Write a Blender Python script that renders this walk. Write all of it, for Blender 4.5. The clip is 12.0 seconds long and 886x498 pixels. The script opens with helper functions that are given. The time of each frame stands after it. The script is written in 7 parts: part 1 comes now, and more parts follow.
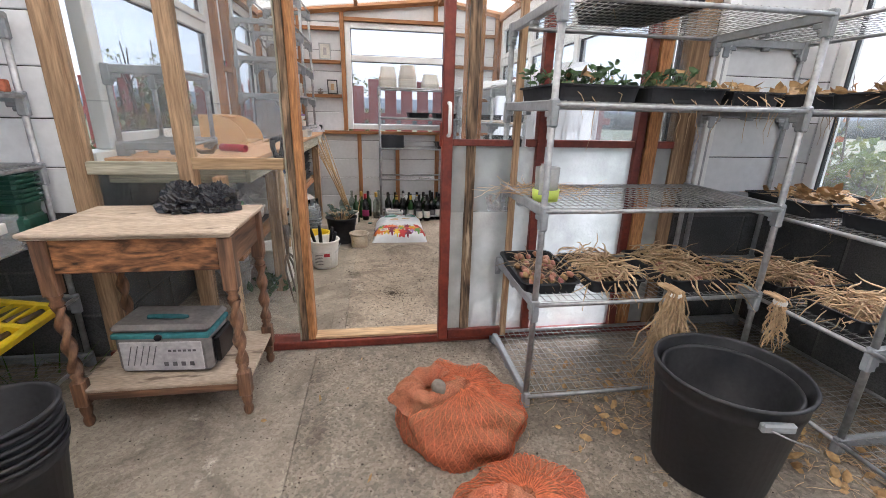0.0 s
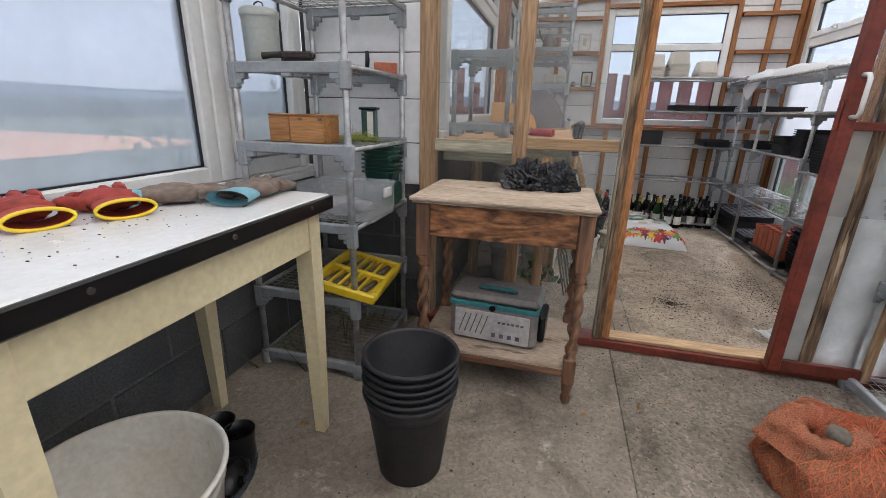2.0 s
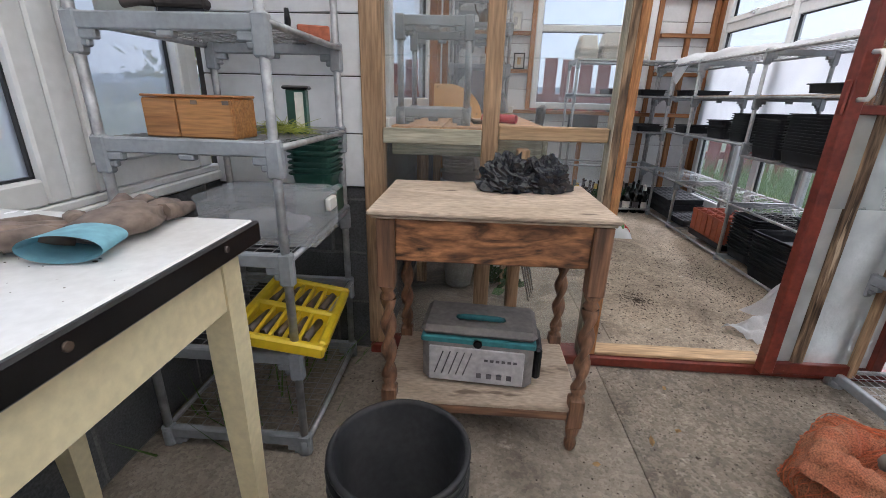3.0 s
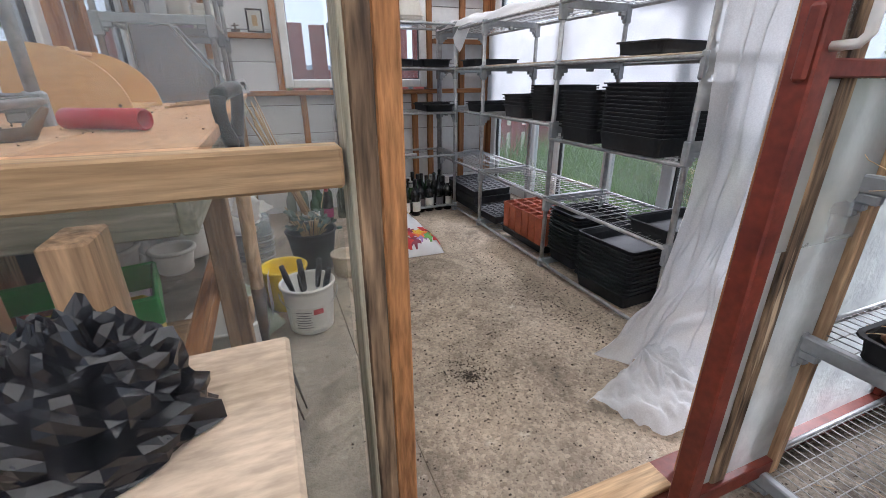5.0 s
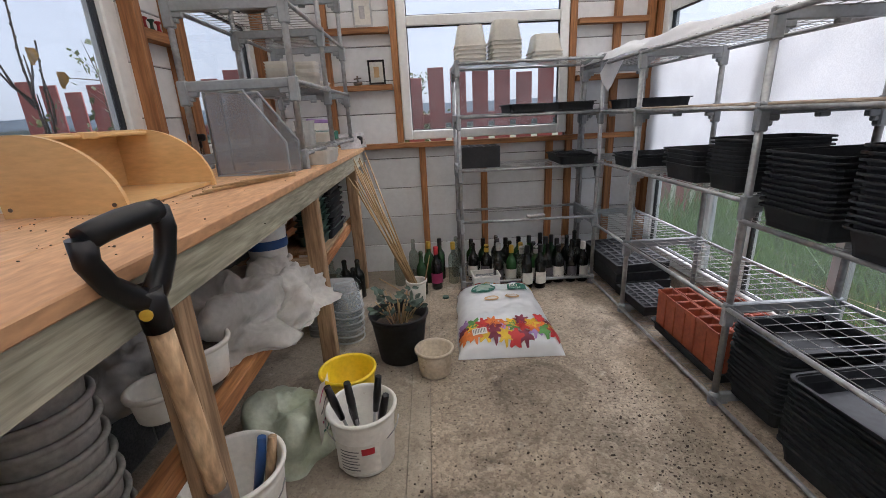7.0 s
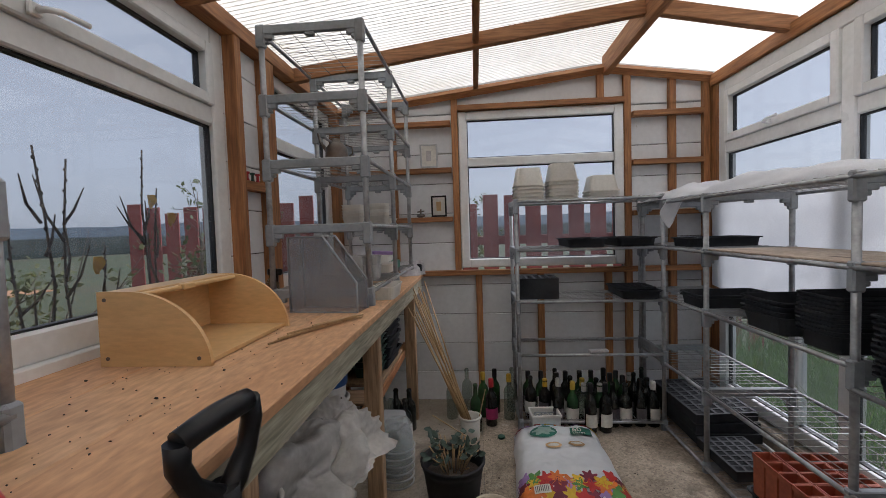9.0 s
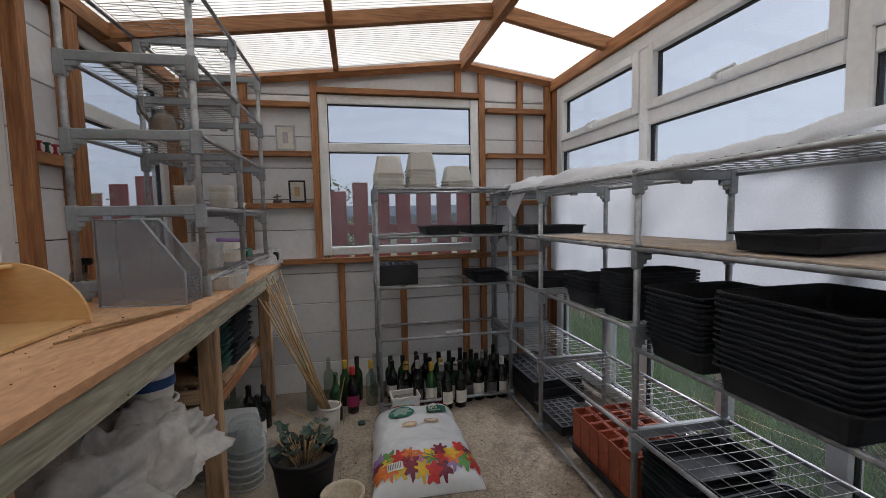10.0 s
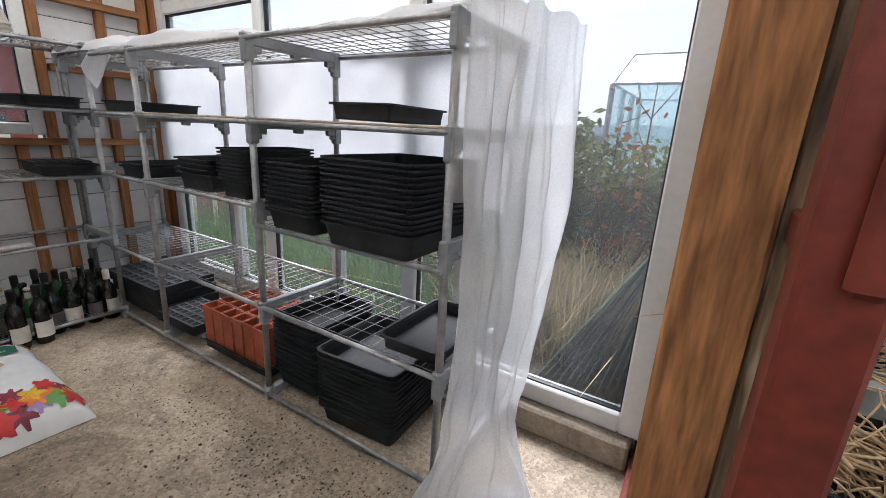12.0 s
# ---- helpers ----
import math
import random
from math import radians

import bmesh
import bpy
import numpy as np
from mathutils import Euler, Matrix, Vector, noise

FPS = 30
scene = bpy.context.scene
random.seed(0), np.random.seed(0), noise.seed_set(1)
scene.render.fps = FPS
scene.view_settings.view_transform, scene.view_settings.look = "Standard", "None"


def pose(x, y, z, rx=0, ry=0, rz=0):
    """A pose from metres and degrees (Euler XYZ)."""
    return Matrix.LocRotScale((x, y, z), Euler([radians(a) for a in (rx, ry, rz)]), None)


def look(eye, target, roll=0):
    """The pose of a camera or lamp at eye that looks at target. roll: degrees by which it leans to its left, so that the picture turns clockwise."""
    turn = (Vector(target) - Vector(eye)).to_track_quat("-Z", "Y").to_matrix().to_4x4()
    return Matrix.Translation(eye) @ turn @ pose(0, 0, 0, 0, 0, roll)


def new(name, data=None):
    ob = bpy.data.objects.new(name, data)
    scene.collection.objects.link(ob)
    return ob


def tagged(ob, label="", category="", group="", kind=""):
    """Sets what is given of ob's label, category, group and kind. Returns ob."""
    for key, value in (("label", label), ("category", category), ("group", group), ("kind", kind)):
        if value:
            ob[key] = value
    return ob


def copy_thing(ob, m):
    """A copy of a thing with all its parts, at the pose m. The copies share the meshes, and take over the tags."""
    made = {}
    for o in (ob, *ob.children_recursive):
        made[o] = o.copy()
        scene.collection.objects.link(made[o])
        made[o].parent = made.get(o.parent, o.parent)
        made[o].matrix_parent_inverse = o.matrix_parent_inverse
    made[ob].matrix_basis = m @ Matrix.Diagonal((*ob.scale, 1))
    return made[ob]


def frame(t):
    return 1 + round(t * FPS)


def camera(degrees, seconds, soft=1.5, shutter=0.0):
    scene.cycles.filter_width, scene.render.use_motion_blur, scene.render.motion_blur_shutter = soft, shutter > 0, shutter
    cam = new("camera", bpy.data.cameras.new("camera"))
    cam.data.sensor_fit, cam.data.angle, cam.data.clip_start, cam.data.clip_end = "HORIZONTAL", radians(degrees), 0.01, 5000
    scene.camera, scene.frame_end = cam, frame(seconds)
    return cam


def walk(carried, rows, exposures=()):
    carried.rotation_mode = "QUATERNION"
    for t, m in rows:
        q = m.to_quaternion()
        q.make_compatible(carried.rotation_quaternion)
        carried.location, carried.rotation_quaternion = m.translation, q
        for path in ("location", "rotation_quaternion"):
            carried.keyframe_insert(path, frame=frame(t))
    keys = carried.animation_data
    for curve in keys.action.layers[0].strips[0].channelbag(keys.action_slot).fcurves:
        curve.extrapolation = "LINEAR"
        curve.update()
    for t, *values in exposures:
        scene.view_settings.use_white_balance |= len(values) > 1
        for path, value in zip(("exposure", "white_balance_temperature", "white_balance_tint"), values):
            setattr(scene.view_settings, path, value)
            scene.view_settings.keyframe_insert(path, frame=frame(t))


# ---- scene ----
cam = camera(92.5, 12.0, soft=0.75)
EXPOSURES = [(0.0, 1.55, 6050, 17), (1.5, 1.12, 6050, 16), (2.5, 1.08, 5850, 15), (3.5, 1.28, 5850, 16), (5.5, 1.33, 5850, 16), (7.5, 0.86, 6100, 16), (9.5, 0.25, 6000, 15), (10.5, 0.4, 6000, 14), (12.0, 1.14, 6100, 14)]
PATH = [
    (0, (-0.059, 0.026, 1.188), (0.239, 1.907, 0.577), 1.4),
    (0.5, (-0.136, 0.015, 1.13), (-0.069, 1.922, 0.53), 1.9),
    (1, (-0.241, -0.004, 1.112), (-0.414, 1.895, 0.509), 2.1),
    (1.5, (-0.507, 0.028, 1.081), (-0.889, 1.895, 0.475), 1.9),
    (2, (-0.716, 0.092, 1.078), (-1.202, 1.931, 0.459), 1.4),
    (2.5, (-0.876, 0.278, 1.068), (-1.266, 2.132, 0.426), 1.5),
    (3, (-0.96, 0.464, 1.063), (-1.073, 2.345, 0.392), 1.5),
    (3.5, (-0.996, 0.638, 1.037), (-0.781, 2.499, 0.337), 1.7),
    (5.3, (-0.462, 1.651, 1.053), (0.24, 3.369, 0.307), -0.4),
    (5.5, (-0.416, 1.697, 1.062), (0.212, 3.439, 0.308), -0.5),
    (6, (-0.305, 1.896, 1.055), (0.151, 3.694, 0.309), -1.4),
    (6.5, (-0.229, 1.999, 1.088), (0.043, 3.855, 0.396), -2.2),
    (7, (-0.211, 2.109, 1.139), (-0.168, 4.016, 0.539), -2.8),
    (7.5, (-0.251, 2.153, 1.186), (-0.428, 4.08, 0.683), -2.7),
    (7.7, (-0.281, 2.176, 1.226), (-0.526, 4.102, 0.745), -2.5),
    (9.3, (-0.262, 2.135, 1.269), (-0.345, 4.132, 1.208), -1.9),
    (9.5, (-0.252, 2.133, 1.261), (-0.217, 4.132, 1.195), -1.7),
    (10, (-0.146, 2.122, 1.247), (0.254, 4.076, 1.093), -1.1),
    (10.5, (-0.09, 2.125, 1.229), (0.68, 3.952, 0.967), 0.2),
    (11, (-0.095, 2.119, 1.202), (0.974, 3.774, 0.86), 1.8),
    (11.5, (-0.09, 2.105, 1.14), (1.225, 3.544, 0.695), 2.1),
    (12, (-0.087, 2.085, 1.12), (1.518, 3.081, 0.594), 3.1),
]
walk(cam, [(t, look(eye, target, roll)) for t, eye, target, roll in PATH], EXPOSURES)

# ---- light ----
world = bpy.data.worlds.new("world")
scene.world = world
world.use_nodes = True
wn = world.node_tree
sky = wn.nodes.new("ShaderNodeTexSky")
sky.sky_type, sky.sun_disc = "NISHITA", False
sky.sun_elevation, sky.sun_rotation = radians(52), radians(60)
sky.air_density, sky.dust_density, sky.ozone_density = 1.0, 2.5, 1.5
grey = wn.nodes.new("ShaderNodeHueSaturation")
grey.inputs["Saturation"].default_value = 0.38
wn.links.new(sky.outputs[0], grey.inputs["Color"])
cloud = wn.nodes.new("ShaderNodeMix")          # an even overcast laid over the clear sky
cloud.data_type = "RGBA"
cloud.inputs[0].default_value, cloud.inputs[7].default_value = 0.62, (4.7, 5.0, 5.45, 1)
wn.links.new(grey.outputs[0], cloud.inputs[6])
wn.links.new(cloud.outputs[2], wn.nodes["Background"].inputs["Color"])
wn.nodes["Background"].inputs["Strength"].default_value = 0.13
sun = new("sun", bpy.data.lights.new("sun", "SUN"))
sun.data.energy, sun.data.angle, sun.data.color = 5.0, radians(40), (1.0, 0.985, 0.97)
sun.matrix_world = look((8.0, 4.6, 11.8), (0, 0, 0))


# ---- materials ----
def mat(name, base, rough=0.6, metal=0.0, other=None, scale=6.0, stretch=(1, 1, 1), amount=0.5, grain=60.0, fine=0.12, bump=0.15,
        alpha=None, sheen=0.0, spots=None, spot_scale=30.0, spot_size=0.2, soft_light=0.0, vary=0.12, swirl=0.0, spec=0.5):
    """Paint in two scales: patches towards the other colour, fine grain, relief, and spots of dirt."""
    m = bpy.data.materials.new(name)
    m.use_nodes = True
    nt = m.node_tree
    n, l = nt.nodes, nt.links
    b = n["Principled BSDF"]
    b.inputs["Metallic"].default_value = metal
    tc = n.new("ShaderNodeTexCoord")
    info = n.new("ShaderNodeObjectInfo")
    mp = n.new("ShaderNodeMapping")
    mp.inputs["Scale"].default_value = stretch
    l.new(tc.outputs["Object"], mp.inputs["Vector"])
    shift = n.new("ShaderNodeVectorMath")
    shift.operation = "MULTIPLY_ADD"
    l.new(info.outputs["Random"], shift.inputs[0])
    shift.inputs[1].default_value = (7.3, 5.1, 9.7)
    l.new(mp.outputs[0], shift.inputs[2])
    big = n.new("ShaderNodeTexNoise")
    big.inputs["Scale"].default_value, big.inputs["Detail"].default_value = scale, 5.0
    big.inputs["Distortion"].default_value = swirl
    l.new(shift.outputs[0], big.inputs["Vector"])
    small = n.new("ShaderNodeTexNoise")
    small.inputs["Scale"].default_value, small.inputs["Detail"].default_value = grain, 3.0
    l.new(shift.outputs[0], small.inputs["Vector"])
    other = other or tuple(c * 0.7 for c in base)
    ramp = n.new("ShaderNodeMapRange")
    ramp.inputs[1].default_value, ramp.inputs[2].default_value = 0.35, 0.68
    ramp.inputs[4].default_value = amount * 2 if amount < 0.5 else 1.0
    l.new(big.outputs[0], ramp.inputs[0])
    mix = n.new("ShaderNodeMix")
    mix.data_type = "RGBA"
    mix.inputs[6].default_value, mix.inputs[7].default_value = (*base, 1), (*other, 1)
    l.new(ramp.outputs[0], mix.inputs[0])
    val = n.new("ShaderNodeMapRange")
    val.inputs[1].default_value, val.inputs[2].default_value = 0.3, 0.7
    val.inputs[3].default_value, val.inputs[4].default_value = 1 - fine * 2, 1 + fine
    l.new(small.outputs[0], val.inputs[0])
    own = n.new("ShaderNodeMapRange")
    own.inputs[3].default_value, own.inputs[4].default_value = 1 - vary, 1 + vary
    l.new(info.outputs["Random"], own.inputs[0])
    both = n.new("ShaderNodeMath")
    both.operation = "MULTIPLY"
    l.new(val.outputs[0], both.inputs[0])
    l.new(own.outputs[0], both.inputs[1])
    hsv = n.new("ShaderNodeHueSaturation")
    l.new(mix.outputs[2], hsv.inputs["Color"])
    l.new(both.outputs[0], hsv.inputs["Value"])
    colour = hsv.outputs[0]
    if spots:
        vor = n.new("ShaderNodeTexNoise")
        vor.inputs["Scale"].default_value, vor.inputs["Detail"].default_value = spot_scale, 4.0
        vor.inputs["Roughness"].default_value = 0.65
        l.new(shift.outputs[0], vor.inputs["Vector"])
        cut = n.new("ShaderNodeMapRange")
        cut.inputs[1].default_value, cut.inputs[2].default_value = 0.5 + spot_size, 0.56 + spot_size
        l.new(vor.outputs[0], cut.inputs[0])
        over = n.new("ShaderNodeMix")
        over.data_type = "RGBA"
        l.new(cut.outputs[0], over.inputs[0])
        l.new(colour, over.inputs[6])
        over.inputs[7].default_value = (*spots, 1)
        colour = over.outputs[2]
    l.new(colour, b.inputs["Base Color"])
    b.inputs["Specular IOR Level"].default_value = spec
    rr = n.new("ShaderNodeMapRange")
    rr.inputs[3].default_value, rr.inputs[4].default_value = max(rough - 0.12, 0.02), min(rough + 0.15, 1)
    l.new(big.outputs[0], rr.inputs[0])
    l.new(rr.outputs[0], b.inputs["Roughness"])
    if bump:
        bp = n.new("ShaderNodeBump")
        bp.inputs["Strength"].default_value, bp.inputs["Distance"].default_value = bump, 0.004
        l.new(small.outputs[0], bp.inputs["Height"])
        l.new(bp.outputs[0], b.inputs["Normal"])
    if soft_light:
        tr = n.new("ShaderNodeBsdfTranslucent")
        l.new(colour, tr.inputs["Color"])
        ms = n.new("ShaderNodeMixShader")
        ms.inputs[0].default_value = soft_light
        l.new(b.outputs[0], ms.inputs[1])
        l.new(tr.outputs[0], ms.inputs[2])
        end = ms.outputs[0]
        if alpha:
            tp = n.new("ShaderNodeBsdfTransparent")
            m2 = n.new("ShaderNodeMixShader")
            m2.inputs[0].default_value = alpha
            l.new(end, m2.inputs[1])
            l.new(tp.outputs[0], m2.inputs[2])
            end = m2.outputs[0]
        l.new(end, n["Material Output"].inputs["Surface"])
    elif alpha:
        tp = n.new("ShaderNodeBsdfTransparent")
        m2 = n.new("ShaderNodeMixShader")
        m2.inputs[0].default_value = alpha
        l.new(b.outputs[0], m2.inputs[1])
        l.new(tp.outputs[0], m2.inputs[2])
        l.new(m2.outputs[0], n["Material Output"].inputs["Surface"])
    return m


def glass(name, tint=(0.95, 0.97, 0.97), haze=0.0, haze_colour=(0.8, 0.83, 0.85), wave=0.0, wave_scale=90.0, patch=2.5):
    """A thin pane: clear with a Fresnel gloss, and a film of dirt or mist."""
    m = bpy.data.materials.new(name)
    m.use_nodes = True
    n, l = m.node_tree.nodes, m.node_tree.links
    n.remove(n["Principled BSDF"])
    tp, gl, df = n.new("ShaderNodeBsdfTransparent"), n.new("ShaderNodeBsdfGlossy"), n.new("ShaderNodeBsdfTranslucent")
    d2 = n.new("ShaderNodeBsdfDiffuse")
    tp.inputs[0].default_value = (*tint, 1)
    gl.inputs["Roughness"].default_value = 0.03 + wave * 0.2
    df.inputs[0].default_value, d2.inputs[0].default_value = (*haze_colour, 1), (*haze_colour, 1)
    fr = n.new("ShaderNodeLayerWeight")
    fr.inputs[0].default_value = 0.5
    pw, sc = n.new("ShaderNodeMath"), n.new("ShaderNodeMapRange")
    pw.operation, pw.inputs[1].default_value = "POWER", 4.0
    sc.inputs[3].default_value, sc.inputs[4].default_value = 0.025, 0.45
    l.new(fr.outputs["Facing"], pw.inputs[0])
    l.new(pw.outputs[0], sc.inputs[0])
    a = n.new("ShaderNodeMixShader")
    l.new(sc.outputs[0], a.inputs[0])
    l.new(tp.outputs[0], a.inputs[1])
    l.new(gl.outputs[0], a.inputs[2])
    film = n.new("ShaderNodeMixShader")
    film.inputs[0].default_value = 0.4
    l.new(df.outputs[0], film.inputs[1])
    l.new(d2.outputs[0], film.inputs[2])
    tc, no = n.new("ShaderNodeTexCoord"), n.new("ShaderNodeTexNoise")
    no.inputs["Scale"].default_value, no.inputs["Detail"].default_value = patch, 6.0
    l.new(tc.outputs["Object"], no.inputs["Vector"])
    mr = n.new("ShaderNodeMapRange")
    mr.inputs[1].default_value, mr.inputs[2].default_value = 0.3, 0.7
    mr.inputs[3].default_value, mr.inputs[4].default_value = haze * 0.6, min(haze * 1.4, 1.0)
    l.new(no.outputs[0], mr.inputs[0])
    mix = n.new("ShaderNodeMixShader")
    l.new(mr.outputs[0], mix.inputs[0])
    l.new(a.outputs[0], mix.inputs[1])
    l.new(film.outputs[0], mix.inputs[2])
    l.new(mix.outputs[0], n["Material Output"].inputs["Surface"])
    if wave:
        w, bp = n.new("ShaderNodeTexNoise"), n.new("ShaderNodeBump")
        w.inputs["Scale"].default_value = wave_scale
        bp.inputs["Strength"].default_value, bp.inputs["Distance"].default_value = wave, 0.01
        l.new(tc.outputs["Object"], w.inputs["Vector"])
        l.new(w.outputs[0], bp.inputs["Height"])
        for s in (gl, df, d2):
            l.new(bp.outputs[0], s.inputs["Normal"])
    return m


def concrete(name, pale, grey, chips):
    """Old concrete: blotches, damp dark stains, worn aggregate and grit."""
    m = bpy.data.materials.new(name)
    m.use_nodes = True
    n, l = m.node_tree.nodes, m.node_tree.links
    b = n["Principled BSDF"]
    b.inputs["Roughness"].default_value = 0.93
    b.inputs["Specular IOR Level"].default_value = 0.25
    tc = n.new("ShaderNodeTexCoord")

    def tex(scale, detail, lo, hi, rough=0.6, swirl=0.0):
        t, r = n.new("ShaderNodeTexNoise"), n.new("ShaderNodeMapRange")
        t.inputs["Scale"].default_value, t.inputs["Detail"].default_value = scale, detail
        t.inputs["Roughness"].default_value, t.inputs["Distortion"].default_value = rough, swirl
        r.inputs[1].default_value, r.inputs[2].default_value = lo, hi
        l.new(tc.outputs["Object"], t.inputs["Vector"])
        l.new(t.outputs[0], r.inputs[0])
        return r.outputs[0]

    def blend(fac, a, c, amount=1.0):
        k, mx = n.new("ShaderNodeMath"), n.new("ShaderNodeMix")
        k.operation, k.inputs[1].default_value = "MULTIPLY", amount
        l.new(fac, k.inputs[0])
        mx.data_type = "RGBA"
        l.new(k.outputs[0], mx.inputs[0])
        if isinstance(a, tuple):
            mx.inputs[6].default_value = (*a, 1)
        else:
            l.new(a, mx.inputs[6])
        mx.inputs[7].default_value = (*c, 1)
        return mx.outputs[2]
    col = blend(tex(1.7, 9, 0.36, 0.66, 0.68), pale, grey)
    col = blend(tex(2.2, 9, 0.50, 0.66, 0.7, 0.9), col, (0.125, 0.10, 0.078), 0.8)
    col = blend(tex(6.5, 7, 0.60, 0.72, 0.7), col, (0.62, 0.56, 0.47), 0.6)
    vor = n.new("ShaderNodeTexVoronoi")
    vor.inputs["Scale"].default_value = 85
    l.new(tc.outputs["Object"], vor.inputs["Vector"])
    tint = n.new("ShaderNodeMapRange")
    tint.inputs[3].default_value, tint.inputs[4].default_value = 1 - 0.38 * chips, 1 + 0.32 * chips
    l.new(vor.outputs["Color"], tint.inputs[0])
    hsv = n.new("ShaderNodeHueSaturation")
    l.new(col, hsv.inputs["Color"])
    l.new(tint.outputs[0], hsv.inputs["Value"])
    col = blend(tex(95, 4, 0.56, 0.68), hsv.outputs[0], (0.12, 0.10, 0.08), 0.35 + 0.45 * chips)
    col = blend(tex(15, 6, 0.66, 0.75, 0.7), col, (0.11, 0.09, 0.07), 0.55)
    l.new(col, b.inputs["Base Color"])
    hgt = n.new("ShaderNodeMath")
    hgt.operation = "MULTIPLY_ADD"
    hgt.inputs[1].default_value = -0.8 * chips
    l.new(vor.outputs["Distance"], hgt.inputs[0])
    l.new(tex(120, 4, 0.2, 0.8), hgt.inputs[2])
    bp = n.new("ShaderNodeBump")
    bp.inputs["Strength"].default_value, bp.inputs["Distance"].default_value = 0.35 + 0.5 * chips, 0.005
    l.new(hgt.outputs[0], bp.inputs["Height"])
    l.new(bp.outputs[0], b.inputs["Normal"])
    return m


def wood(name, base, other, rough=0.65, axis="z", **more):
    st = {"x": (0.08, 1, 1), "y": (1, 0.08, 1), "z": (1, 1, 0.08)}[axis]
    return mat(name, base, rough, other=other, scale=36, stretch=st, amount=0.6, grain=130, fine=0.18, bump=0.3, **more)


PINE = {a: wood("stained_pine_" + a, (0.42, 0.19, 0.07), (0.27, 0.11, 0.04), axis=a, spots=(0.10, 0.04, 0.015), spot_scale=9, spot_size=0.17) for a in "xyz"}
PALE = {a: wood("pale_pine_" + a, (0.50, 0.34, 0.19), (0.36, 0.23, 0.12), axis=a, spots=(0.16, 0.08, 0.03), spot_scale=8, spot_size=0.2) for a in "xyz"}
WORN = {a: wood("weathered_timber_" + a, (0.47, 0.31, 0.18), (0.24, 0.15, 0.085), axis=a, rough=0.8) for a in "xyz"}
GREYED = {a: wood("greyed_timber_" + a, (0.42, 0.39, 0.30), (0.27, 0.26, 0.19), axis=a, rough=0.85) for a in "xyz"}
OAK = {a: wood("dark_oak_" + a, (0.25, 0.125, 0.068), (0.075, 0.042, 0.027), axis=a, rough=0.55, spots=(0.03, 0.013, 0.007), spot_scale=5, spot_size=0.12) for a in "xyz"}
OAKFACE = mat("figured_oak", (0.42, 0.185, 0.078), 0.5, other=(0.035, 0.014, 0.008), scale=17, stretch=(0.25, 1, 1), grain=120, fine=0.2, bump=0.2, swirl=2.6)
OAKTOP = mat("dry_oak_top", (0.49, 0.39, 0.30), 0.85, other=(0.36, 0.28, 0.205), scale=7, stretch=(0.3, 1, 1), grain=120, fine=0.14, bump=0.25, swirl=0.8, spots=(0.16, 0.115, 0.085), spot_scale=9, spot_size=0.13)
ROUGH = {a: mat("rough_sawn_" + a, (0.50, 0.235, 0.09), 0.8, other=(0.31, 0.135, 0.052), scale=42, stretch={"x": (0.12, 1, 1), "y": (1, 0.12, 1), "z": (1, 1, 0.12)}[a], grain=150, fine=0.22, bump=0.8, swirl=1.1, spots=(0.22, 0.09, 0.035), spot_scale=28, spot_size=0.2) for a in "xyz"}
WEATHERED = mat("weather_beaten_timber", (0.30, 0.20, 0.12), 0.9, other=(0.07, 0.045, 0.03), scale=46, stretch=(1, 1, 0.1), grain=90, fine=0.36, bump=0.9, swirl=0.6, spots=(0.52, 0.40, 0.27), spot_scale=17, spot_size=0.10)
BENCHTOP = mat("bench_boards", (0.62, 0.37, 0.20), 0.6, other=(0.50, 0.265, 0.13), scale=4, stretch=(1, 0.3, 1), grain=70, fine=0.12, bump=0.2, spots=(0.15, 0.09, 0.055), spot_scale=20, spot_size=0.19)
BIRCH = mat("birch_ply", (0.66, 0.43, 0.20), 0.42, other=(0.60, 0.36, 0.15), scale=3, stretch=(1, 1, 4), grain=30, fine=0.05, bump=0.05)
RED = mat("red_oxide_paint", (0.20, 0.035, 0.02), 0.5, other=(0.13, 0.022, 0.015), scale=12, spots=(0.33, 0.2, 0.13), spot_scale=30, spot_size=0.2)
CONCRETE = concrete("rough_concrete", (0.30, 0.256, 0.202), (0.165, 0.143, 0.118), chips=1.0)
FRONTCON = concrete("swept_concrete", (0.34, 0.29, 0.23), (0.20, 0.172, 0.14), chips=0.6)
WORNCON = concrete("worn_concrete", (0.44, 0.36, 0.275), (0.27, 0.225, 0.175), chips=0.85)
SMOOTHCON = concrete("trowelled_concrete", (0.40, 0.34, 0.265), (0.24, 0.205, 0.165), chips=0.4)
BLOCK = mat("grey_block", (0.115, 0.12, 0.12), 0.92, other=(0.065, 0.068, 0.07), scale=5, grain=140, fine=0.2, bump=0.5)
MORTAR = mat("mortar", (0.17, 0.17, 0.165), 0.95, grain=150, fine=0.2, bump=0.4)
SIDING = mat("white_cladding", (0.74, 0.75, 0.76), 0.45, other=(0.66, 0.67, 0.68), scale=3, grain=30, fine=0.03, bump=0.05, spots=(0.45, 0.44, 0.42), spot_scale=22, spot_size=0.24)
UPVC = mat("white_upvc", (0.76, 0.77, 0.77), 0.32, other=(0.68, 0.68, 0.66), scale=4, grain=40, fine=0.03, bump=0.03, spots=(0.30, 0.28, 0.24), spot_scale=26, spot_size=0.25)
GASKET = mat("black_gasket", (0.02, 0.02, 0.022), 0.5, bump=0.0)
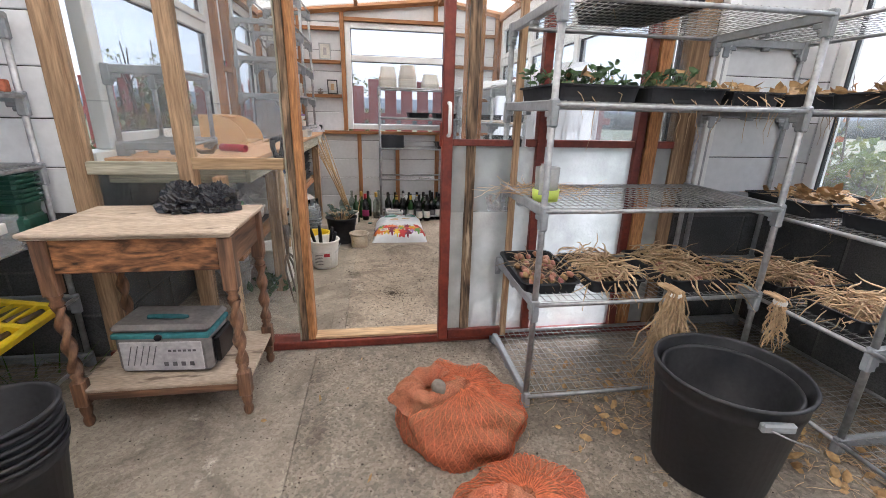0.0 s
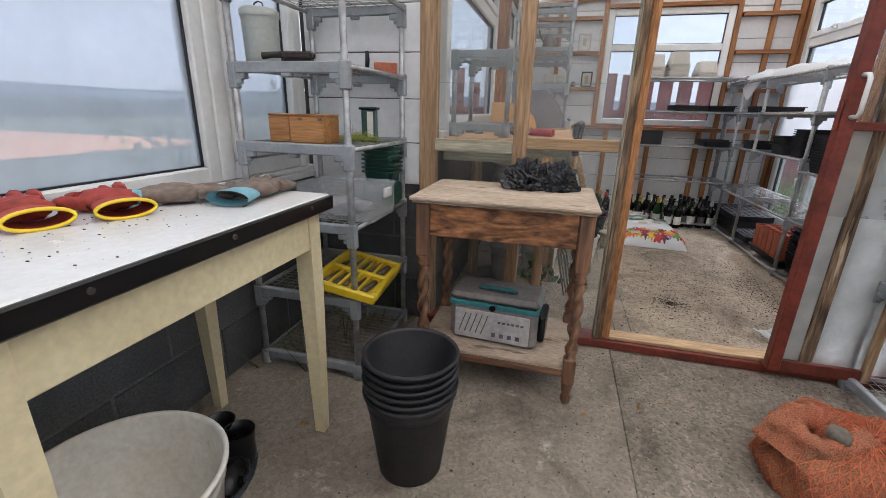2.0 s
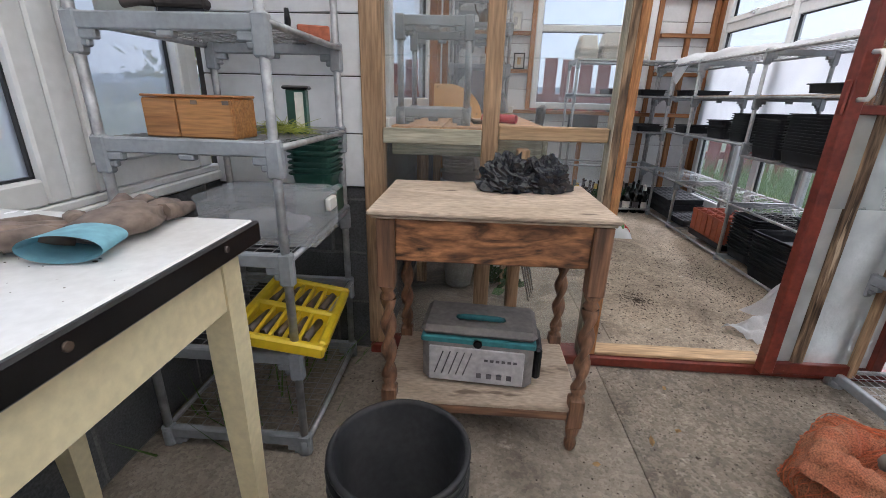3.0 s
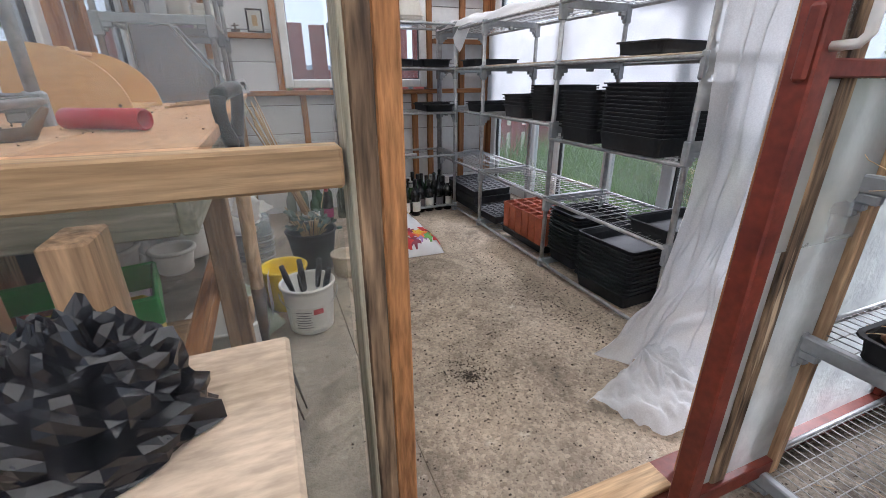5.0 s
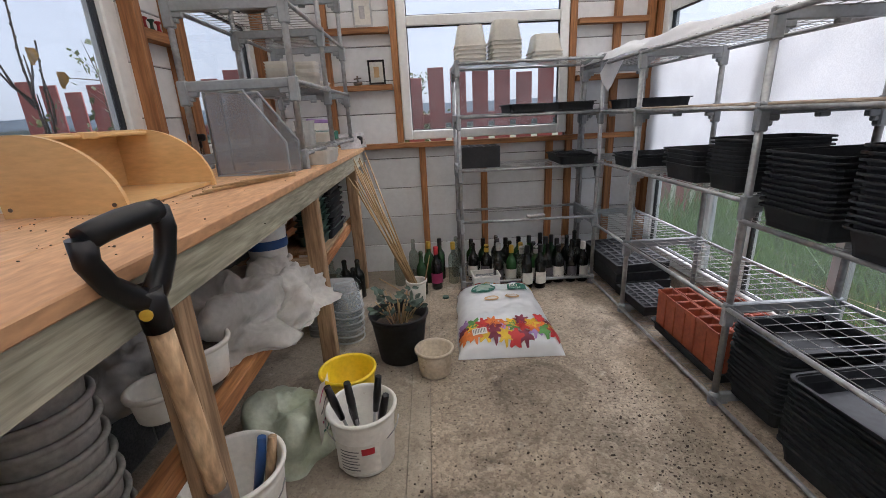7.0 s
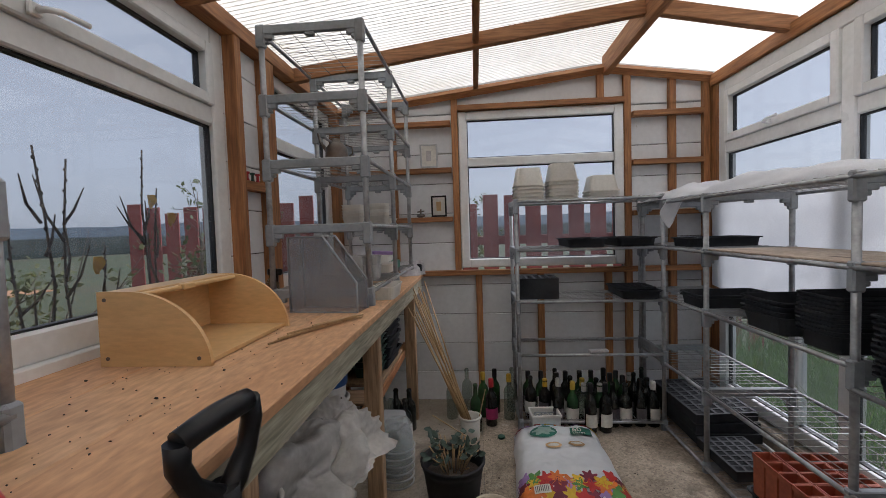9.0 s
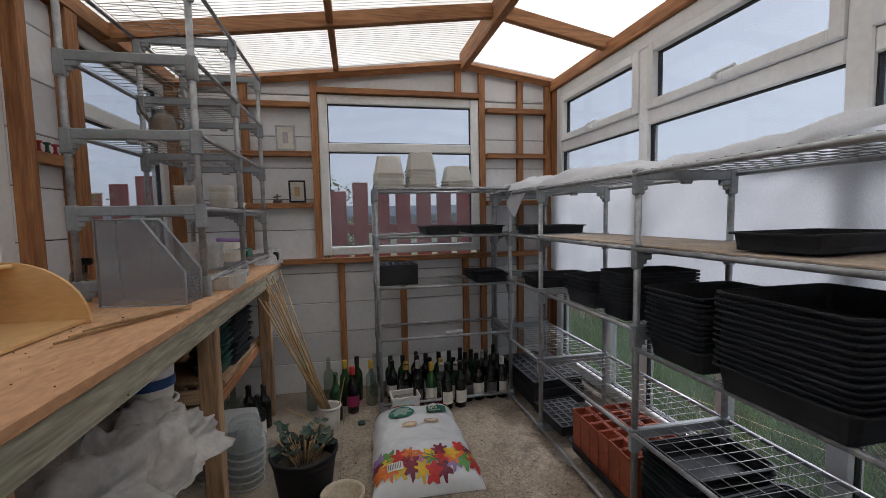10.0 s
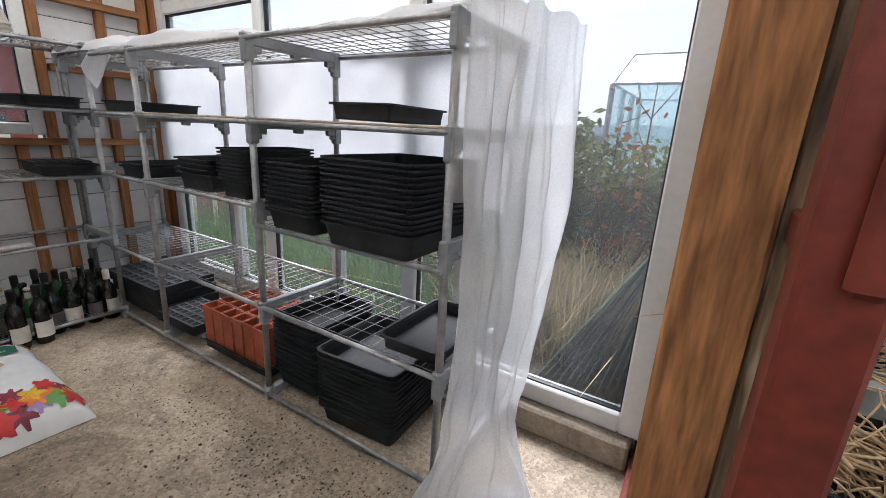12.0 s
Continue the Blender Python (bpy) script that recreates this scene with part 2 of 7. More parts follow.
PLASTIC = mat("grey_staging_plastic", (0.29, 0.31, 0.33), 0.5, other=(0.23, 0.245, 0.25), scale=9, fine=0.06, bump=0.05, spots=(0.14, 0.12, 0.10), spot_scale=30, spot_size=0.24)
STEEL = mat("galvanised_tube", (0.42, 0.43, 0.44), 0.42, 0.55, other=(0.30, 0.30, 0.30), scale=20, fine=0.1, bump=0.08, spots=(0.20, 0.12, 0.08), spot_scale=35, spot_size=0.24)
WIRE = mat("galvanised_wire", (0.34, 0.34, 0.33), 0.5, 0.4, fine=0.1, bump=0.0)
BLACK = mat("black_plastic", (0.014, 0.0155, 0.018), 0.68, other=(0.036, 0.038, 0.042), scale=8, fine=0.1, bump=0.06, spots=(0.08, 0.075, 0.068), spot_scale=40, spot_size=0.25, spec=0.25)
POT = mat("charcoal_bucket_plastic", (0.014, 0.015, 0.018), 0.5, other=(0.034, 0.034, 0.035), scale=6, fine=0.12, bump=0.06, spots=(0.07, 0.066, 0.058), spot_scale=18, spot_size=0.25, spec=0.3)
WHITEP = mat("white_plastic", (0.78, 0.77, 0.73), 0.4, other=(0.66, 0.63, 0.57), scale=5, fine=0.04, bump=0.05, spots=(0.33, 0.24, 0.15), spot_scale=12, spot_size=0.2)
MUDDY = mat("mud_stained_white", (0.74, 0.72, 0.66), 0.5, other=(0.60, 0.55, 0.46), scale=5, fine=0.06, bump=0.08, spots=(0.36, 0.28, 0.18), spot_scale=9, spot_size=0.12)
CREAMPOT = mat("dirty_cream_plastic", (0.62, 0.54, 0.42), 0.6, other=(0.48, 0.40, 0.29), scale=8, fine=0.1, spots=(0.25, 0.18, 0.10), spot_scale=14, spot_size=0.16)
CREAM = mat("cream_gloss_paint", (0.75, 0.66, 0.42), 0.35, other=(0.68, 0.58, 0.36), scale=5, fine=0.05, bump=0.1, spots=(0.26, 0.19, 0.10), spot_scale=17, spot_size=0.235)
ENAMEL = mat("white_enamel", (0.80, 0.80, 0.79), 0.22, other=(0.70, 0.69, 0.66), scale=5, fine=0.03, bump=0.03, spots=(0.20, 0.16, 0.12), spot_scale=40, spot_size=0.2)
FLEECE = mat("white_fleece", (0.80, 0.81, 0.83), 0.9, other=(0.72, 0.73, 0.76), scale=4, grain=200, fine=0.05, bump=0.1, soft_light=0.38, vary=0.02)
SHEER = mat("sheer_fleece", (0.82, 0.83, 0.85), 0.9, other=(0.70, 0.72, 0.75), scale=4, grain=200, fine=0.05, bump=0.1, soft_light=0.42, alpha=0.22, vary=0.02)
ROOFING = mat("twinwall_sheet", (0.86, 0.845, 0.80), 0.5, other=(0.80, 0.775, 0.715), scale=2, grain=25, fine=0.03, bump=0.05, soft_light=0.90, vary=0.02)
NET = mat("orange_net", (0.64, 0.17, 0.065), 0.7, other=(0.58, 0.14, 0.06), scale=14, grain=90, fine=0.2, bump=0.3)
TERRA = mat("terracotta_plastic", (0.36, 0.085, 0.035), 0.55, other=(0.28, 0.06, 0.03), scale=12, fine=0.1)
YELLOW = mat("yellow_plastic", (0.80, 0.58, 0.015), 0.4, other=(0.70, 0.48, 0.015), scale=8, fine=0.05)
GREEN = mat("green_plastic", (0.012, 0.062, 0.042), 0.35, other=(0.02, 0.085, 0.058), scale=8, fine=0.08)
BRIGHTGREEN = mat("bright_green_plastic", (0.02, 0.28, 0.05), 0.4, fine=0.06)
CLEARBODY = mat("clear_box_side", (0.86, 0.88, 0.90), 0.2, fine=0.04, soft_light=0.4, alpha=0.74)
CLEARP = mat("milky_plastic", (0.72, 0.73, 0.72), 0.3, other=(0.62, 0.62, 0.60), scale=6, fine=0.05, soft_light=0.4, alpha=0.58)
MOSS = mat("yellow_green_moss", (0.38, 0.42, 0.07), 0.9, other=(0.26, 0.30, 0.05), scale=20, fine=0.15)
POTATO = mat("grey_potato", (0.19, 0.165, 0.135), 0.8, other=(0.12, 0.10, 0.08), scale=9, fine=0.15)
TUBWHITE = mat("milk_white_tub", (0.88, 0.87, 0.83), 0.35, other=(0.84, 0.80, 0.73), scale=5, fine=0.03, soft_light=0.5)
GREYCUP = mat("grey_fibre_pot", (0.50, 0.485, 0.455), 0.8, other=(0.37, 0.355, 0.33), scale=9, fine=0.1)
SOIL = mat("dry_compost", (0.10, 0.075, 0.055), 0.95, other=(0.05, 0.036, 0.026), scale=25, grain=160, fine=0.35, bump=0.8)
STRAW = mat("dry_straw", (0.58, 0.42, 0.25), 0.8, other=(0.40, 0.26, 0.14), scale=8, fine=0.15, vary=0.2)
BULB = mat("onion_skin", (0.42, 0.20, 0.11), 0.5, other=(0.30, 0.10, 0.09), scale=12, fine=0.15)
LEAF = mat("green_leaf", (0.055, 0.12, 0.035), 0.5, other=(0.035, 0.075, 0.022), scale=20, fine=0.15, soft_light=0.25)
DRYLEAF = mat("dry_leaf", (0.42, 0.27, 0.12), 0.8, other=(0.30, 0.17, 0.07), scale=15, fine=0.2)
GRASS = mat("grass_blades", (0.10, 0.20, 0.035), 0.6, other=(0.07, 0.13, 0.03), scale=2, fine=0.15, soft_light=0.3)
BUSH = mat("bush_leaves", (0.085, 0.12, 0.045), 0.6, other=(0.17, 0.165, 0.05), scale=2.2, fine=0.2, soft_light=0.42)
REDDISH = mat("autumn_leaves", (0.35, 0.19, 0.06), 0.7, other=(0.30, 0.06, 0.03), scale=4, fine=0.15, soft_light=0.2)
DEADGRASS = mat("dead_grass", (0.62, 0.50, 0.27), 0.85, other=(0.46, 0.35, 0.18), scale=3, fine=0.15, soft_light=0.3)
TWIG = mat("bare_twigs", (0.12, 0.085, 0.06), 0.85, fine=0.15)
LAWN = mat("field", (0.04, 0.06, 0.02), 0.95, other=(0.065, 0.055, 0.028), scale=0.25, grain=6, fine=0.2, bump=0.3, vary=0)
FENCE = mat("red_fence_stain", (0.36, 0.085, 0.07), 0.75, other=(0.26, 0.06, 0.05), scale=5, fine=0.12)
# the blue of distant air haze is painted into the hill colour
HILL = mat("far_hill_hazed", (0.055, 0.075, 0.095), 0.95, other=(0.04, 0.055, 0.07), scale=0.05, fine=0.05, bump=0, vary=0)
RUST = mat("orange_field", (0.40, 0.19, 0.085), 0.95, other=(0.28, 0.15, 0.075), scale=0.2, fine=0.1, bump=0, vary=0)
HEDGE = mat("far_hedge", (0.016, 0.024, 0.02), 0.95, other=(0.01, 0.015, 0.012), scale=0.6, fine=0.2, vary=0)
CANE = mat("bamboo_cane", (0.50, 0.34, 0.17), 0.55, other=(0.36, 0.22, 0.10), scale=9, fine=0.1)
BAG = mat("white_bag_film", (0.78, 0.80, 0.82), 0.3, other=(0.70, 0.72, 0.75), scale=4, grain=18, fine=0.03, bump=0.25)
BINLINER = mat("black_bag_film", (0.013, 0.014, 0.018), 0.2, bump=0.05, spec=0.5)
FELT = mat("grey_cool_bag", (0.235, 0.215, 0.20), 0.9, other=(0.16, 0.15, 0.145), scale=10, fine=0.1)
TEAL = mat("teal_webbing", (0.04, 0.20, 0.22), 0.8, fine=0.1)
PRINT = mat("pale_print", (0.52, 0.50, 0.50), 0.7, other=(0.42, 0.40, 0.42), scale=12, fine=0.1)
INK = mat("grey_ink", (0.12, 0.11, 0.12), 0.7)
GLOVE = mat("brown_glove", (0.17, 0.13, 0.11), 0.9, other=(0.24, 0.18, 0.14), scale=16, fine=0.2)
GLOVEBLUE = mat("blue_cuff", (0.20, 0.42, 0.50), 0.9, fine=0.1)
GLOVERED = mat("red_glove", (0.42, 0.05, 0.04), 0.9, other=(0.30, 0.05, 0.03), scale=18, fine=0.15)
BOOT = mat("black_rubber", (0.008, 0.008, 0.009), 0.3, fine=0.1, bump=0.05, spec=0.35)
HONEY = wood("varnished_box", (0.46, 0.22, 0.07), (0.36, 0.15, 0.045), axis="x", rough=0.35)
BRICK = mat("red_brick", (0.42, 0.13, 0.07), 0.9, other=(0.33, 0.10, 0.06), scale=14, fine=0.15)
ASH = mat("ash_handle", (0.64, 0.45, 0.27), 0.7, other=(0.36, 0.21, 0.105), scale=26, stretch=(1, 1, 0.25), grain=90, fine=0.2, bump=0.3, swirl=0.6, spots=(0.12, 0.065, 0.035), spot_scale=30, spot_size=0.16)
IRON = mat("dull_iron", (0.13, 0.12, 0.11), 0.5, 0.5, other=(0.18, 0.12, 0.08), scale=12, fine=0.12)
MESHM = mat("grey_mesh", (0.28, 0.29, 0.31), 0.6, fine=0.05, alpha=0.58)
POLY = mat("crumpled_polythene", (0.90, 0.89, 0.87), 0.3, fine=0.05, soft_light=0.5, alpha=0.12, bump=0.15)
DARKGAP = mat("dark_boards", (0.05, 0.04, 0.035), 0.9, fine=0.2)
PANE = glass("clear_pane", tint=(0.79, 0.81, 0.825), haze=0.03)
CLEARBOX = glass("clear_box_plastic", haze=0.22, haze_colour=(0.75, 0.77, 0.78))
MISTY = glass("misted_pane", tint=(0.88, 0.90, 0.92), haze=0.42, haze_colour=(0.72, 0.78, 0.85), patch=1.5)
SMEARED = glass("smeared_pane", haze=0.42, haze_colour=(0.60, 0.64, 0.64), wave=0.2, wave_scale=60, patch=3)
DUSTY = glass("dusty_pane", haze=0.045, haze_colour=(0.70, 0.74, 0.76))
FROST = glass("frosted_pane", haze=0.6, haze_colour=(0.64, 0.68, 0.68), wave=0.35, wave_scale=70, patch=4)
BOTTLES = [mat("dark_bottle_glass", (0.012, 0.014, 0.012), 0.12, bump=0), mat("green_bottle_glass", (0.02, 0.065, 0.02), 0.12, bump=0),
           glass("clear_bottle_glass", tint=(0.75, 0.8, 0.76), haze=0.2, haze_colour=(0.4, 0.42, 0.38))]


def flat(name, c, rough=0.6):
    return mat(name, c, rough, fine=0.05, bump=0.0)


PAPER, PURPLE, BLUE = flat("paper_label", (0.72, 0.70, 0.64)), flat("magenta_foil", (0.35, 0.03, 0.12)), flat("blue_cap", (0.03, 0.10, 0.30), 0.4)
REDP, GOLD, ORANGE, DKGREEN = flat("red_plastic", (0.45, 0.02, 0.03), 0.35), flat("gold_foil", (0.62, 0.40, 0.04), 0.35), flat("orange_print", (0.75, 0.20, 0.04)), flat("dark_green_print", (0.02, 0.16, 0.11))
LIME, LILAC, TAN = flat("lime_plastic", (0.55, 0.68, 0.12), 0.4), flat("lilac_print", (0.36, 0.22, 0.50)), flat("tan_print", (0.62, 0.40, 0.20))


# ---- building blocks ----
class Geo:
    """Collects faces for one mesh."""

    def __init__(self):
        self.v, self.f, self.s = [], [], []

    def add(self, verts, faces, smooth=False):
        k = len(self.v)
        self.v += [tuple(p) for p in verts]
        self.f += [tuple(i + k for i in f) for f in faces]
        self.s += [smooth] * len(faces)
        return self

    def box(self, x0, x1, y0, y1, z0, z1, c=0.0, m=None):
        """A box, its edges chamfered by c."""
        lo, hi = (x0, y0, z0), (x1, y1, z1)
        c = min(c, *(0.45 * (b - a) for a, b in zip(lo, hi)))
        vs, key = [], {}
        for sx in (0, 1):
            for sy in (0, 1):
                for sz in (0, 1):
                    sg = (sx, sy, sz)
                    for a in range(3):
                        p = [hi[i] if sg[i] else lo[i] for i in range(3)]
                        for i in range(3):
                            if i != a:
                                p[i] += -c if sg[i] else c
                        key[sg, a] = len(vs)
                        vs.append(Vector(p))
        if c <= 0:
            vs = [Vector((hi[0] if i & 4 else lo[0], hi[1] if i & 2 else lo[1], hi[2] if i & 1 else lo[2])) for i in range(8)]
            fs = [(0, 1, 3, 2), (4, 6, 7, 5), (0, 4, 5, 1), (2, 3, 7, 6), (0, 2, 6, 4), (1, 5, 7, 3)]
        else:
            fs = []
            for a in range(3):
                b, d = (a + 1) % 3, (a + 2) % 3
                for s in (0, 1):
                    ring = []
                    for u, w in ((0, 0), (1, 0), (1, 1), (0, 1)):
                        sg = [0, 0, 0]
                        sg[a], sg[b], sg[d] = s, u, w
                        ring.append(key[tuple(sg), a])
                    fs.append(tuple(ring if s else ring[::-1]))
                for u in (0, 1):
                    for w in (0, 1):
                        s0, s1 = [0, 0, 0], [0, 0, 0]
                        s0[a], s0[b], s0[d] = 0, u, w
                        s1[a], s1[b], s1[d] = 1, u, w
                        q = (key[tuple(s0), b], key[tuple(s1), b], key[tuple(s1), d], key[tuple(s0), d])
                        fs.append(q if u == w else q[::-1])
            for sx in (0, 1):
                for sy in (0, 1):
                    for sz in (0, 1):
                        t = tuple(key[(sx, sy, sz), a] for a in range(3))
                        fs.append(t if (sx + sy + sz) % 2 else t[::-1])
        if m is not None:
            vs = [m @ p for p in vs]
        return self.add(vs, fs)

    def tube(self, pts, r, n=8, cap=True, smooth=True):
        """A round bar along points; r is one radius, or one for each point."""
        pts = [Vector(p) for p in pts]
        rs = r if isinstance(r, (list, tuple)) else [r] * len(pts)
        vs, fs = [], []
        side = None
        for i, p in enumerate(pts):
            d = (pts[min(i + 1, len(pts) - 1)] - pts[max(i - 1, 0)]).normalized()
            if side is None:
                side = d.orthogonal().normalized()
            else:
                side = (side - d * side.dot(d)).normalized()
            up = d.cross(side)
            for k in range(n):
                a = 2 * math.pi * (k + 0.5) / n
                vs.append(p + rs[i] * (math.cos(a) * side + math.sin(a) * up))
        for i in range(len(pts) - 1):
            for k in range(n):
                j = (k + 1) % n
                fs.append((i * n + k, i * n + j, (i + 1) * n + j, (i + 1) * n + k))
        self.add(vs, fs, smooth)
        if cap:
            k = len(self.v) - len(vs)
            self.f += [tuple(k + i for i in reversed(range(n))), tuple(len(self.v) - n + i for i in range(n))]
            self.s += [False, False]
        return self

    def lathe(self, profile, n=24, at=(0, 0, 0), smooth=True, ripple=None, m=None):
        """Turned round z: (radius, height) pairs from the bottom up."""
        vs, fs = [], []
        for i, (r, z) in enumerate(profile):
            for k in range(n):
                a = 2 * math.pi * k / n
                q = r * (1 + (ripple(a, i) if ripple else 0))
                vs.append(Vector((at[0] + q * math.cos(a), at[1] + q * math.sin(a), at[2] + z)))
        for i in range(len(profile) - 1):
            for k in range(n):
                j = (k + 1) % n
                fs.append((i * n + k, i * n + j, (i + 1) * n + j, (i + 1) * n + k))
        if m is not None:
            vs = [m @ p for p in vs]
        return self.add(vs, fs, smooth)

    def sheet(self, fn, nu, nv, smooth=True):
        """A cloth-like sheet fn(u, v) with u and v from 0 to 1."""
        vs = [fn(i / nu, j / nv) for j in range(nv + 1) for i in range(nu + 1)]
        fs = [(j * (nu + 1) + i, j * (nu + 1) + i + 1, (j + 1) * (nu + 1) + i + 1, (j + 1) * (nu + 1) + i) for j in range(nv) for i in range(nu)]
        return self.add(vs, fs, smooth)

    def blob(self, at, size, seed=0, rough=0.15, freq=2.5, nu=16, nv=10, m=None):
        """A lumpy closed form."""
        rnd = Vector((seed * 3.1, seed * 1.7, seed * 2.3))
        vs = []
        for j in range(nv + 1):
            th = math.pi * j / nv
            for i in range(nu):
                ph = 2 * math.pi * i / nu
                d = Vector((math.sin(th) * math.cos(ph), math.sin(th) * math.sin(ph), math.cos(th)))
                k = 1 + rough * noise.noise(d * freq + rnd) * 2
                vs.append(Vector((at[0] + size[0] * d.x * k, at[1] + size[1] * d.y * k, at[2] + size[2] * d.z * k)))
        fs = [(j * nu + i, (j + 1) * nu + i, (j + 1) * nu + (i + 1) % nu, j * nu + (i + 1) % nu) for j in range(nv) for i in range(nu)]
        if m is not None:
            vs = [m @ p for p in vs]
        return self.add(vs, fs, True)

    def mesh(self, name):
        me = bpy.data.meshes.new(name)
        me.from_pydata([tuple(p) for p in self.v], [], self.f)
        me.polygons.foreach_set("use_smooth", self.s)
        me.update()
        return me


def part(name, geo, material, parent=None, label=""):
    ob = new(name, geo.mesh(name) if isinstance(geo, Geo) else geo)
    if not ob.data.materials:
        ob.data.materials.append(material)
    ob.parent = parent
    return tagged(ob, label)


def thing(name, label, category, at=None, group="", kind=""):
    ob = new(name)
    ob.empty_display_size = 0.05
    if at is not None:
        ob.matrix_world = at
    return tagged(ob, label, category, group, kind)


def solo(name, geo, material, label, category, at=None, group="", kind=""):
    ob = part(name, geo, material)
    if at is not None:
        ob.matrix_world = at
    return tagged(ob, label, category, group, kind)


def structure(name, label="", category="", at=None):
    return thing(name, label, category, at, kind="structure")


def B(*a, c=0.002, m=None):
    return Geo().box(*a, c=c, m=m)


rng = random.Random(7)

# ---- the setting ----
XL, XR, YF = -1.30, 1.355, 5.22          # inner faces of the potting room
WL, WR, YB = -1.95, 2.17, -2.2           # inner faces of the front room
YP = 2.095                               # middle of the glazed partition


def window(name, at, w, h, uprights=(), rails=(), f=0.065, d=0.07, pane=PANE, openers=(), label="white plastic framed window"):
    """A frame in local x and z, with panes between its bars; openers lists (column, row) that carry a handle."""
    win = structure(name, label, "window", at)
    g = Geo().box(0, f, 0, d, 0, h, 0.006).box(w - f, w, 0, d, 0, h, 0.006).box(f, w - f, 0, d, 0, f, 0.006).box(f, w - f, 0, d, h - f, h, 0.006)
    part("window_frame", g, UPVC, win)
    xs, zs = [0, *uprights, w], [0, *rails, h]
    for x in uprights:
        part("mullion", B(x - f / 2, x + f / 2, 0.002, d - 0.002, f, h - f, c=0.006), UPVC, win)
    for z in rails:
        for i in range(len(xs) - 1):
            a = xs[i] + (f if i == 0 else f / 2)
            b = xs[i + 1] - (f if i == len(xs) - 2 else f / 2)
            part("transom", B(a, b, 0.004, d - 0.004, z - f / 2, z + f / 2, c=0.006), UPVC, win)
    for i in range(len(xs) - 1):
        for j in range(len(zs) - 1):
            a = xs[i] + (f if i == 0 else f / 2)
            b = xs[i + 1] - (f if i == len(xs) - 2 else f / 2)
            lo = zs[j] + (f if j == 0 else f / 2)
            hi = zs[j + 1] - (f if j == len(zs) - 2 else f / 2)
            if (i, j) in openers:
                s = 0.045
                g = Geo().box(a, a + s, -0.012, d * 0.6, lo, hi, 0.005).box(b - s, b, -0.012, d * 0.6, lo, hi, 0.005)
                g.box(a + s, b - s, -0.012, d * 0.6, lo, lo + s, 0.005).box(a + s, b - s, -0.012, d * 0.6, hi - s, hi, 0.005)
                sash = part("sash", g, UPVC, win)
                m = (a + b) / 2
                hd = Geo().box(m - 0.015, m + 0.015, -0.028, -0.012, lo + 0.008, lo + 0.04, 0.004)
                hd.tube([(m, -0.03, lo + 0.022), (m, -0.05, lo + 0.022), (m + 0.03, -0.055, lo + 0.03), (m + 0.11, -0.052, lo + 0.034)], 0.008, 6)
                part("window_handle", hd, UPVC, sash)
                a, b, lo, hi = a + s, b - s, lo + s, hi - s
            e = 0.006
            g = Geo().box(a, a + e, d * 0.3, d * 0.62, lo, hi).box(b - e, b, d * 0.3, d * 0.62, lo, hi)
            g.box(a + e, b - e, d * 0.3, d * 0.62, lo, lo + e).box(a + e, b - e, d * 0.3, d * 0.62, hi - e, hi)
            part("gasket", g, GASKET, win)
            p = part("pane", B(a + e, b - e, d * 0.42, d * 0.5, lo + e, hi - e, c=0), pane, win)
            p.visible_shadow = False
    return win


def siding(name, at, w, h, board=0.2, label="white horizontal cladding boards"):
    """Horizontal boards with a shadow groove, in local x and z, facing local -y."""
    wall = structure(name, label, "wall", at)
    part("backing", B(0, w, 0.012, 0.05, 0, h, c=0), DARKGAP, wall)
    z = 0
    while z < h - 0.01:
        t = min(z + board, h)
        part("plank", B(0, w, 0, 0.014, z, t - 0.004, c=0.003), SIDING, wall)
        z = t
    return wall


def blockwall(name, at, w, h, skip=0):
    """Grey blocks in mortar, in local x and z, facing local -y."""
    wall = structure(name, "rough dark grey concrete block plinth wall", "wall", at)
    part("mortar", B(0, w, 0.004, 0.1, 0, h, c=0), MORTAR, wall)
    row, z = 0, 0.0
    while z < h - 0.02:
        t = min(z + 0.225, h)
        x = -0.22 * (row % 2)
        while x < w:
            a, b = max(x + 0.006, 0), min(x + 0.434, w)
            if b - a > 0.03:
                part("block", B(a, b, 0, 0.02, z + 0.006, t - 0.004, c=0.003), BLOCK, wall)
            x += 0.44
        z, row = t, row + 1
    return wall


FACE_LEFT, FACE_RIGHT = 90, -90     # turns a wall that faces -y to face +x or -x

# floor: slabs with open joints between them
floor = structure("floor", "worn rough concrete floor with dark crumbs", "floor")
part("bed", B(-2.3, 2.5, -2.4, 5.5, -0.2, -0.02, c=0), MORTAR, floor)
part("slab", B(-2.3, -0.3895, -2.4, 2.05, -0.04, 0.0, c=0.002), FRONTCON, floor)
part("slab", B(-0.3875, 2.5, -2.4, 2.05, -0.04, 0.0, c=0.002), CONCRETE, floor)
part("slab", B(-2.3, -0.3435, 2.054, 5.5, -0.04, 0.0, c=0.002), SMOOTHCON, floor)
part("slab", B(-0.342, -0.2615, 2.054, 5.5, -0.04, 0.001, c=0.002), SMOOTHCON, floor)
part("slab", B(-0.26, 2.5, 2.054, 5.5, -0.04, 0.0, c=0.002), WORNCON, floor)

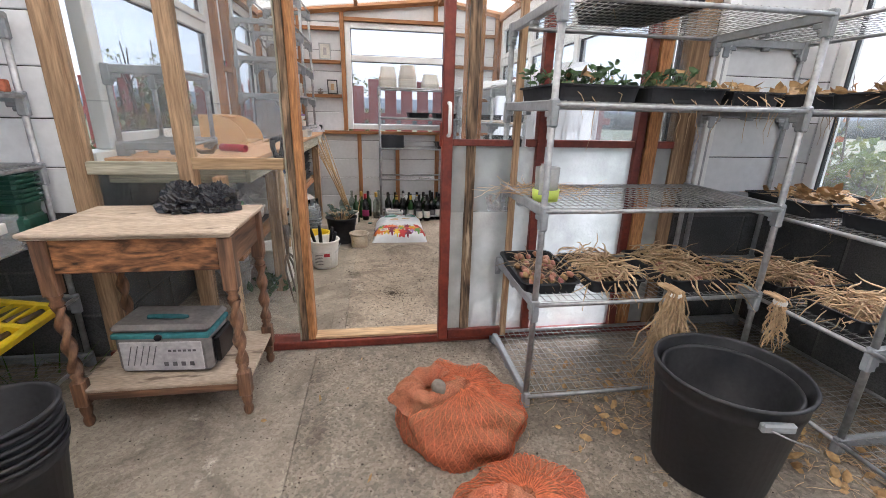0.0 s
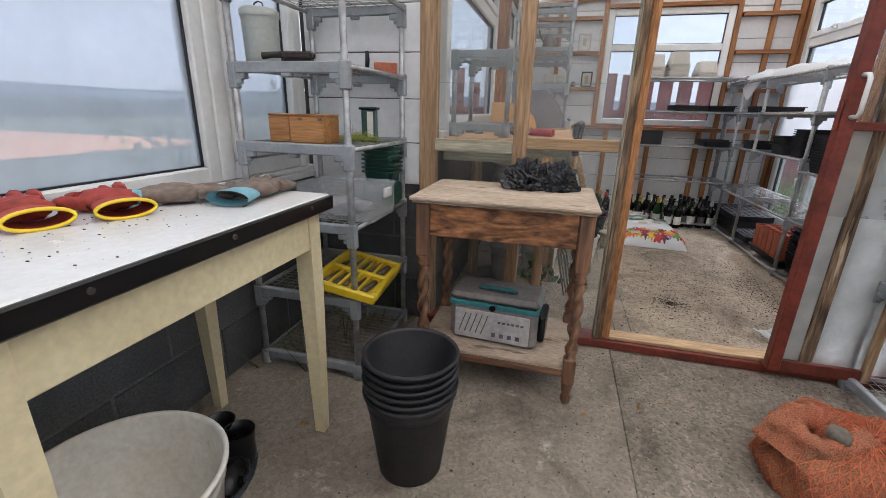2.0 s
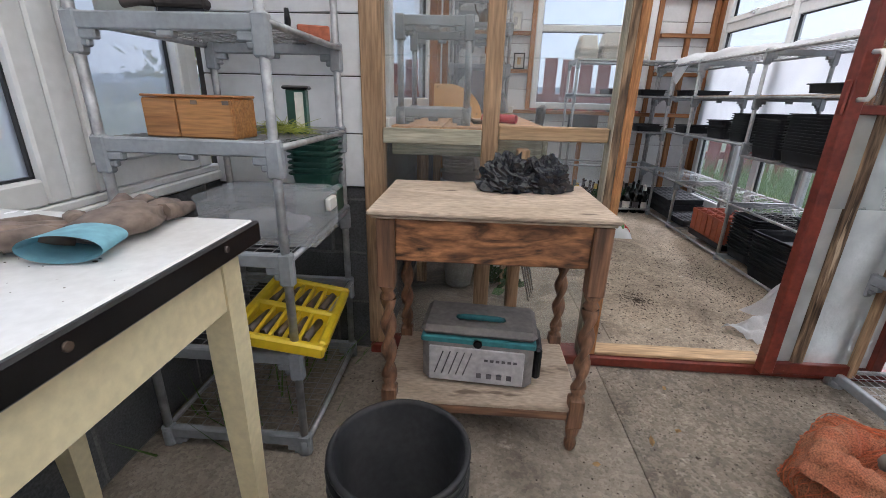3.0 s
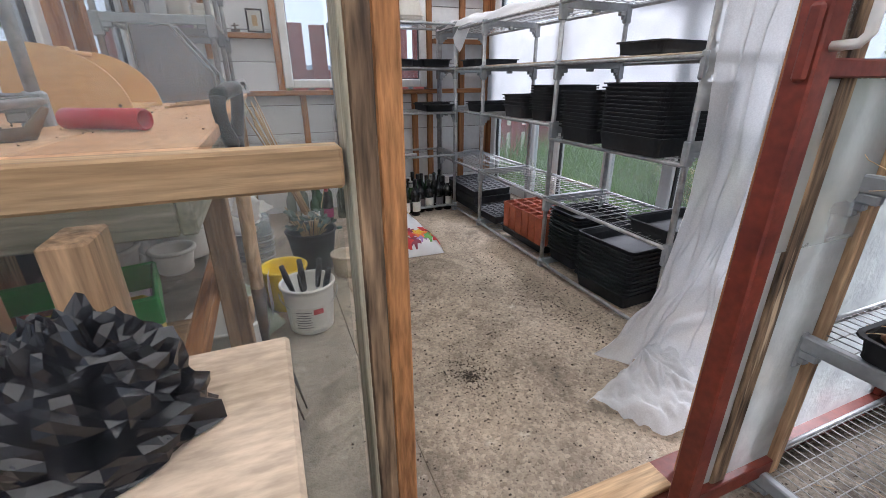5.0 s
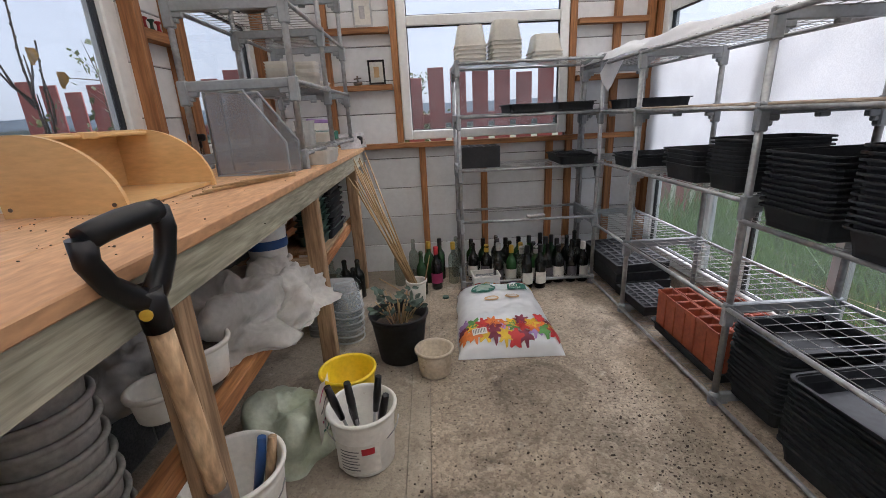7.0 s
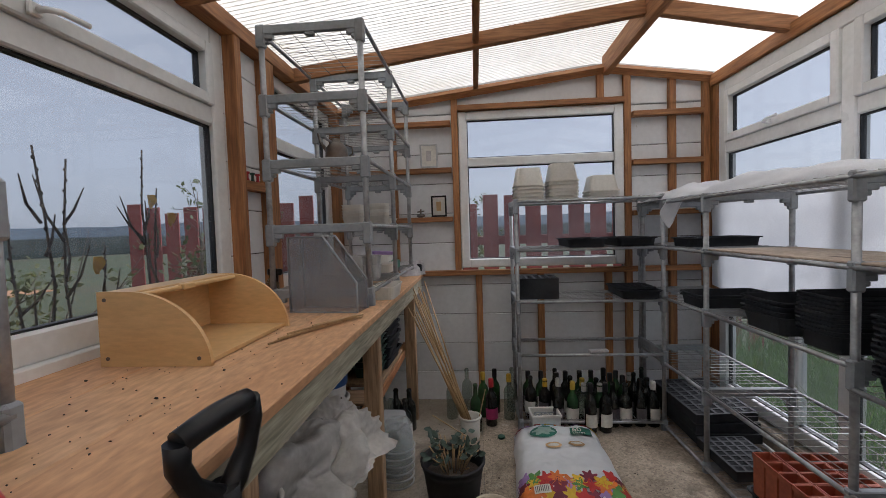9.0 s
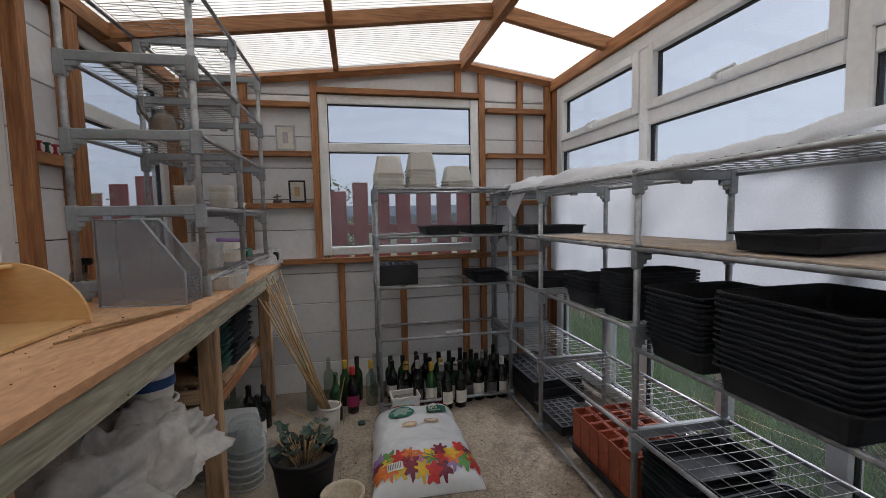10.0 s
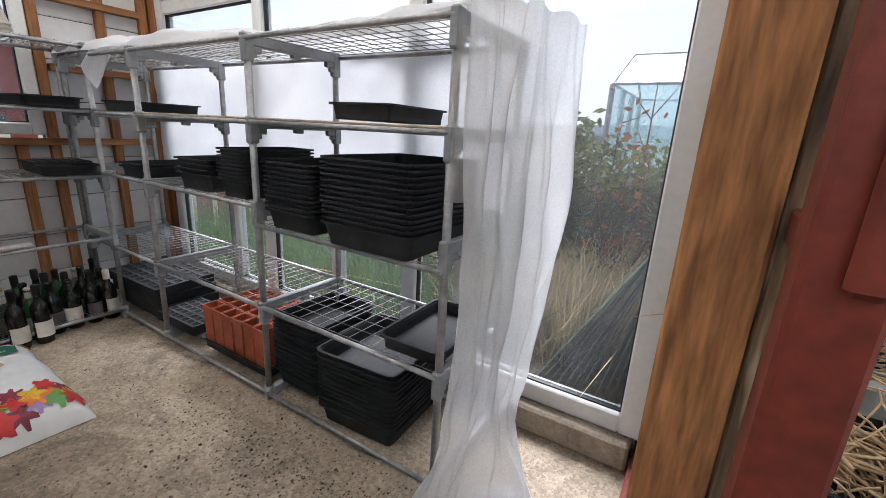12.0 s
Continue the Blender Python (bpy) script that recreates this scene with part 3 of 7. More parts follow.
# front room, outer walls
blockwall("wall_west_plinth", pose(WL, YB, 0, 0, 0, FACE_LEFT), 2.1 - YB, 0.74)
lw = structure("wall_west_sill", "white board sill under the window", "sill")
part("sill_board", B(WL - 0.16, WL + 0.012, YB, 2.1, 0.741, 0.775, c=0.005), UPVC, lw)
part("sill_lip", B(WL - 0.08, WL + 0.004, YB, 2.1, 0.776, 0.798, c=0.004), UPVC, lw)
window("window_1", pose(WL - 0.0, -2.1, 0.80, 0, 0, FACE_LEFT), 3.545, 1.33, uprights=(1.75,), pane=MISTY, f=0.062, label="wide misted window in a white plastic frame")
window("window_2", pose(WL - 0.0, 1.447, 0.80, 0, 0, FACE_LEFT), 0.60, 1.33, pane=MISTY, f=0.075, openers=((0, 0),), label="narrow misted window in a white plastic frame")
siding("wall_north_west", pose(WL, YP - 0.02, 0.73), 0.585, 1.75)
blockwall("wall_north_west_plinth", pose(WL, YP - 0.01, 0), 0.6, 0.729)
siding("wall_north_east", pose(1.66, YP - 0.02, 0.80), WR - 1.66, 1.7)
blockwall("wall_north_east_plinth", pose(1.55, YP - 0.01, 0), WR - 1.55, 0.799)
blockwall("wall_east_plinth", pose(WR, 2.1, 0, 0, 0, FACE_RIGHT), 2.1 - YB, 0.78)
siding("wall_east_corner", pose(WR, 2.1, 0.781, 0, 0, FACE_RIGHT), 0.12, 1.4)
window("window_3", pose(WR, 1.975, 0.782, 0, 0, FACE_RIGHT), 3.9, 1.4, uprights=(1.3, 2.6), f=0.06, pane=DUSTY, label="row of clear windows in white plastic frames")
siding("wall_south", pose(WR, YB, 0, 0, 0, 180), WR - WL, 2.6)
ceil1 = structure("ceiling_front", "pale translucent twin-wall roof sheets on rafters", "ceiling")
part("roof_sheet", B(WL - 0.3, WR + 0.3, YB - 0.2, 2.06, 2.52, 2.53, c=0), ROOFING, ceil1)
for y in (-1.4, -0.5, 0.4, 1.3):
    part("rafter", B(WL, WR, y, y + 0.05, 2.40, 2.518, c=0.003), PINE["x"], ceil1)
hi1 = structure("wall_upper", "white boards above the windows", "wall")
part("fascia", B(WL - 0.1, WL - 0.002, YB, 2.1, 2.135, 2.518, c=0.002), SIDING, hi1)
part("fascia", B(WR + 0.002, WR + 0.1, YB, 2.1, 2.185, 2.518, c=0.002), SIDING, hi1)

# potting room, east: glazed wall on a low kerb
kerb = structure("kerb_east", "low concrete kerb under the glazing", "kerb")
part("kerb_stone", B(XR - 0.05, XR + 0.12, 2.16, 5.3, 0.002, 0.11, c=0.01), SMOOTHCON, kerb)
window("window_4", pose(XR, 5.12, 0.112, 0, 0, FACE_RIGHT), 2.985, 2.06, uprights=(0.98, 1.96), rails=(1.625,), f=0.075, openers=((0, 1), (1, 1), (2, 1)), label="tall glazed wall of white plastic framed windows")
for i, y in enumerate((4.46, 3.62, 2.9)):
    part("lower_mullion", B(XR + 0.01, XR + 0.06, y - 0.03, y + 0.03, 0.19, 0.86, c=0.005), UPVC, kerb)
part("corner_board", B(XR, XR + 0.07, 5.123, 5.25, 0.112, 2.25, c=0.003), PINE["z"], kerb)

# potting room, north wall: boards behind a timber frame
siding("wall_north_lower", pose(XL - 0.05, YF + 0.02, 0), XR - XL + 0.1, 0.955, 0.215)
siding("wall_north_left", pose(XL - 0.05, YF + 0.02, 0.956), -0.375 - XL + 0.05, 1.14, 0.215)
siding("wall_north_right", pose(0.775, YF + 0.02, 0.956), 0.63, 1.14, 0.215)
g = Geo()
gable = structure("wall_north_gable", "white boarded gable under the roof", "wall")
gz = lambda x: 2.12 + (x - XL) / (0.66 - XL) * 0.22 if x < 0.66 else 2.34 - (x - 0.66) / (XR - 0.66) * 0.10
vs, n = [], 16
for i in range(n + 1):
    x = XL - 0.04 + (XR - XL + 0.08) * i / n
    for y in (YF + 0.02, YF + 0.06):
        vs += [(x, y, 2.10), (x, y, gz(x) + 0.06)]
fs = []
for i in range(n):
    k = 4 * i
    fs += [(k, k + 4, k + 5, k + 1), (k + 2, k + 3, k + 7, k + 6), (k + 1, k + 5, k + 7, k + 3)]
part("gable_board", Geo().add(vs, fs), SIDING, gable)
window("window_5", pose(-0.375, YF - 0.012, 0.985), 1.15, 1.115, rails=(0.755,), f=0.062, openers=(), label="white plastic window with a top light over a red fence")
tf = structure("trim_north_frame", "orange stained timber studs and noggins", "timber frame")


def stud(x, z0, z1, w=0.045, parent=tf, y=YF - 0.02, m=PINE):
    part("stud", B(x - w / 2, x + w / 2, y, y + 0.04, z0, z1, c=0.002), m["z"], parent)


def noggin(x0, x1, z, w=0.035, parent=tf, y=YF - 0.045):
    part("noggin", B(x0, x1, y, y + 0.062, z - w / 2, z + w / 2, c=0.002), PINE["x"], parent)


for x, z0, z1 in ((-0.40, 0.97, gz(-0.4)), (0.80, 0.97, gz(0.8)), (1.10, 0.97, gz(1.1)), (XR - 0.03, 0, gz(XR)), (XL + 0.03, 0, gz(XL)), (0.62, 2.14, gz(0.62)),
                  (-0.255, 0, 0.93), (0.185, 0, 0.93), (0.66, 0, 0.93), (0.80, 0, 0.93), (1.10, 0, 0.93), (-0.85, 0.97, gz(-0.85))):
    stud(x, z0, z1)
for z in (1.34, 1.69, 2.02):
    noggin(XL + 0.06, -0.43, z)
    noggin(0.83, XR - 0.06, z)
noggin(XL + 0.06, XR - 0.06, 0.95, 0.036)
noggin(-0.375, 0.775, 2.122, 0.036)
for a, b in ((XL, 0.66), (0.66, XR)):
    part("gable_plate", Geo().tube([(a, YF - 0.02, gz(a)), (b, YF - 0.02, gz(b))], 0.034, 4, smooth=False), PINE["x"], tf)

# potting room, west wall
blockwall("wall_west_inner_plinth", pose(XL, 2.152, 0, 0, 0, FACE_LEFT), YF - 2.152, 0.93)
part("ledge_board", B(XL - 0.1, XL + 0.02, 2.14, YF, 0.931, 0.985, c=0.003), UPVC, structure("wall_west_ledge", "white ledge behind the bench", "sill"))
window("window_6", pose(XL, 2.30, 0.985, 0, 0, FACE_LEFT), 1.56, 1.12, rails=(0.765,), f=0.075, openers=((0, 1),), label="white plastic window with a top light")
window("window_7", pose(XL, 4.245, 0.985, 0, 0, FACE_LEFT), 0.90, 1.12, rails=(0.765,), f=0.07, label="white plastic window with a top light")
siding("wall_west_board", pose(XL, 3.862, 0.985, 0, 0, FACE_LEFT), 0.38, 1.12)
siding("wall_west_end", pose(XL, 5.148, 0.985, 0, 0, FACE_LEFT), 0.09, 1.12)
wf = structure("trim_west_frame", "orange stained timber posts and wall plate", "timber frame")
for y, w in ((3.89, 0.045), (4.17, 0.08), (5.17, 0.04)):
    part("stud", B(XL - 0.002, XL + 0.055, y - w / 2, y + w / 2, 0.986, 2.105, c=0.002), PINE["z"], wf)
part("noggin", B(XL - 0.001, XL + 0.05, 3.914, 4.128, 1.47, 1.51, c=0.002), PINE["y"], wf)
part("wall_plate", B(XL - 0.03, XL + 0.06, 2.14, YF - 0.03, 2.107, 2.175, c=0.003), PINE["y"], wf)
part("wall_plate", B(XR - 0.02, XR + 0.07, 2.14, YF - 0.03, 2.174, 2.25, c=0.003), PINE["y"], wf)

# potting room roof
roof = structure("ceiling_potting_room", "translucent twin-wall roof sheets on orange stained rafters", "ceiling")
RX, RZ, ZL, ZR = 0.66, 2.43, 2.20, 2.30
g = Geo()
g.add([(XL - 0.25, 2.0, ZL - 0.03), (RX, 2.0, RZ), (RX, 5.5, RZ), (XL - 0.25, 5.5, ZL - 0.03), (XL - 0.25, 2.0, ZL - 0.02), (RX, 2.0, RZ + 0.01), (RX, 5.5, RZ + 0.01), (XL - 0.25, 5.5, ZL - 0.02)],
      [(0, 3, 2, 1), (4, 5, 6, 7), (0, 1, 5, 4), (2, 3, 7, 6)])
g.add([(RX, 2.0, RZ), (XR + 0.25, 2.0, ZR - 0.05), (XR + 0.25, 5.5, ZR - 0.05), (RX, 5.5, RZ), (RX, 2.0, RZ + 0.01), (XR + 0.25, 2.0, ZR - 0.04), (XR + 0.25, 5.5, ZR - 0.04), (RX, 5.5, RZ + 0.01)],
      [(0, 3, 2, 1), (4, 5, 6, 7), (0, 1, 5, 4), (2, 3, 7, 6)])
for i in range(118):
    y = 2.02 + 0.0295 * i
    g.box(0, math.hypot(RX - XL + 0.2, RZ - ZL), y, y + 0.003, -0.003, -0.0004, m=Matrix.Translation((XL - 0.2, 0, ZL - 0.0241)) @ Matrix.Rotation(-math.atan2(RZ - ZL + 0.03, RX - XL + 0.25), 4, "Y"))
part("roof_sheet", g, ROOFING, roof)
rf = structure("trim_rafters", "orange stained roof timbers", "roof timber")


def beam(name, a, b, w, h):
    """A squared timber between two points, its top at them."""
    a, b = Vector(a), Vector(b)
    d = b - a
    m = Matrix.Translation(a) @ d.to_track_quat("X", "Z").to_matrix().to_4x4()
    part(name, B(0, d.length, -w / 2, w / 2, -h, 0, c=0.003, m=m), PINE["x" if abs(d.x) > abs(d.y) else "y"], rf)


for y in (2.75, 3.62, 4.47):
    beam("rafter", (XL - 0.02, y, ZL - 0.03), (RX - 0.03, y, RZ - 0.012), 0.045, 0.075)
    beam("rafter", (RX + 0.03, y, RZ - 0.012), (XR + 0.02, y, ZR - 0.02), 0.045, 0.075)
beam("ridge_beam", (RX, 2.12, RZ - 0.002), (RX, YF, RZ - 0.002), 0.045, 0.13)
beam("purlin", (-0.24, 2.12, 2.295), (-0.24, YF, 2.295), 0.035, 0.05)

# glazed partition between the rooms
par = structure("partition", "glazed partition of red painted and bare timber", "partition")
part("sill_plate", B(-1.36, 1.52, 2.044, 2.15, 0.002, 0.045, c=0.004), RED, par)
part("threshold", B(-0.396, 0.298, 2.06, 2.14, 0.046, 0.062, c=0.003), PALE["x"], par)
for x0, x1, mt in ((-1.365, -1.29, WORN), (-0.925, -0.865, WORN), (-0.79, -0.745, WORN)):
    z1 = 2.2 if x0 != -0.79 else 0.89
    part("post", B(x0, x1, 2.06, 2.135, 0.046, z1, c=0.003), mt["z"], par)
part("door_jamb", B(-0.463, -0.4325, 2.055, 2.125, 0.046, 2.2, c=0.003), WEATHERED, par, "weathered timber door jamb")
part("door_stop", B(-0.4315, -0.397, 2.062, 2.142, 0.046, 2.2, c=0.003), ROUGH["z"], par, "orange stained timber door stop")
part("door_post", B(0.345, 0.425, 2.034, 2.102, 0.047, 2.2, c=0.004), ROUGH["z"], par, "orange stained timber door post")
part("stop_strip", B(0.352, 0.40, 2.004, 2.033, 0.047, 2.2, c=0.003), WEATHERED, par, "dark weathered door stop")
part("jamb_strip", B(-0.471, -0.464, 2.05, 2.11, 0.046, 2.2, c=0.002), GREYED["z"], par)
part("rail", B(-0.864, -0.476, 2.052, 2.092, 0.925, 0.975, c=0.004), PALE["x"], par, "bare pine rail")
part("rail", B(-1.289, -0.926, 2.06, 2.092, 0.90, 0.955, c=0.003), GREYED["x"], par)
part("head_plate", B(-1.36, 1.52, 2.06, 2.13, 2.201, 2.27, c=0.003), PINE["x"], par)
for x0, x1, z0, z1, mt in ((-1.288, -0.927, 0.956, 1.205, DUSTY), (-1.288, -0.927, 1.20, 2.2, DUSTY), (-0.862, -0.477, 0.976, 1.205, DUSTY), (-0.862, -0.477, 1.20, 2.2, DUSTY), (-0.862, -0.477, 0.06, 0.924, DUSTY), (-1.288, -0.927, 0.06, 0.899, DUSTY)):
    p = part("pane", B(x0, x1, 2.10, 2.104, z0, z1, c=0) if z0 != 1.20 else B(x0, x1, 2.105, 2.109, z0, z1, c=0), mt, par)
    p.visible_shadow = False
# fixed red door leaf and red framed lights
leaf = part("door_leaf", Geo().box(0.237, 0.285, 1.985, 2.032, 0.05, 2.2, 0.004), RED, par, "red painted door frame")
part("rail", B(0.286, 0.574, 1.994, 2.028, 1.045, 1.075, c=0.003), RED, leaf)
part("rail", B(0.286, 0.574, 1.994, 2.028, 0.05, 0.10, c=0.003), RED, leaf)
part("stile", B(0.575, 0.605, 1.992, 2.03, 0.05, 2.2, c=0.003), WORN["z"], leaf)
part("lock_block", B(0.226, 0.2365, 1.99, 2.012, 1.04, 1.15, c=0.005), RED, leaf)
hd = Geo().tube([(0.262, 1.985, 1.09), (0.262, 1.951, 1.092), (0.262, 1.941, 1.105), (0.262, 1.941, 1.215), (0.262, 1.951, 1.228), (0.262, 1.985, 1.23)], 0.008, 8)
part("door_handle", hd, UPVC, leaf, "white pull handle")
for z0, z1, mt in ((0.101, 0.735, FROST), (0.730, 1.044, SMEARED), (1.076, 2.2, DUSTY)):
    p = part("pane", B(0.286, 0.574, 2.012, 2.016, z0, z1, c=0) if z0 != 0.730 else B(0.286, 0.574, 2.006, 2.01, z0, z1, c=0), mt, leaf)
    p.visible_shadow = False
for x in (0.735, 1.255):
    part("mullion", B(x - 0.022, x + 0.022, 2.052, 2.10, 0.046, 2.2, c=0.003), RED, par)
part("rail", B(0.758, 1.232, 2.055, 2.097, 1.04, 1.075, c=0.003), RED, par)
part("rail", B(0.669, 0.712, 2.055, 2.097, 1.04, 1.075, c=0.003), RED, par)
part("rail", B(1.278, 1.45, 2.055, 2.097, 1.04, 1.075, c=0.003), RED, par)
for a, b in ((0.606, 0.712), (0.758, 1.232), (1.278, 1.45)):
    for z0, z1, mt in ((0.05, 1.039, FROST), (1.076, 2.2, DUSTY)):
        p = part("pane", B(a, b, 2.074, 2.078, z0, z1, c=0), mt, par)
        p.visible_shadow = False
for x0, x1, y, mt in ((1.45, 1.52, 2.06, WORN), (1.525, 1.60, 2.10, WORN)):
    part("post", B(x0, x1, y, y + 0.07, 0.046, 2.2, c=0.003), mt["z"], par)
part("corner_post", B(1.285, 1.352, 2.046, 2.128, 0.046, 2.2, c=0.004), ROUGH["z"], par)
part("corner_board", B(1.60, 1.66, 2.05, 2.10, 0.8, 2.3, c=0.003), UPVC, par)
part("closing_panel", B(XR + 0.08, WR + 0.05, 2.13, 2.15, 0, 2.3, c=0), DARKGAP, par)
part("closing_panel", B(WL - 0.05, -1.37, 2.125, 2.15, 0, 2.3, c=0), DARKGAP, par)
part("closing_panel", B(WL - 0.05, WR + 0.05, 2.06, 2.13, 2.272, 2.56, c=0), SIDING, par)


# ---- staging racks ----
def wire_shelf(w, d, along=0.05, across=0.025, r=0.0016):
    g = Geo()
    n = max(2, round(d / along))
    for i in range(n + 1):
        y = d * i / n
        g.tube([(0, y, 0), (w, y, 0)], r, 4, False)
    n = max(2, round(w / across))
    for i in range(n + 1):
        x = w * i / n
        g.tube([(x, 0, 0.003), (x, d, 0.003)], r, 4, False)
    return g


def staging(name, label, at, bays, depth, levels, skip=(), foot=0.0, group="", wires=0.03, solid=(), lower={}, along=0.05):
    """A rack along local x: posts at the bay ends, plastic end brackets over the depth, tubes and wire shelves."""
    rack = thing(name, label, "shelving", at, group)
    w = bays[-1]
    top = levels[-1]
    bracket = Geo().box(-0.012, 0.012, 0.0, depth, -0.022, 0.016, 0.004)
    for s, y in ((1, 0.0), (-1, depth)):
        bracket.box(-0.015, 0.015, y - 0.02, y + 0.02, -0.075, 0.02, 0.006)
        bracket.box(-0.011, 0.011, min(y, y + s * 0.055), max(y, y + s * 0.055), -0.042, -0.02, 0.004)
        bracket.box(-0.010, 0.010, min(y, y + s * 0.035), max(y, y + s * 0.035), -0.058, -0.04, 0.004)
    bracket.box(-0.012, 0.012, depth / 2 - 0.02, depth / 2 + 0.02, -0.036, -0.02, 0.004)
    bme = bracket.mesh("end_bracket")
    bme.materials.append(PLASTIC)
    for x in bays:
        for y in (0.0, depth):
            part("post", Geo().tube([(x, y, foot), (x, y, top)], 0.0125, 10), STEEL, rack)
            part("foot", Geo().lathe([(0.0, foot), (0.021, foot), (0.019, foot + 0.05), (0.013, foot + 0.055)], 10, at=(x, y, 0)), PLASTIC, rack)
        for z in levels:
            b = new("end_bracket", bme)
            b.parent, b.location = rack, (x, 0, z)
    for z in levels:
        if z in skip:
            continue
        for k in range(len(bays) - 1):
            zz = lower.get((z, k), z)
            for y in (-0.012, depth + 0.012):
                part("rail", Geo().tube([(bays[k], y, zz), (bays[k + 1], y, zz)], 0.009, 8), STEEL, rack)
            if (z, k) in skip:
                continue
            a, b = bays[k] + 0.014, bays[k + 1] - 0.014
            if (z, k) in solid:
                s = part("shelf_board", B(a, b, 0.0, depth, zz + 0.008, zz + 0.016, c=0.002), OAKTOP, rack, "thin bare board shelf")
            else:
                s = part("wire_shelf", wire_shelf(b - a, depth, along, wires), WIRE, rack)
                s.location = (a, 0, zz + 0.01)
                tagged(s, kind="stuff")
    return rack


staging("staging_rack", "grey plastic and galvanised staging with wire shelves, half full", pose(-1.437, 1.482, 0, 0, 0, 90), [0, 0.54], 0.44, [0.05, 0.348, 0.648, 0.938, 1.212, 1.49], group="staging racks")
staging("staging_rack", "grey staging rack holding trays of drying onions", pose(0.545, 1.485, 0), [0, 1.0], 0.54, [0.05, 0.474, 0.851, 1.224, 1.55], group="staging racks")
staging("staging_rack", "grey staging rack along the side windows with drying trays", pose(1.63, 0.10, 0, 0, 0, 90) @ pose(0, -0.44, 0), [0, 0.98, 1.96], 0.44, [0.05, 0.43, 0.80, 1.22, 1.55], group="staging racks")
RK = [0.03, 0.415, 0.815, 1.115, 1.385]
staging("staging_rack", "long grey staging rack stacked with black seed trays", pose(0.862, 2.665, 0, 0, 0, 90) @ pose(0, -0.40, 0), [0, 0.83, 1.66, 2.45], 0.40, RK, group="staging racks", solid=((1.115, 0), (1.115, 1)), skip=((0.03, 0),), wires=0.05, along=0.066, lower={(0.815, 0): 0.745})
staging("staging_rack", "grey staging rack before the window with white tubs on top", pose(-0.02, 4.78, 0), [0, 0.87], 0.36, [0.05, 0.47, 0.80, 1.12, 1.42], group="staging racks", skip=((0.47, 0),))
staging("staging_rack", "tall grey staging rack standing on the bench", pose(-0.72, 3.89, 0.957, 0, 0, 90), [0, 0.58, 1.14], 0.42, [0.06, 0.335, 0.61, 0.88, 1.165], group="staging racks", wires=0.05, along=0.1)
staging("small_rack", "small pale grey rack standing on the bench end", pose(-0.99, 2.30, 0.957, 0, 0, 90), [0, 0.42], 0.27, [0.05, 0.39], group="staging racks")

# ---- bench ----
bench = thing("potting_bench", "long pine potting bench with scuffed orange boards", "bench")
for i, (a, b) in enumerate(((-1.29, -1.08), (-1.077, -0.867), (-0.864, -0.652))):
    part("board", B(a, b, 2.185, 5.14, 0.930, 0.957, c=0.003), BENCHTOP, bench)
part("fascia", B(-0.685, -0.663, 2.19, 5.12, 0.845, 0.929, c=0.003), GREYED["y"], bench, "greyed front rail")
part("fascia", B(-1.28, -0.686, 2.188, 2.21, 0.845, 0.929, c=0.003), GREYED["x"], bench)
for y in (2.86, 3.89, 4.92):
    part("leg", B(-0.757, -0.687, y - 0.028, y + 0.028, 0, 0.929, c=0.004), WORN["z"], bench)
    part("leg", B(-1.26, -1.20, y - 0.028, y + 0.028, 0, 0.929, c=0.004), WORN["z"], bench)
part("lower_rail", B(-0.806, -0.759, 2.25, 5.1, 0.425, 0.475, c=0.003), PINE["y"], bench)
part("lower_rail", B(-1.19, -1.15, 2.25, 5.1, 0.425, 0.475, c=0.003), PINE["y"], bench)
for i in (0, 0.45, 2, 3, 4, 5):
    part("slat", B(-1.18, -0.80, 2.28 + i * 0.43, 2.45 + i * 0.43, 0.476, 0.488, c=0.002), WORN["x"], bench)


# ---- barley twist table ----
def twist_leg(x, y):
    prof = [(0.012, 0), (0.018, 0.012), (0.020, 0.03), (0.014, 0.045), (0.019, 0.06), (0.022, 0.08), (0.016, 0.095)]
    g = Geo().lathe([(r * 1.0, z) for r, z in prof], 14, at=(x, y, 0))
    g.box(x - 0.023, x + 0.023, y - 0.023, y + 0.023, 0.094, 0.20, 0.004)
    g.lathe([(0.024, 0.20), (0.015, 0.212), (0.023, 0.225), (0.015, 0.238)], 14, at=(x, y, 0))
    vs, fs, n, rings = [], [], 18, 60
    for i in range(rings + 1):
        z = 0.236 + (0.505 - 0.236) * i / rings
        for k in range(n):
            a = 2 * math.pi * k / n
            r = 0.0175 + 0.0075 * math.cos(2 * (a - i / rings * 3.0 * math.pi))
            vs.append((x + r * math.cos(a), y + r * math.sin(a), z))
    fs = [(i * n + k, i * n + (k + 1) % n, (i + 1) * n + (k + 1) % n, (i + 1) * n + k) for i in range(rings) for k in range(n)]
    g.add(vs, fs, True)
    g.lathe([(0.016, 0.505), (0.024, 0.515), (0.016, 0.53), (0.024, 0.545), (0.02, 0.552)], 14, at=(x, y, 0))
    g.box(x - 0.025, x + 0.025, y - 0.025, y + 0.025, 0.55, 0.755, 0.004)
    return g


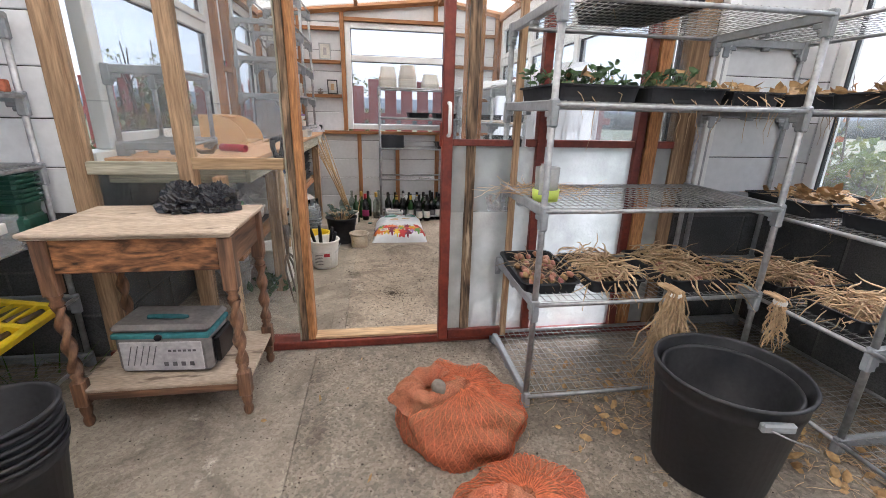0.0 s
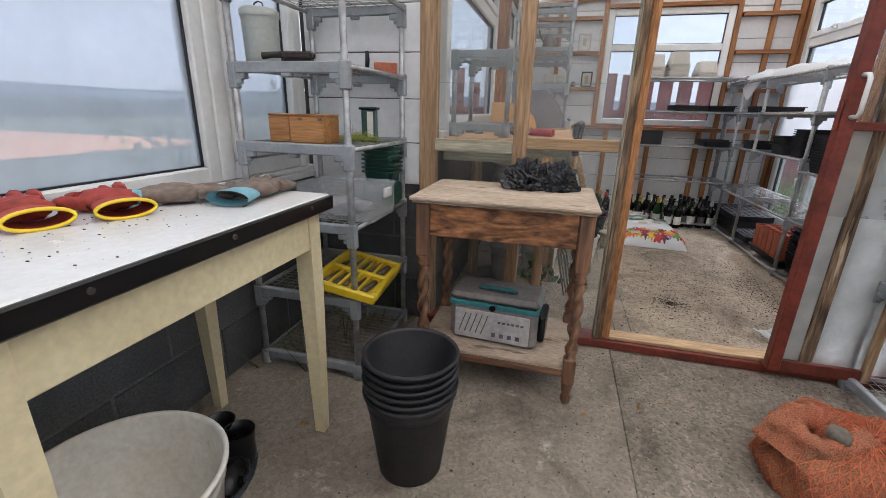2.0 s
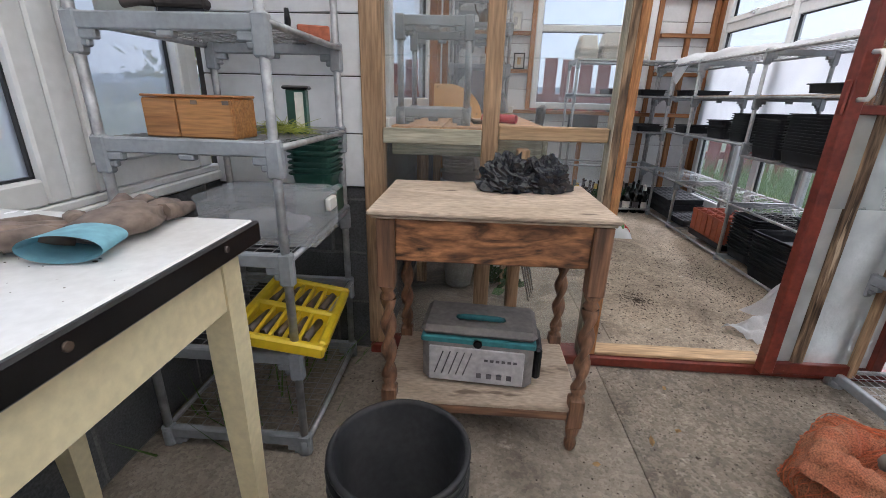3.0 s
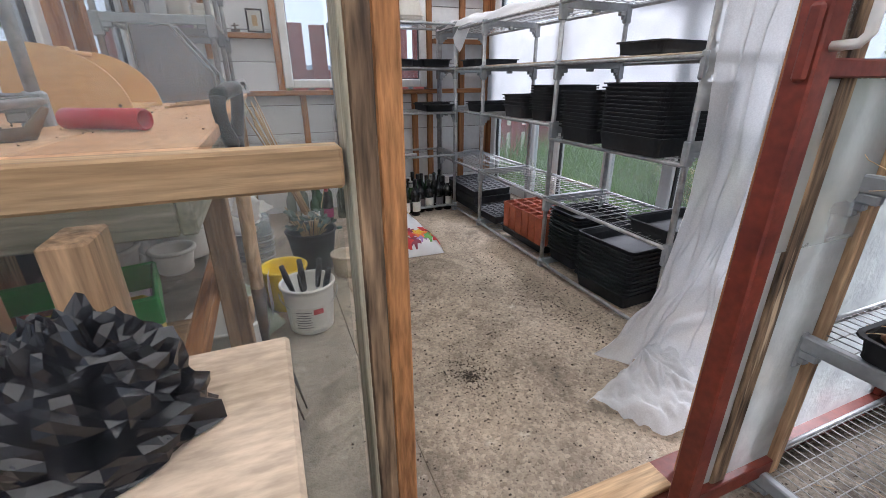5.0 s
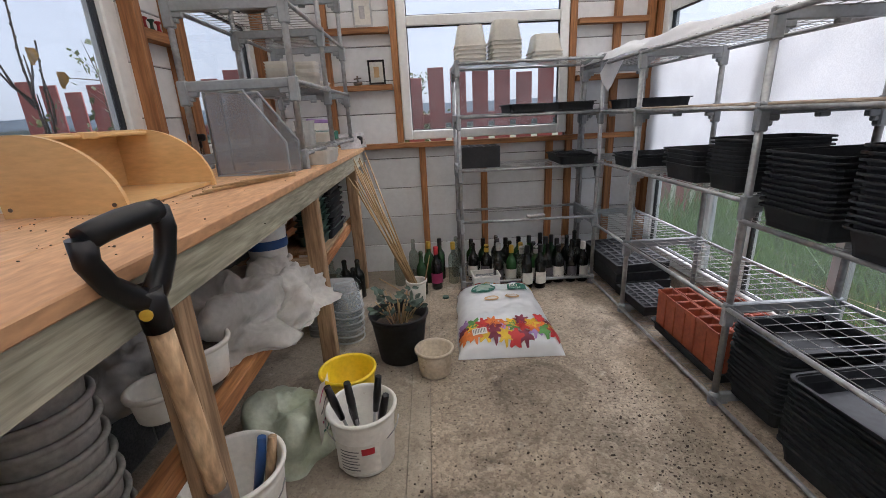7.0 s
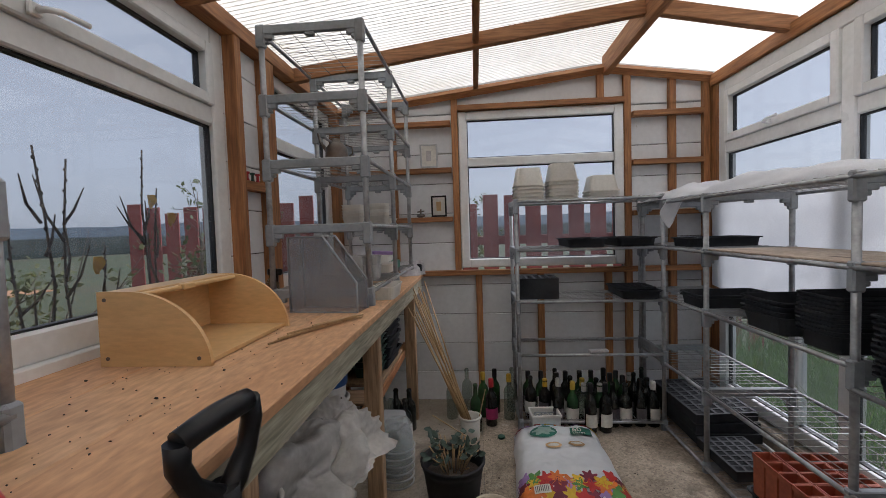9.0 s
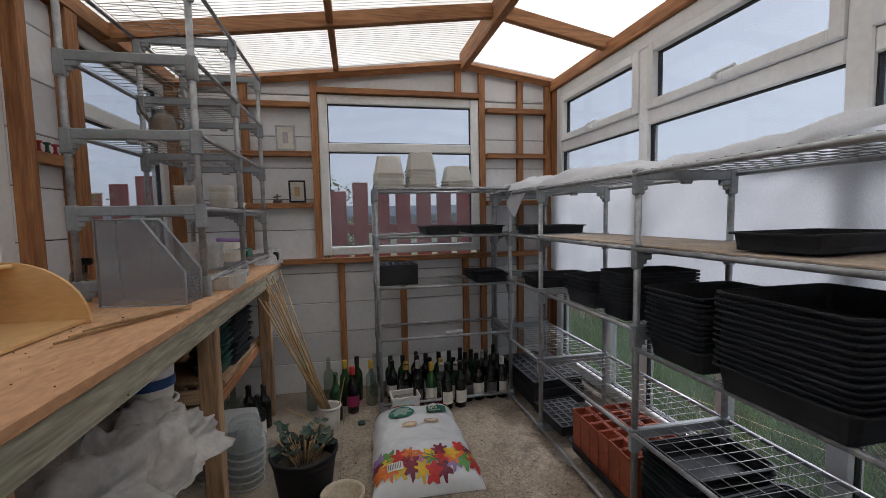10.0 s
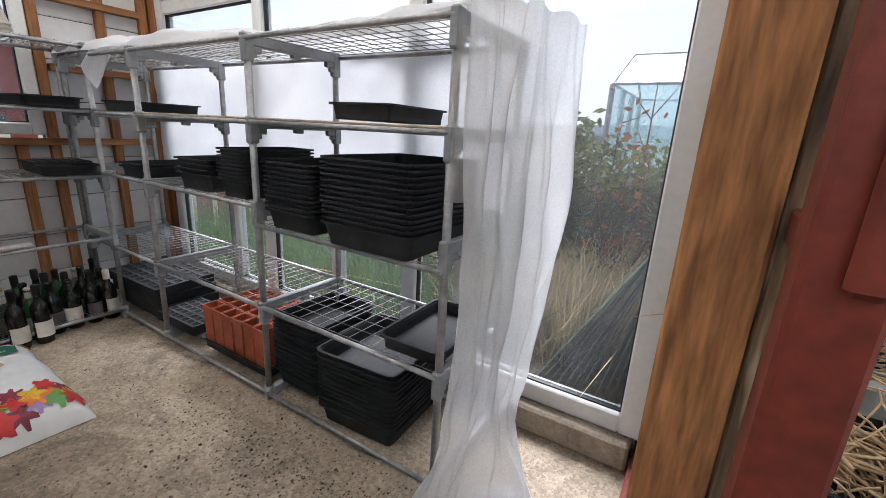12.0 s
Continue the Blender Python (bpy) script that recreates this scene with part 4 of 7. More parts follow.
tab = thing("side_table", "old dark oak side table with barley-twist legs and dry top", "table")
TX0, TX1, TY0, TY1 = -1.185, -0.60, 1.575, 1.955
for x, y in ((TX0, TY0), (TX1, TY0), (TX0, TY1), (TX1, TY1)):
    part("leg", twist_leg(x, y), OAK["z"], tab)
g = Geo().box(TX0 - 0.045, TX1 + 0.035, TY0 - 0.045, TY1 + 0.03, 0.766, 0.781, 0.004).box(TX0 - 0.036, TX1 + 0.027, TY0 - 0.037, TY1 + 0.024, 0.757, 0.7655, 0.003)
part("tabletop", g, OAKTOP, tab, "dry bleached oak top")
part("drawer_front", B(TX0 + 0.026, TX1 - 0.026, TY0 - 0.012, TY0 + 0.01, 0.63, 0.756, c=0.003), OAKFACE, tab, "swirling dark and orange oak grain")
part("apron", B(TX0 + 0.026, TX1 - 0.026, TY1 - 0.01, TY1 + 0.01, 0.63, 0.756, c=0.003), OAK["x"], tab)
for x in (TX0, TX1):
    part("apron", B(x - 0.01, x + 0.01, TY0 + 0.026, TY1 - 0.026, 0.63, 0.756, c=0.003), OAK["y"], tab)
part("shelf", B(TX0 - 0.02, TX1 + 0.02, TY0 - 0.015, TY1 + 0.015, 0.150, 0.166, c=0.003), OAKTOP, tab)
part("stretcher", B(TX0 + 0.024, TX1 - 0.024, TY0 - 0.014, TY0 + 0.006, 0.118, 0.149, c=0.003), OAK["x"], tab)

# ---- enamel table ----
yt = thing("kitchen_table", "cream painted kitchen table with white enamel top and black edge", "table")
ex0, ex1, ey0, ey1 = -1.915, -1.372, 0.335, 1.235
part("tabletop", B(ex0, ex1, ey0, ey1, 0.806, 0.832, c=0.008), ENAMEL, yt, "white enamel top")
part("edge_band", Geo().box(ex1 - 0.01, ex1 + 0.004, ey0, ey1 + 0.004, 0.786, 0.829, 0.004).box(ex0, ex1 - 0.01, ey1 - 0.004, ey1 + 0.004, 0.786, 0.829, 0.003), BOOT, yt, "black enamel edge")
for i in range(3):
    part("screw", Geo().tube([(ex1 + 0.003, ey1 - 0.12 - 0.3 * i, 0.812), (ex1 + 0.008, ey1 - 0.12 - 0.3 * i, 0.812)], 0.006, 8), IRON, yt)
part("apron", B(ex1 - 0.05, ex1 - 0.03, ey0 + 0.08, ey1 - 0.088, 0.675, 0.785, c=0.003), CREAM, yt)
part("apron", B(ex0 + 0.088, ex1 - 0.083, ey1 - 0.06, ey1 - 0.04, 0.675, 0.80, c=0.003), CREAM, yt)
part("apron", B(ex0 + 0.088, ex1 - 0.083, ey0 + 0.04, ey0 + 0.06, 0.675, 0.80, c=0.003), CREAM, yt)
part("apron", B(ex0 + 0.03, ex0 + 0.05, ey0 + 0.088, ey1 - 0.088, 0.675, 0.80, c=0.003), CREAM, yt)
for x, y in ((ex1 - 0.055, ey1 - 0.06), (ex0 + 0.06, ey1 - 0.06), (ex1 - 0.055, ey0 + 0.06), (ex0 + 0.06, ey0 + 0.06)):
    leg = Geo()
    v = []
    for z, h in ((0.0, 0.017), (0.55, 0.027), (0.80, 0.027)):
        v += [(x - h, y - h, z), (x + h, y - h, z), (x + h, y + h, z), (x - h, y + h, z)]
    leg.add(v, [(3, 2, 1, 0), (8, 9, 10, 11)] + [(4 * i + k, 4 * i + (k + 1) % 4, 4 * i + 4 + (k + 1) % 4, 4 * i + 4 + k) for i in range(2) for k in range(4)])
    part("leg", leg, CREAM, yt)


# ---- outdoors ----
ground = solo("ground", Geo().box(-400, 400, -300, 400, -0.6, -0.35), LAWN, "rough grass ground", "ground", kind="structure")


def ridge(name, dist, h0, h1, material, label, a0, a1, z0=-0.4, seed=0, thick=4, n=120, freq=9):
    vs, fs = [], []
    for i in range(n + 1):
        a = radians(a0 + (a1 - a0) * i / n)
        h = h0 + (h1 - h0) * (0.5 + 0.5 * noise.noise(Vector((a * freq, seed, 0)))) + 0.15 * (h1 - h0) * noise.noise(Vector((a * freq * 9, seed, 3)))
        for d, z in ((dist, z0), (dist + thick * 0.3, h), (dist + thick, z0)):
            vs.append((d * math.sin(a), d * math.cos(a), z))
    for i in range(n):
        k = 3 * i
        fs += [(k, k + 3, k + 4, k + 1), (k + 1, k + 4, k + 5, k + 2)]
    return solo(name, Geo().add(vs, fs, True), material, label, "hill", kind="structure")


ridge("backdrop", 160, 3.5, 8.5, HILL, "distant hills with blue haze in their colour", -180, 180, seed=2, thick=40, freq=3)
ridge("backdrop", 60, 0.9, 2.2, HEDGE, "dark far hedgerow", -180, 180, seed=5, thick=4, freq=20)
solo("field", Geo().box(-56, -14, -40, 15, -0.349, -0.30), RUST, "rust coloured autumn field", "field", kind="structure")
solo("grass_verge", Geo().box(-13.9, -2.3, -20, 30, -0.349, -0.32), LAWN, "green grass verge", "lawn", kind="structure")

fence = thing("fence", "red stained picket fence with uneven boards", "fence")
for i in range(34):
    x = -4.9 + i * 0.268
    h = 1.62 + 0.07 * math.sin(i * 1.7) + (0.12 if i % 3 == 0 else 0)
    part("slat", B(-0.095, 0.095, -0.011, 0.011, -0.35, h, c=0.003, m=pose(x, 7.6, 0, 0, 0, 0)), FENCE, fence)
for z in (0.25, 1.05):
    part("fence_rail", B(-5.0, 4.2, 7.62, 7.66, z, z + 0.11, c=0.003), FENCE, fence)


def leafy(name, label, category, at, size, count, material, leaf=0.04, stems=14, seed=1, stem_mat=TWIG, kind=""):
    """Stems that rise and fork, with small leaves round them."""
    r = random.Random(seed)
    bush = thing(name, label, category, pose(*at), kind=kind)
    sg, lg = Geo(), Geo()
    tips = []
    for i in range(stems):
        a, q = r.uniform(0, 6.28), r.uniform(0.1, 1)
        end = Vector((math.cos(a) * size[0] * q, math.sin(a) * size[1] * q, size[2] * r.uniform(0.55, 1.0)))
        p0 = Vector((end.x * 0.25, end.y * 0.25, 0))
        mid = p0.lerp(end, 0.5) + Vector((r.uniform(-0.1, 0.1), r.uniform(-0.1, 0.1), 0.1)) * size[2]
        sg.tube([p0, p0.lerp(mid, 0.6), mid, mid.lerp(end, 0.6), end], [0.012, 0.01, 0.008, 0.005, 0.002], 5)
        tips.append((p0, mid, end))
        for j in range(3):
            q = mid.lerp(end, r.random())
            e = q + Vector((r.uniform(-1, 1), r.uniform(-1, 1), r.uniform(0, 1))) * min(0.25 * size[2], 0.12 + 0.7 * size[0])
            sg.tube([q, q.lerp(e, 0.5), e], [0.004, 0.003, 0.001], 4)
            tips.append((q, q.lerp(e, 0.5), e))
    for i in range(count):
        p0, m, e = r.choice(tips)
        c = (p0.lerp(m, r.random()) if r.random() < 0.35 else m.lerp(e, r.random())) + Vector((r.gauss(0, 1), r.gauss(0, 1), r.gauss(0, 1))) * 0.05
        d = Vector((r.uniform(-1, 1), r.uniform(-1, 1), r.uniform(-0.6, 0.8))).normalized()
        s = d.cross(Vector((r.random(), r.random(), r.random()))).normalized()
        k = leaf * r.uniform(0.5, 1.3)
        lg.add([c, c + d * k * 0.5 + s * k * 0.3, c + d * k, c + d * k * 0.5 - s * k * 0.3], [(0, 1, 2, 3)])
    part("stems", sg, stem_mat, bush)
    part("leaves", lg, material, bush)
    return bush


leafy("bush", "green shrub with a few red leaves", "shrub", (2.85, 3.0, -0.35), (0.45, 0.5, 1.42), 4600, BUSH, 0.06, 30, 3)
leafy("bush", "green and yellowing shrub outside the glass", "shrub", (3.3, 2.35, -0.35), (0.5, 0.5, 1.35), 4200, BUSH, 0.06, 26, 9)
leafy("bush", "shrub with orange autumn leaves", "shrub", (2.75, 2.55, -0.35), (0.45, 0.4, 1.35), 150, REDDISH, 0.06, 20, 4)
leafy("bush", "low green weeds beyond the glass", "shrub", (2.6, 3.6, -0.35), (0.6, 0.9, 0.75), 7000, BUSH, 0.045, 20, 5)
leafy("bush", "green shrub outside the side windows", "shrub", (3.2, 0.4, -0.35), (0.6, 1.0, 1.7), 6000, BUSH, 0.05, 18, 6)
leafy("sapling", "bare twiggy sapling in front of the glasshouse", "tree", (3.0, 2.5, -0.35), (0.22, 0.22, 2.05), 70, REDDISH, 0.06, 6, 18)
leafy("sapling", "thin sapling with small green leaves", "tree", (-2.3, 5.2, -0.35), (0.12, 0.14, 2.05), 130, BUSH, 0.06, 6, 11)
leafy("tree", "far green tree beyond the fence", "tree", (-0.6, 9.5, -0.35), (0.9, 0.6, 2.3), 2500, BUSH, 0.08, 16, 12)
leafy("bush", "dark green shrub beside the red fence", "shrub", (-3.0, 6.6, -0.35), (0.4, 0.5, 2.2), 2200, BUSH, 0.06, 14, 13)
leafy("bush", "low hedge plants outside the window", "shrub", (-3.1, 3.6, -0.35), (0.9, 1.9, 1.5), 5200, BUSH, 0.06, 34, 15)
leafy("bush", "low hedge plants outside the window", "shrub", (-3.5, 1.2, -0.35), (0.8, 1.5, 1.05), 2600, BUSH, 0.06, 30, 16)
leafy("bush", "rusty brown dying shrub outside the window", "shrub", (-2.2, 3.3, -0.35), (0.4, 0.8, 1.5), 500, REDDISH, 0.035, 44, 17)


def shoot_tree(at, shoots, seed):
    """Upright bare shoots with knobbly buds; the last number of each is its side shoots."""
    r = random.Random(seed)
    t = thing("sapling", "bare upright sapling with a few yellow leaves", "tree", pose(*at))
    g, l = Geo(), Geo()
    for y0, y1, top, side in shoots:
        p0, p1 = Vector((0, y0, 0)), Vector((r.uniform(-0.05, 0.05), y1, top))
        pts = [p0.lerp(p1, k / 8) + Vector((r.gauss(0, 0.01), r.gauss(0, 0.012), 0)) for k in range(9)]
        g.tube(pts, [0.010 - 0.0008 * k for k in range(9)], 6)
        for k in range(24):
            q = pts[4 + k // 6].lerp(pts[5 + k // 6], (k % 6) / 6)
            g.blob(q + Vector((0, (-1) ** k * 0.004, 0)), (0.0045, 0.0055, 0.008), k, 0.1, nu=6, nv=4)
        for k in range(side):
            q = p0.lerp(p1, r.uniform(0.68, 0.88))
            e = q + Vector((r.uniform(-0.08, 0.08), r.choice((-1, 1)) * r.uniform(0.03, 0.10), r.uniform(0.12, 0.26)))
            g.tube([q, q.lerp(e, 0.4) + Vector((0, (e.y - q.y) * 0.25, 0)), e], [0.006, 0.005, 0.002], 5)
    for y, z, k in ((0.33, 1.79, 0.034), (0.45, 1.71, 0.036), (0.03, 1.52, 0.036)):
        c = Vector((0.01, y, z))
        l.sheet(lambda u, v, c=c, k=k: c + Vector((0.012 * math.sin(5 * u + 3 * v), (u - 0.5) * 1.7 * k * (0.35 + math.sin(math.pi * v) * 0.75), (v - 0.5) * 1.9 * k)), 6, 6)
    part("stem", g, TWIG, t)
    part("leaf", l, mat("yellow_leaf", (0.62, 0.36, 0.04), 0.6, other=(0.45, 0.22, 0.04), scale=30, fine=0.15, soft_light=0.3), t)


shoot_tree((-1.78, 3.68, -0.35), ((-0.10, -0.04, 1.93, 4), (-0.05, -0.20, 1.95, 2), (-0.15, -0.28, 1.75, 2), (0.30, 0.32, 2.03, 4), (0.33, 0.40, 1.86, 2), (-0.35, -0.55, 1.6, 3), (0.0, 0.12, 1.6, 3)), 31)


def tuft(name, label, x0, x1, y0, y1, count, h, material, seed, lean=0.25):
    r = random.Random(seed)
    g = Geo()
    for i in range(count):
        x, y = r.uniform(x0, x1), r.uniform(y0, y1)
        k = h * r.uniform(0.4, 1.1)
        dx, dy, w = r.gauss(0, lean) * k, r.gauss(0, lean) * k, 0.005
        a = r.uniform(0, 3.14)
        ux, uy = w * math.cos(a), w * math.sin(a)
        g.add([(x - ux, y - uy, -0.35), (x + ux, y + uy, -0.35), (x + dx * 0.4 + ux, y + dy * 0.4 + uy, -0.35 + k * 0.6), (x + dx * 0.4 - ux, y + dy * 0.4 - uy, -0.35 + k * 0.6), (x + dx, y + dy, -0.35 + k)],
              [(0, 1, 2, 3), (3, 2, 4)])
    solo(name, g, material, label, "grass", kind="stuff")


tuft("tall_grass", "tall green grass outside the glazing", 1.55, 3.4, 2.9, 6.0, 7500, 0.85, GRASS, 21)
tuft("dead_stalks", "dry pale grass and stalks outside the glazing", 2.35, 3.2, 2.2, 3.1, 1500, 0.95, DEADGRASS, 22, 0.5)
tuft("dead_stalks", "pale tangled dry weeds by the glass", 1.95, 2.7, 2.5, 3.2, 4200, 0.85, DEADGRASS, 25, 0.3)
tuft("tall_grass", "grass along the window side", -3.6, -1.5, 1.5, 6.5, 3500, 0.5, GRASS, 23)

# a second glasshouse in the garden
gh = thing("glasshouse", "small metal framed glasshouse in the garden", "glasshouse", pose(5.0, 0.75, -0.35))
gw, gd, gh0, gh1 = 1.9, 2.45, 2.05, 2.5
for x in (0, 0.63, 1.27, gw):
    for y in (0, gd):
        part("bar", Geo().tube([(x, y, 0), (x, y, gh0)], 0.03, 4, smooth=False), STEEL, gh)
for y in (0, 0.8, 1.6, gd):
    part("bar", Geo().tube([(0, y, 0), (0, y, gh0), (gw / 2, y, gh1), (gw, y, gh0), (gw, y, 0)], 0.018, 4, smooth=False), STEEL, gh)
for z in (gh0, 0.9):
    part("bar", Geo().tube([(0, 0, z), (gw, 0, z), (gw, gd, z), (0, gd, z), (0, 0, z)], 0.018, 4, smooth=False), STEEL, gh)
part("bar", Geo().tube([(gw / 2, 0, gh1), (gw / 2, gd, gh1)], 0.018, 4, smooth=False), STEEL, gh)
GH = glass("garden_glass", tint=(0.80, 0.88, 0.89), haze=0.3, haze_colour=(0.42, 0.56, 0.6))
for v in (((0, 0, 0), (0, gd, 0), (0, gd, gh0), (0, 0, gh0)), ((gw, 0, 0), (gw, gd, 0), (gw, gd, gh0), (gw, 0, gh0)), ((0, 0, 0), (gw, 0, 0), (gw, 0, gh0), (0, 0, gh0)),
          ((0, gd, 0), (gw, gd, 0), (gw, gd, gh0), (0, gd, gh0)), ((0, 0, gh0), (0, gd, gh0), (gw / 2, gd, gh1), (gw / 2, 0, gh1)), ((gw, 0, gh0), (gw, gd, gh0), (gw / 2, gd, gh1), (gw / 2, 0, gh1))):
    p = part("pane", Geo().add(v, [(0, 1, 2, 3)]), GH, gh)
    p.visible_shadow = False
# sheets of old glass leaning against the wall outside
old = thing("glass_stack", "stack of dirty old glass sheets leaning outside", "glass")
OLD = glass("old_glass", tint=(0.62, 0.72, 0.66), haze=0.7, haze_colour=(0.40, 0.45, 0.39), patch=9)
for i in range(12):
    yb = 2.84 - 0.05 * i
    a = math.degrees(math.atan2(yb - 2.15, 1.21))
    n = 1.39 * (1 - 0.05 * (i % 3)) / math.cos(radians(a)) * math.cos(radians(29.5))
    part("sheet", B(0, 0.62 - 0.03 * (i % 4), -0.003, 0.003, 0, n, c=0, m=pose(1.56 + 0.02 * (i % 3), yb, -0.345, a, 0, -3 + i % 4)), OLD, old)


# ---- small makers ----
def bucket(name, label, at, r0, r1, h, material, rims=1, handle=None, n=36, group="", fill=None, wall=0.004):
    """A tapered bucket with a rolled rim, its inside, and a wire bail."""
    b = thing(name, label, "bucket", pose(*at), group)
    prof = [(0.0, 0.0), (r0 - 0.006, 0.0), (r0, 0.006)]
    for k in range(rims):
        z = h * (1 - 0.10 * (rims - 1 - k) / max(rims - 1, 1)) if rims > 1 else h
    prof += [(r0 + (r1 - r0) * 0.82, h * 0.82), (r1 - 0.003, h * 0.83), (r1 - 0.003, h * 0.86), (r1 - 0.001, h - 0.012), (r1 + 0.007, h - 0.012), (r1 + 0.008, h - 0.004), (r1 + 0.004, h), (r1 - 0.003, h - 0.001)]
    prof += [(r1 - wall - 0.002, h - 0.01), (r0 - wall, 0.02), (0.0, 0.02)]
    part("body", Geo().lathe(prof, n), material, b)
    if handle:
        g = Geo()
        pts = []
        for i in range(13):
            a = math.pi * i / 12
            pts.append(((r1 + 0.012) * math.cos(a), -0.5 * r1 * math.sin(a) - 0.02, h - 0.035 - 0.75 * r1 * math.sin(a)))
        part("bail", g.tube(pts, 0.002, 6), handle, b)
    if fill:
        part("contents", Geo().lathe([(r1 * 0.9, h * 0.72), (r1 * 0.5, h * 0.76), (0, h * 0.77)], 20, ripple=lambda a, i: 0.04 * math.sin(5 * a + i)), fill, b)
    return b


def tray_mesh(name, w, d, h, material, ribs=True, t=0.0025):
    """A thin seed tray with sloped sides, a turned-out rim and ribs."""
    g = Geo()
    i = h * 0.28

    def ring(x, y, z, c):
        pts = []
        for sx, sy in ((1, 1), (-1, 1), (-1, -1), (1, -1)):
            for k in range(4):
                a = {(1, 1): 0, (-1, 1): 90, (-1, -1): 180, (1, -1): 270}[sx, sy] + 30 * k
                pts.append((sx * (x / 2 - c) + c * math.cos(radians(a)), sy * (y / 2 - c) + c * math.sin(radians(a)), z))
        return pts
    rings = [ring(w - 2 * i - 0.004, d - 2 * i - 0.004, 0.0, 0.02), ring(w - 2 * i, d - 2 * i, 0.003, 0.022), ring(w - i * 1.1 - 0.012, d - i * 1.1 - 0.012, h * 0.6, 0.025), ring(w - i * 1.0 - 0.012, d - i * 1.0 - 0.012, h * 0.62, 0.025),
             ring(w - 0.022, d - 0.022, h - 0.0065, 0.028), ring(w + 0.006, d + 0.006, h - 0.006, 0.032), ring(w + 0.006, d + 0.006, h, 0.032), ring(w - 0.014, d - 0.014, h, 0.028), ring(w - 2 * i - 0.004, d - 2 * i - 0.004, 0.004, 0.02)]
    vs = [p for r in rings for p in r]
    n = 16
    fs = [(k * n + a, k * n + (a + 1) % n, (k + 1) * n + (a + 1) % n, (k + 1) * n + a) for k in range(len(rings) - 1) for a in range(n)]
    fs += [tuple(reversed(range(n))), tuple(len(vs) - n + a for a in range(n))]
    g.add(vs, fs)
    me = g.mesh(name)
    me.materials.append(material)
    return me


def drop(name, me, at, label, category, group=""):
    ob = new(name, me)
    ob.matrix_world = at
    return tagged(ob, label, category, group)


def strand(g, p, length, r, rnd, droop=0.3, n=3, spread=1.0, yaw=None):
    a = rnd.uniform(0, 6.28) if yaw is None else yaw + rnd.gauss(0, 0.5)
    q = Vector(p)
    pts, d = [q.copy()], Vector((math.cos(a), math.sin(a), rnd.uniform(-0.05, 0.25) * spread))
    for i in range(4):
        d = (d + Vector((rnd.gauss(0, 0.28), rnd.gauss(0, 0.28), rnd.gauss(0, 0.15) - droop * 0.25))).normalized()
        q = q + d * length / 4
        pts.append(q.copy())
    g.tube(pts, [r, r, r * 0.9, r * 0.7, r * 0.4], n, False)


def leaves(g, c, spread, count, size, rnd):
    for i in range(count):
        p = Vector(c) + Vector((rnd.gauss(0, spread[0]), rnd.gauss(0, spread[1]), abs(rnd.gauss(0, spread[2]))))
        d = Vector((rnd.uniform(-1, 1), rnd.uniform(-1, 1), rnd.uniform(-0.2, 0.7))).normalized()
        s = d.orthogonal().normalized()
        u = d.cross(s)
        k = size * rnd.uniform(0.6, 1.3)
        g.add([p, p + d * k * 0.35 + s * k * 0.28 + u * k * 0.08, p + d * k * 0.75 + s * k * 0.2, p + d * k, p + d * k * 0.75 - s * k * 0.2, p + d * k * 0.35 - s * k * 0.28 + u * k * 0.08], [(0, 1, 2, 3), (0, 3, 4, 5)])


def text(body, size, at, material, parent, name="lettering", extrude=0.0006):
    cu = bpy.data.curves.new(name, "FONT")
    cu.body, cu.size, cu.extrude = body, size, extrude
    ob = new(name, cu)
    dg = bpy.context.evaluated_depsgraph_get()
    me = bpy.data.meshes.new_from_object(ob.evaluated_get(dg))
    bpy.data.objects.remove(ob)
    o = new(name, me)
    me.materials.clear()
    me.materials.append(material)
    o.parent, o.matrix_basis = parent, at
    return o


# ---- front room, things on the floor ----
for k in range(6):
    bucket("flower_bucket", "black plastic flower bucket nested in a stack", (-1.078 + 0.003 * (k % 2), 1.115, 0.0235 * k), 0.098, 0.134, 0.298, POT, group="stack of black buckets")
big = bucket("plastic_tub", "large round black plastic tub with grey handle lugs", (1.10, 1.10, 0), 0.185, 0.228, 0.40, POT, n=48)
bucket("plastic_tub", "smaller black plastic tub nested in the large one", (1.10, 1.10, 0.021), 0.165, 0.200, 0.345, POT, n=48)
for a in (-100, 80):
    m = pose(0.0, 0, 0, 0, 0, a)
    part("lug", B(0.222, 0.245, -0.05, 0.05, 0.335, 0.365, c=0.006, m=m), PLASTIC, big, "grey handle lug")
part("rope", Geo().tube([(-0.07, -0.24, 0.35), (-0.02, -0.26, 0.33), (0.05, -0.262, 0.30), (0.11, -0.245, 0.26)], 0.0025, 6), STEEL, big, "thin cord handle")
bucket("plastic_tub", "large black plastic tub, rim scuffed", (-0.40, 0.53, 0), 0.22, 0.275, 0.33, POT, n=48)
bucket("white_bucket", "big white bucket with a mud-stained inside", (-1.57, 0.60, 0), 0.175, 0.215, 0.31, MUDDY, n=48)
for i, (x, y, a) in enumerate(((-1.66, 0.97, -60), (-1.575, 0.955, -70))):
    b = thing("boot", "short black rubber boot on the floor", "boot", pose(x, y, 0, 0, 0, a), "pair of boots")
    g = Geo().lathe([(0.040, 0.03), (0.044, 0.06), (0.042, 0.10), (0.046, 0.135), (0.048, 0.14), (0.044, 0.139), (0.038, 0.10), (0.036, 0.05), (0, 0.04)], 18)
    g.blob((0.075, 0, 0.042), (0.085, 0.042, 0.042), i, 0.05)
    part("upper", g, BOOT, b)
    part("sole", Geo().blob((0.05, 0, 0.012), (0.115, 0.047, 0.014), 2, 0.03), BLACK, b)


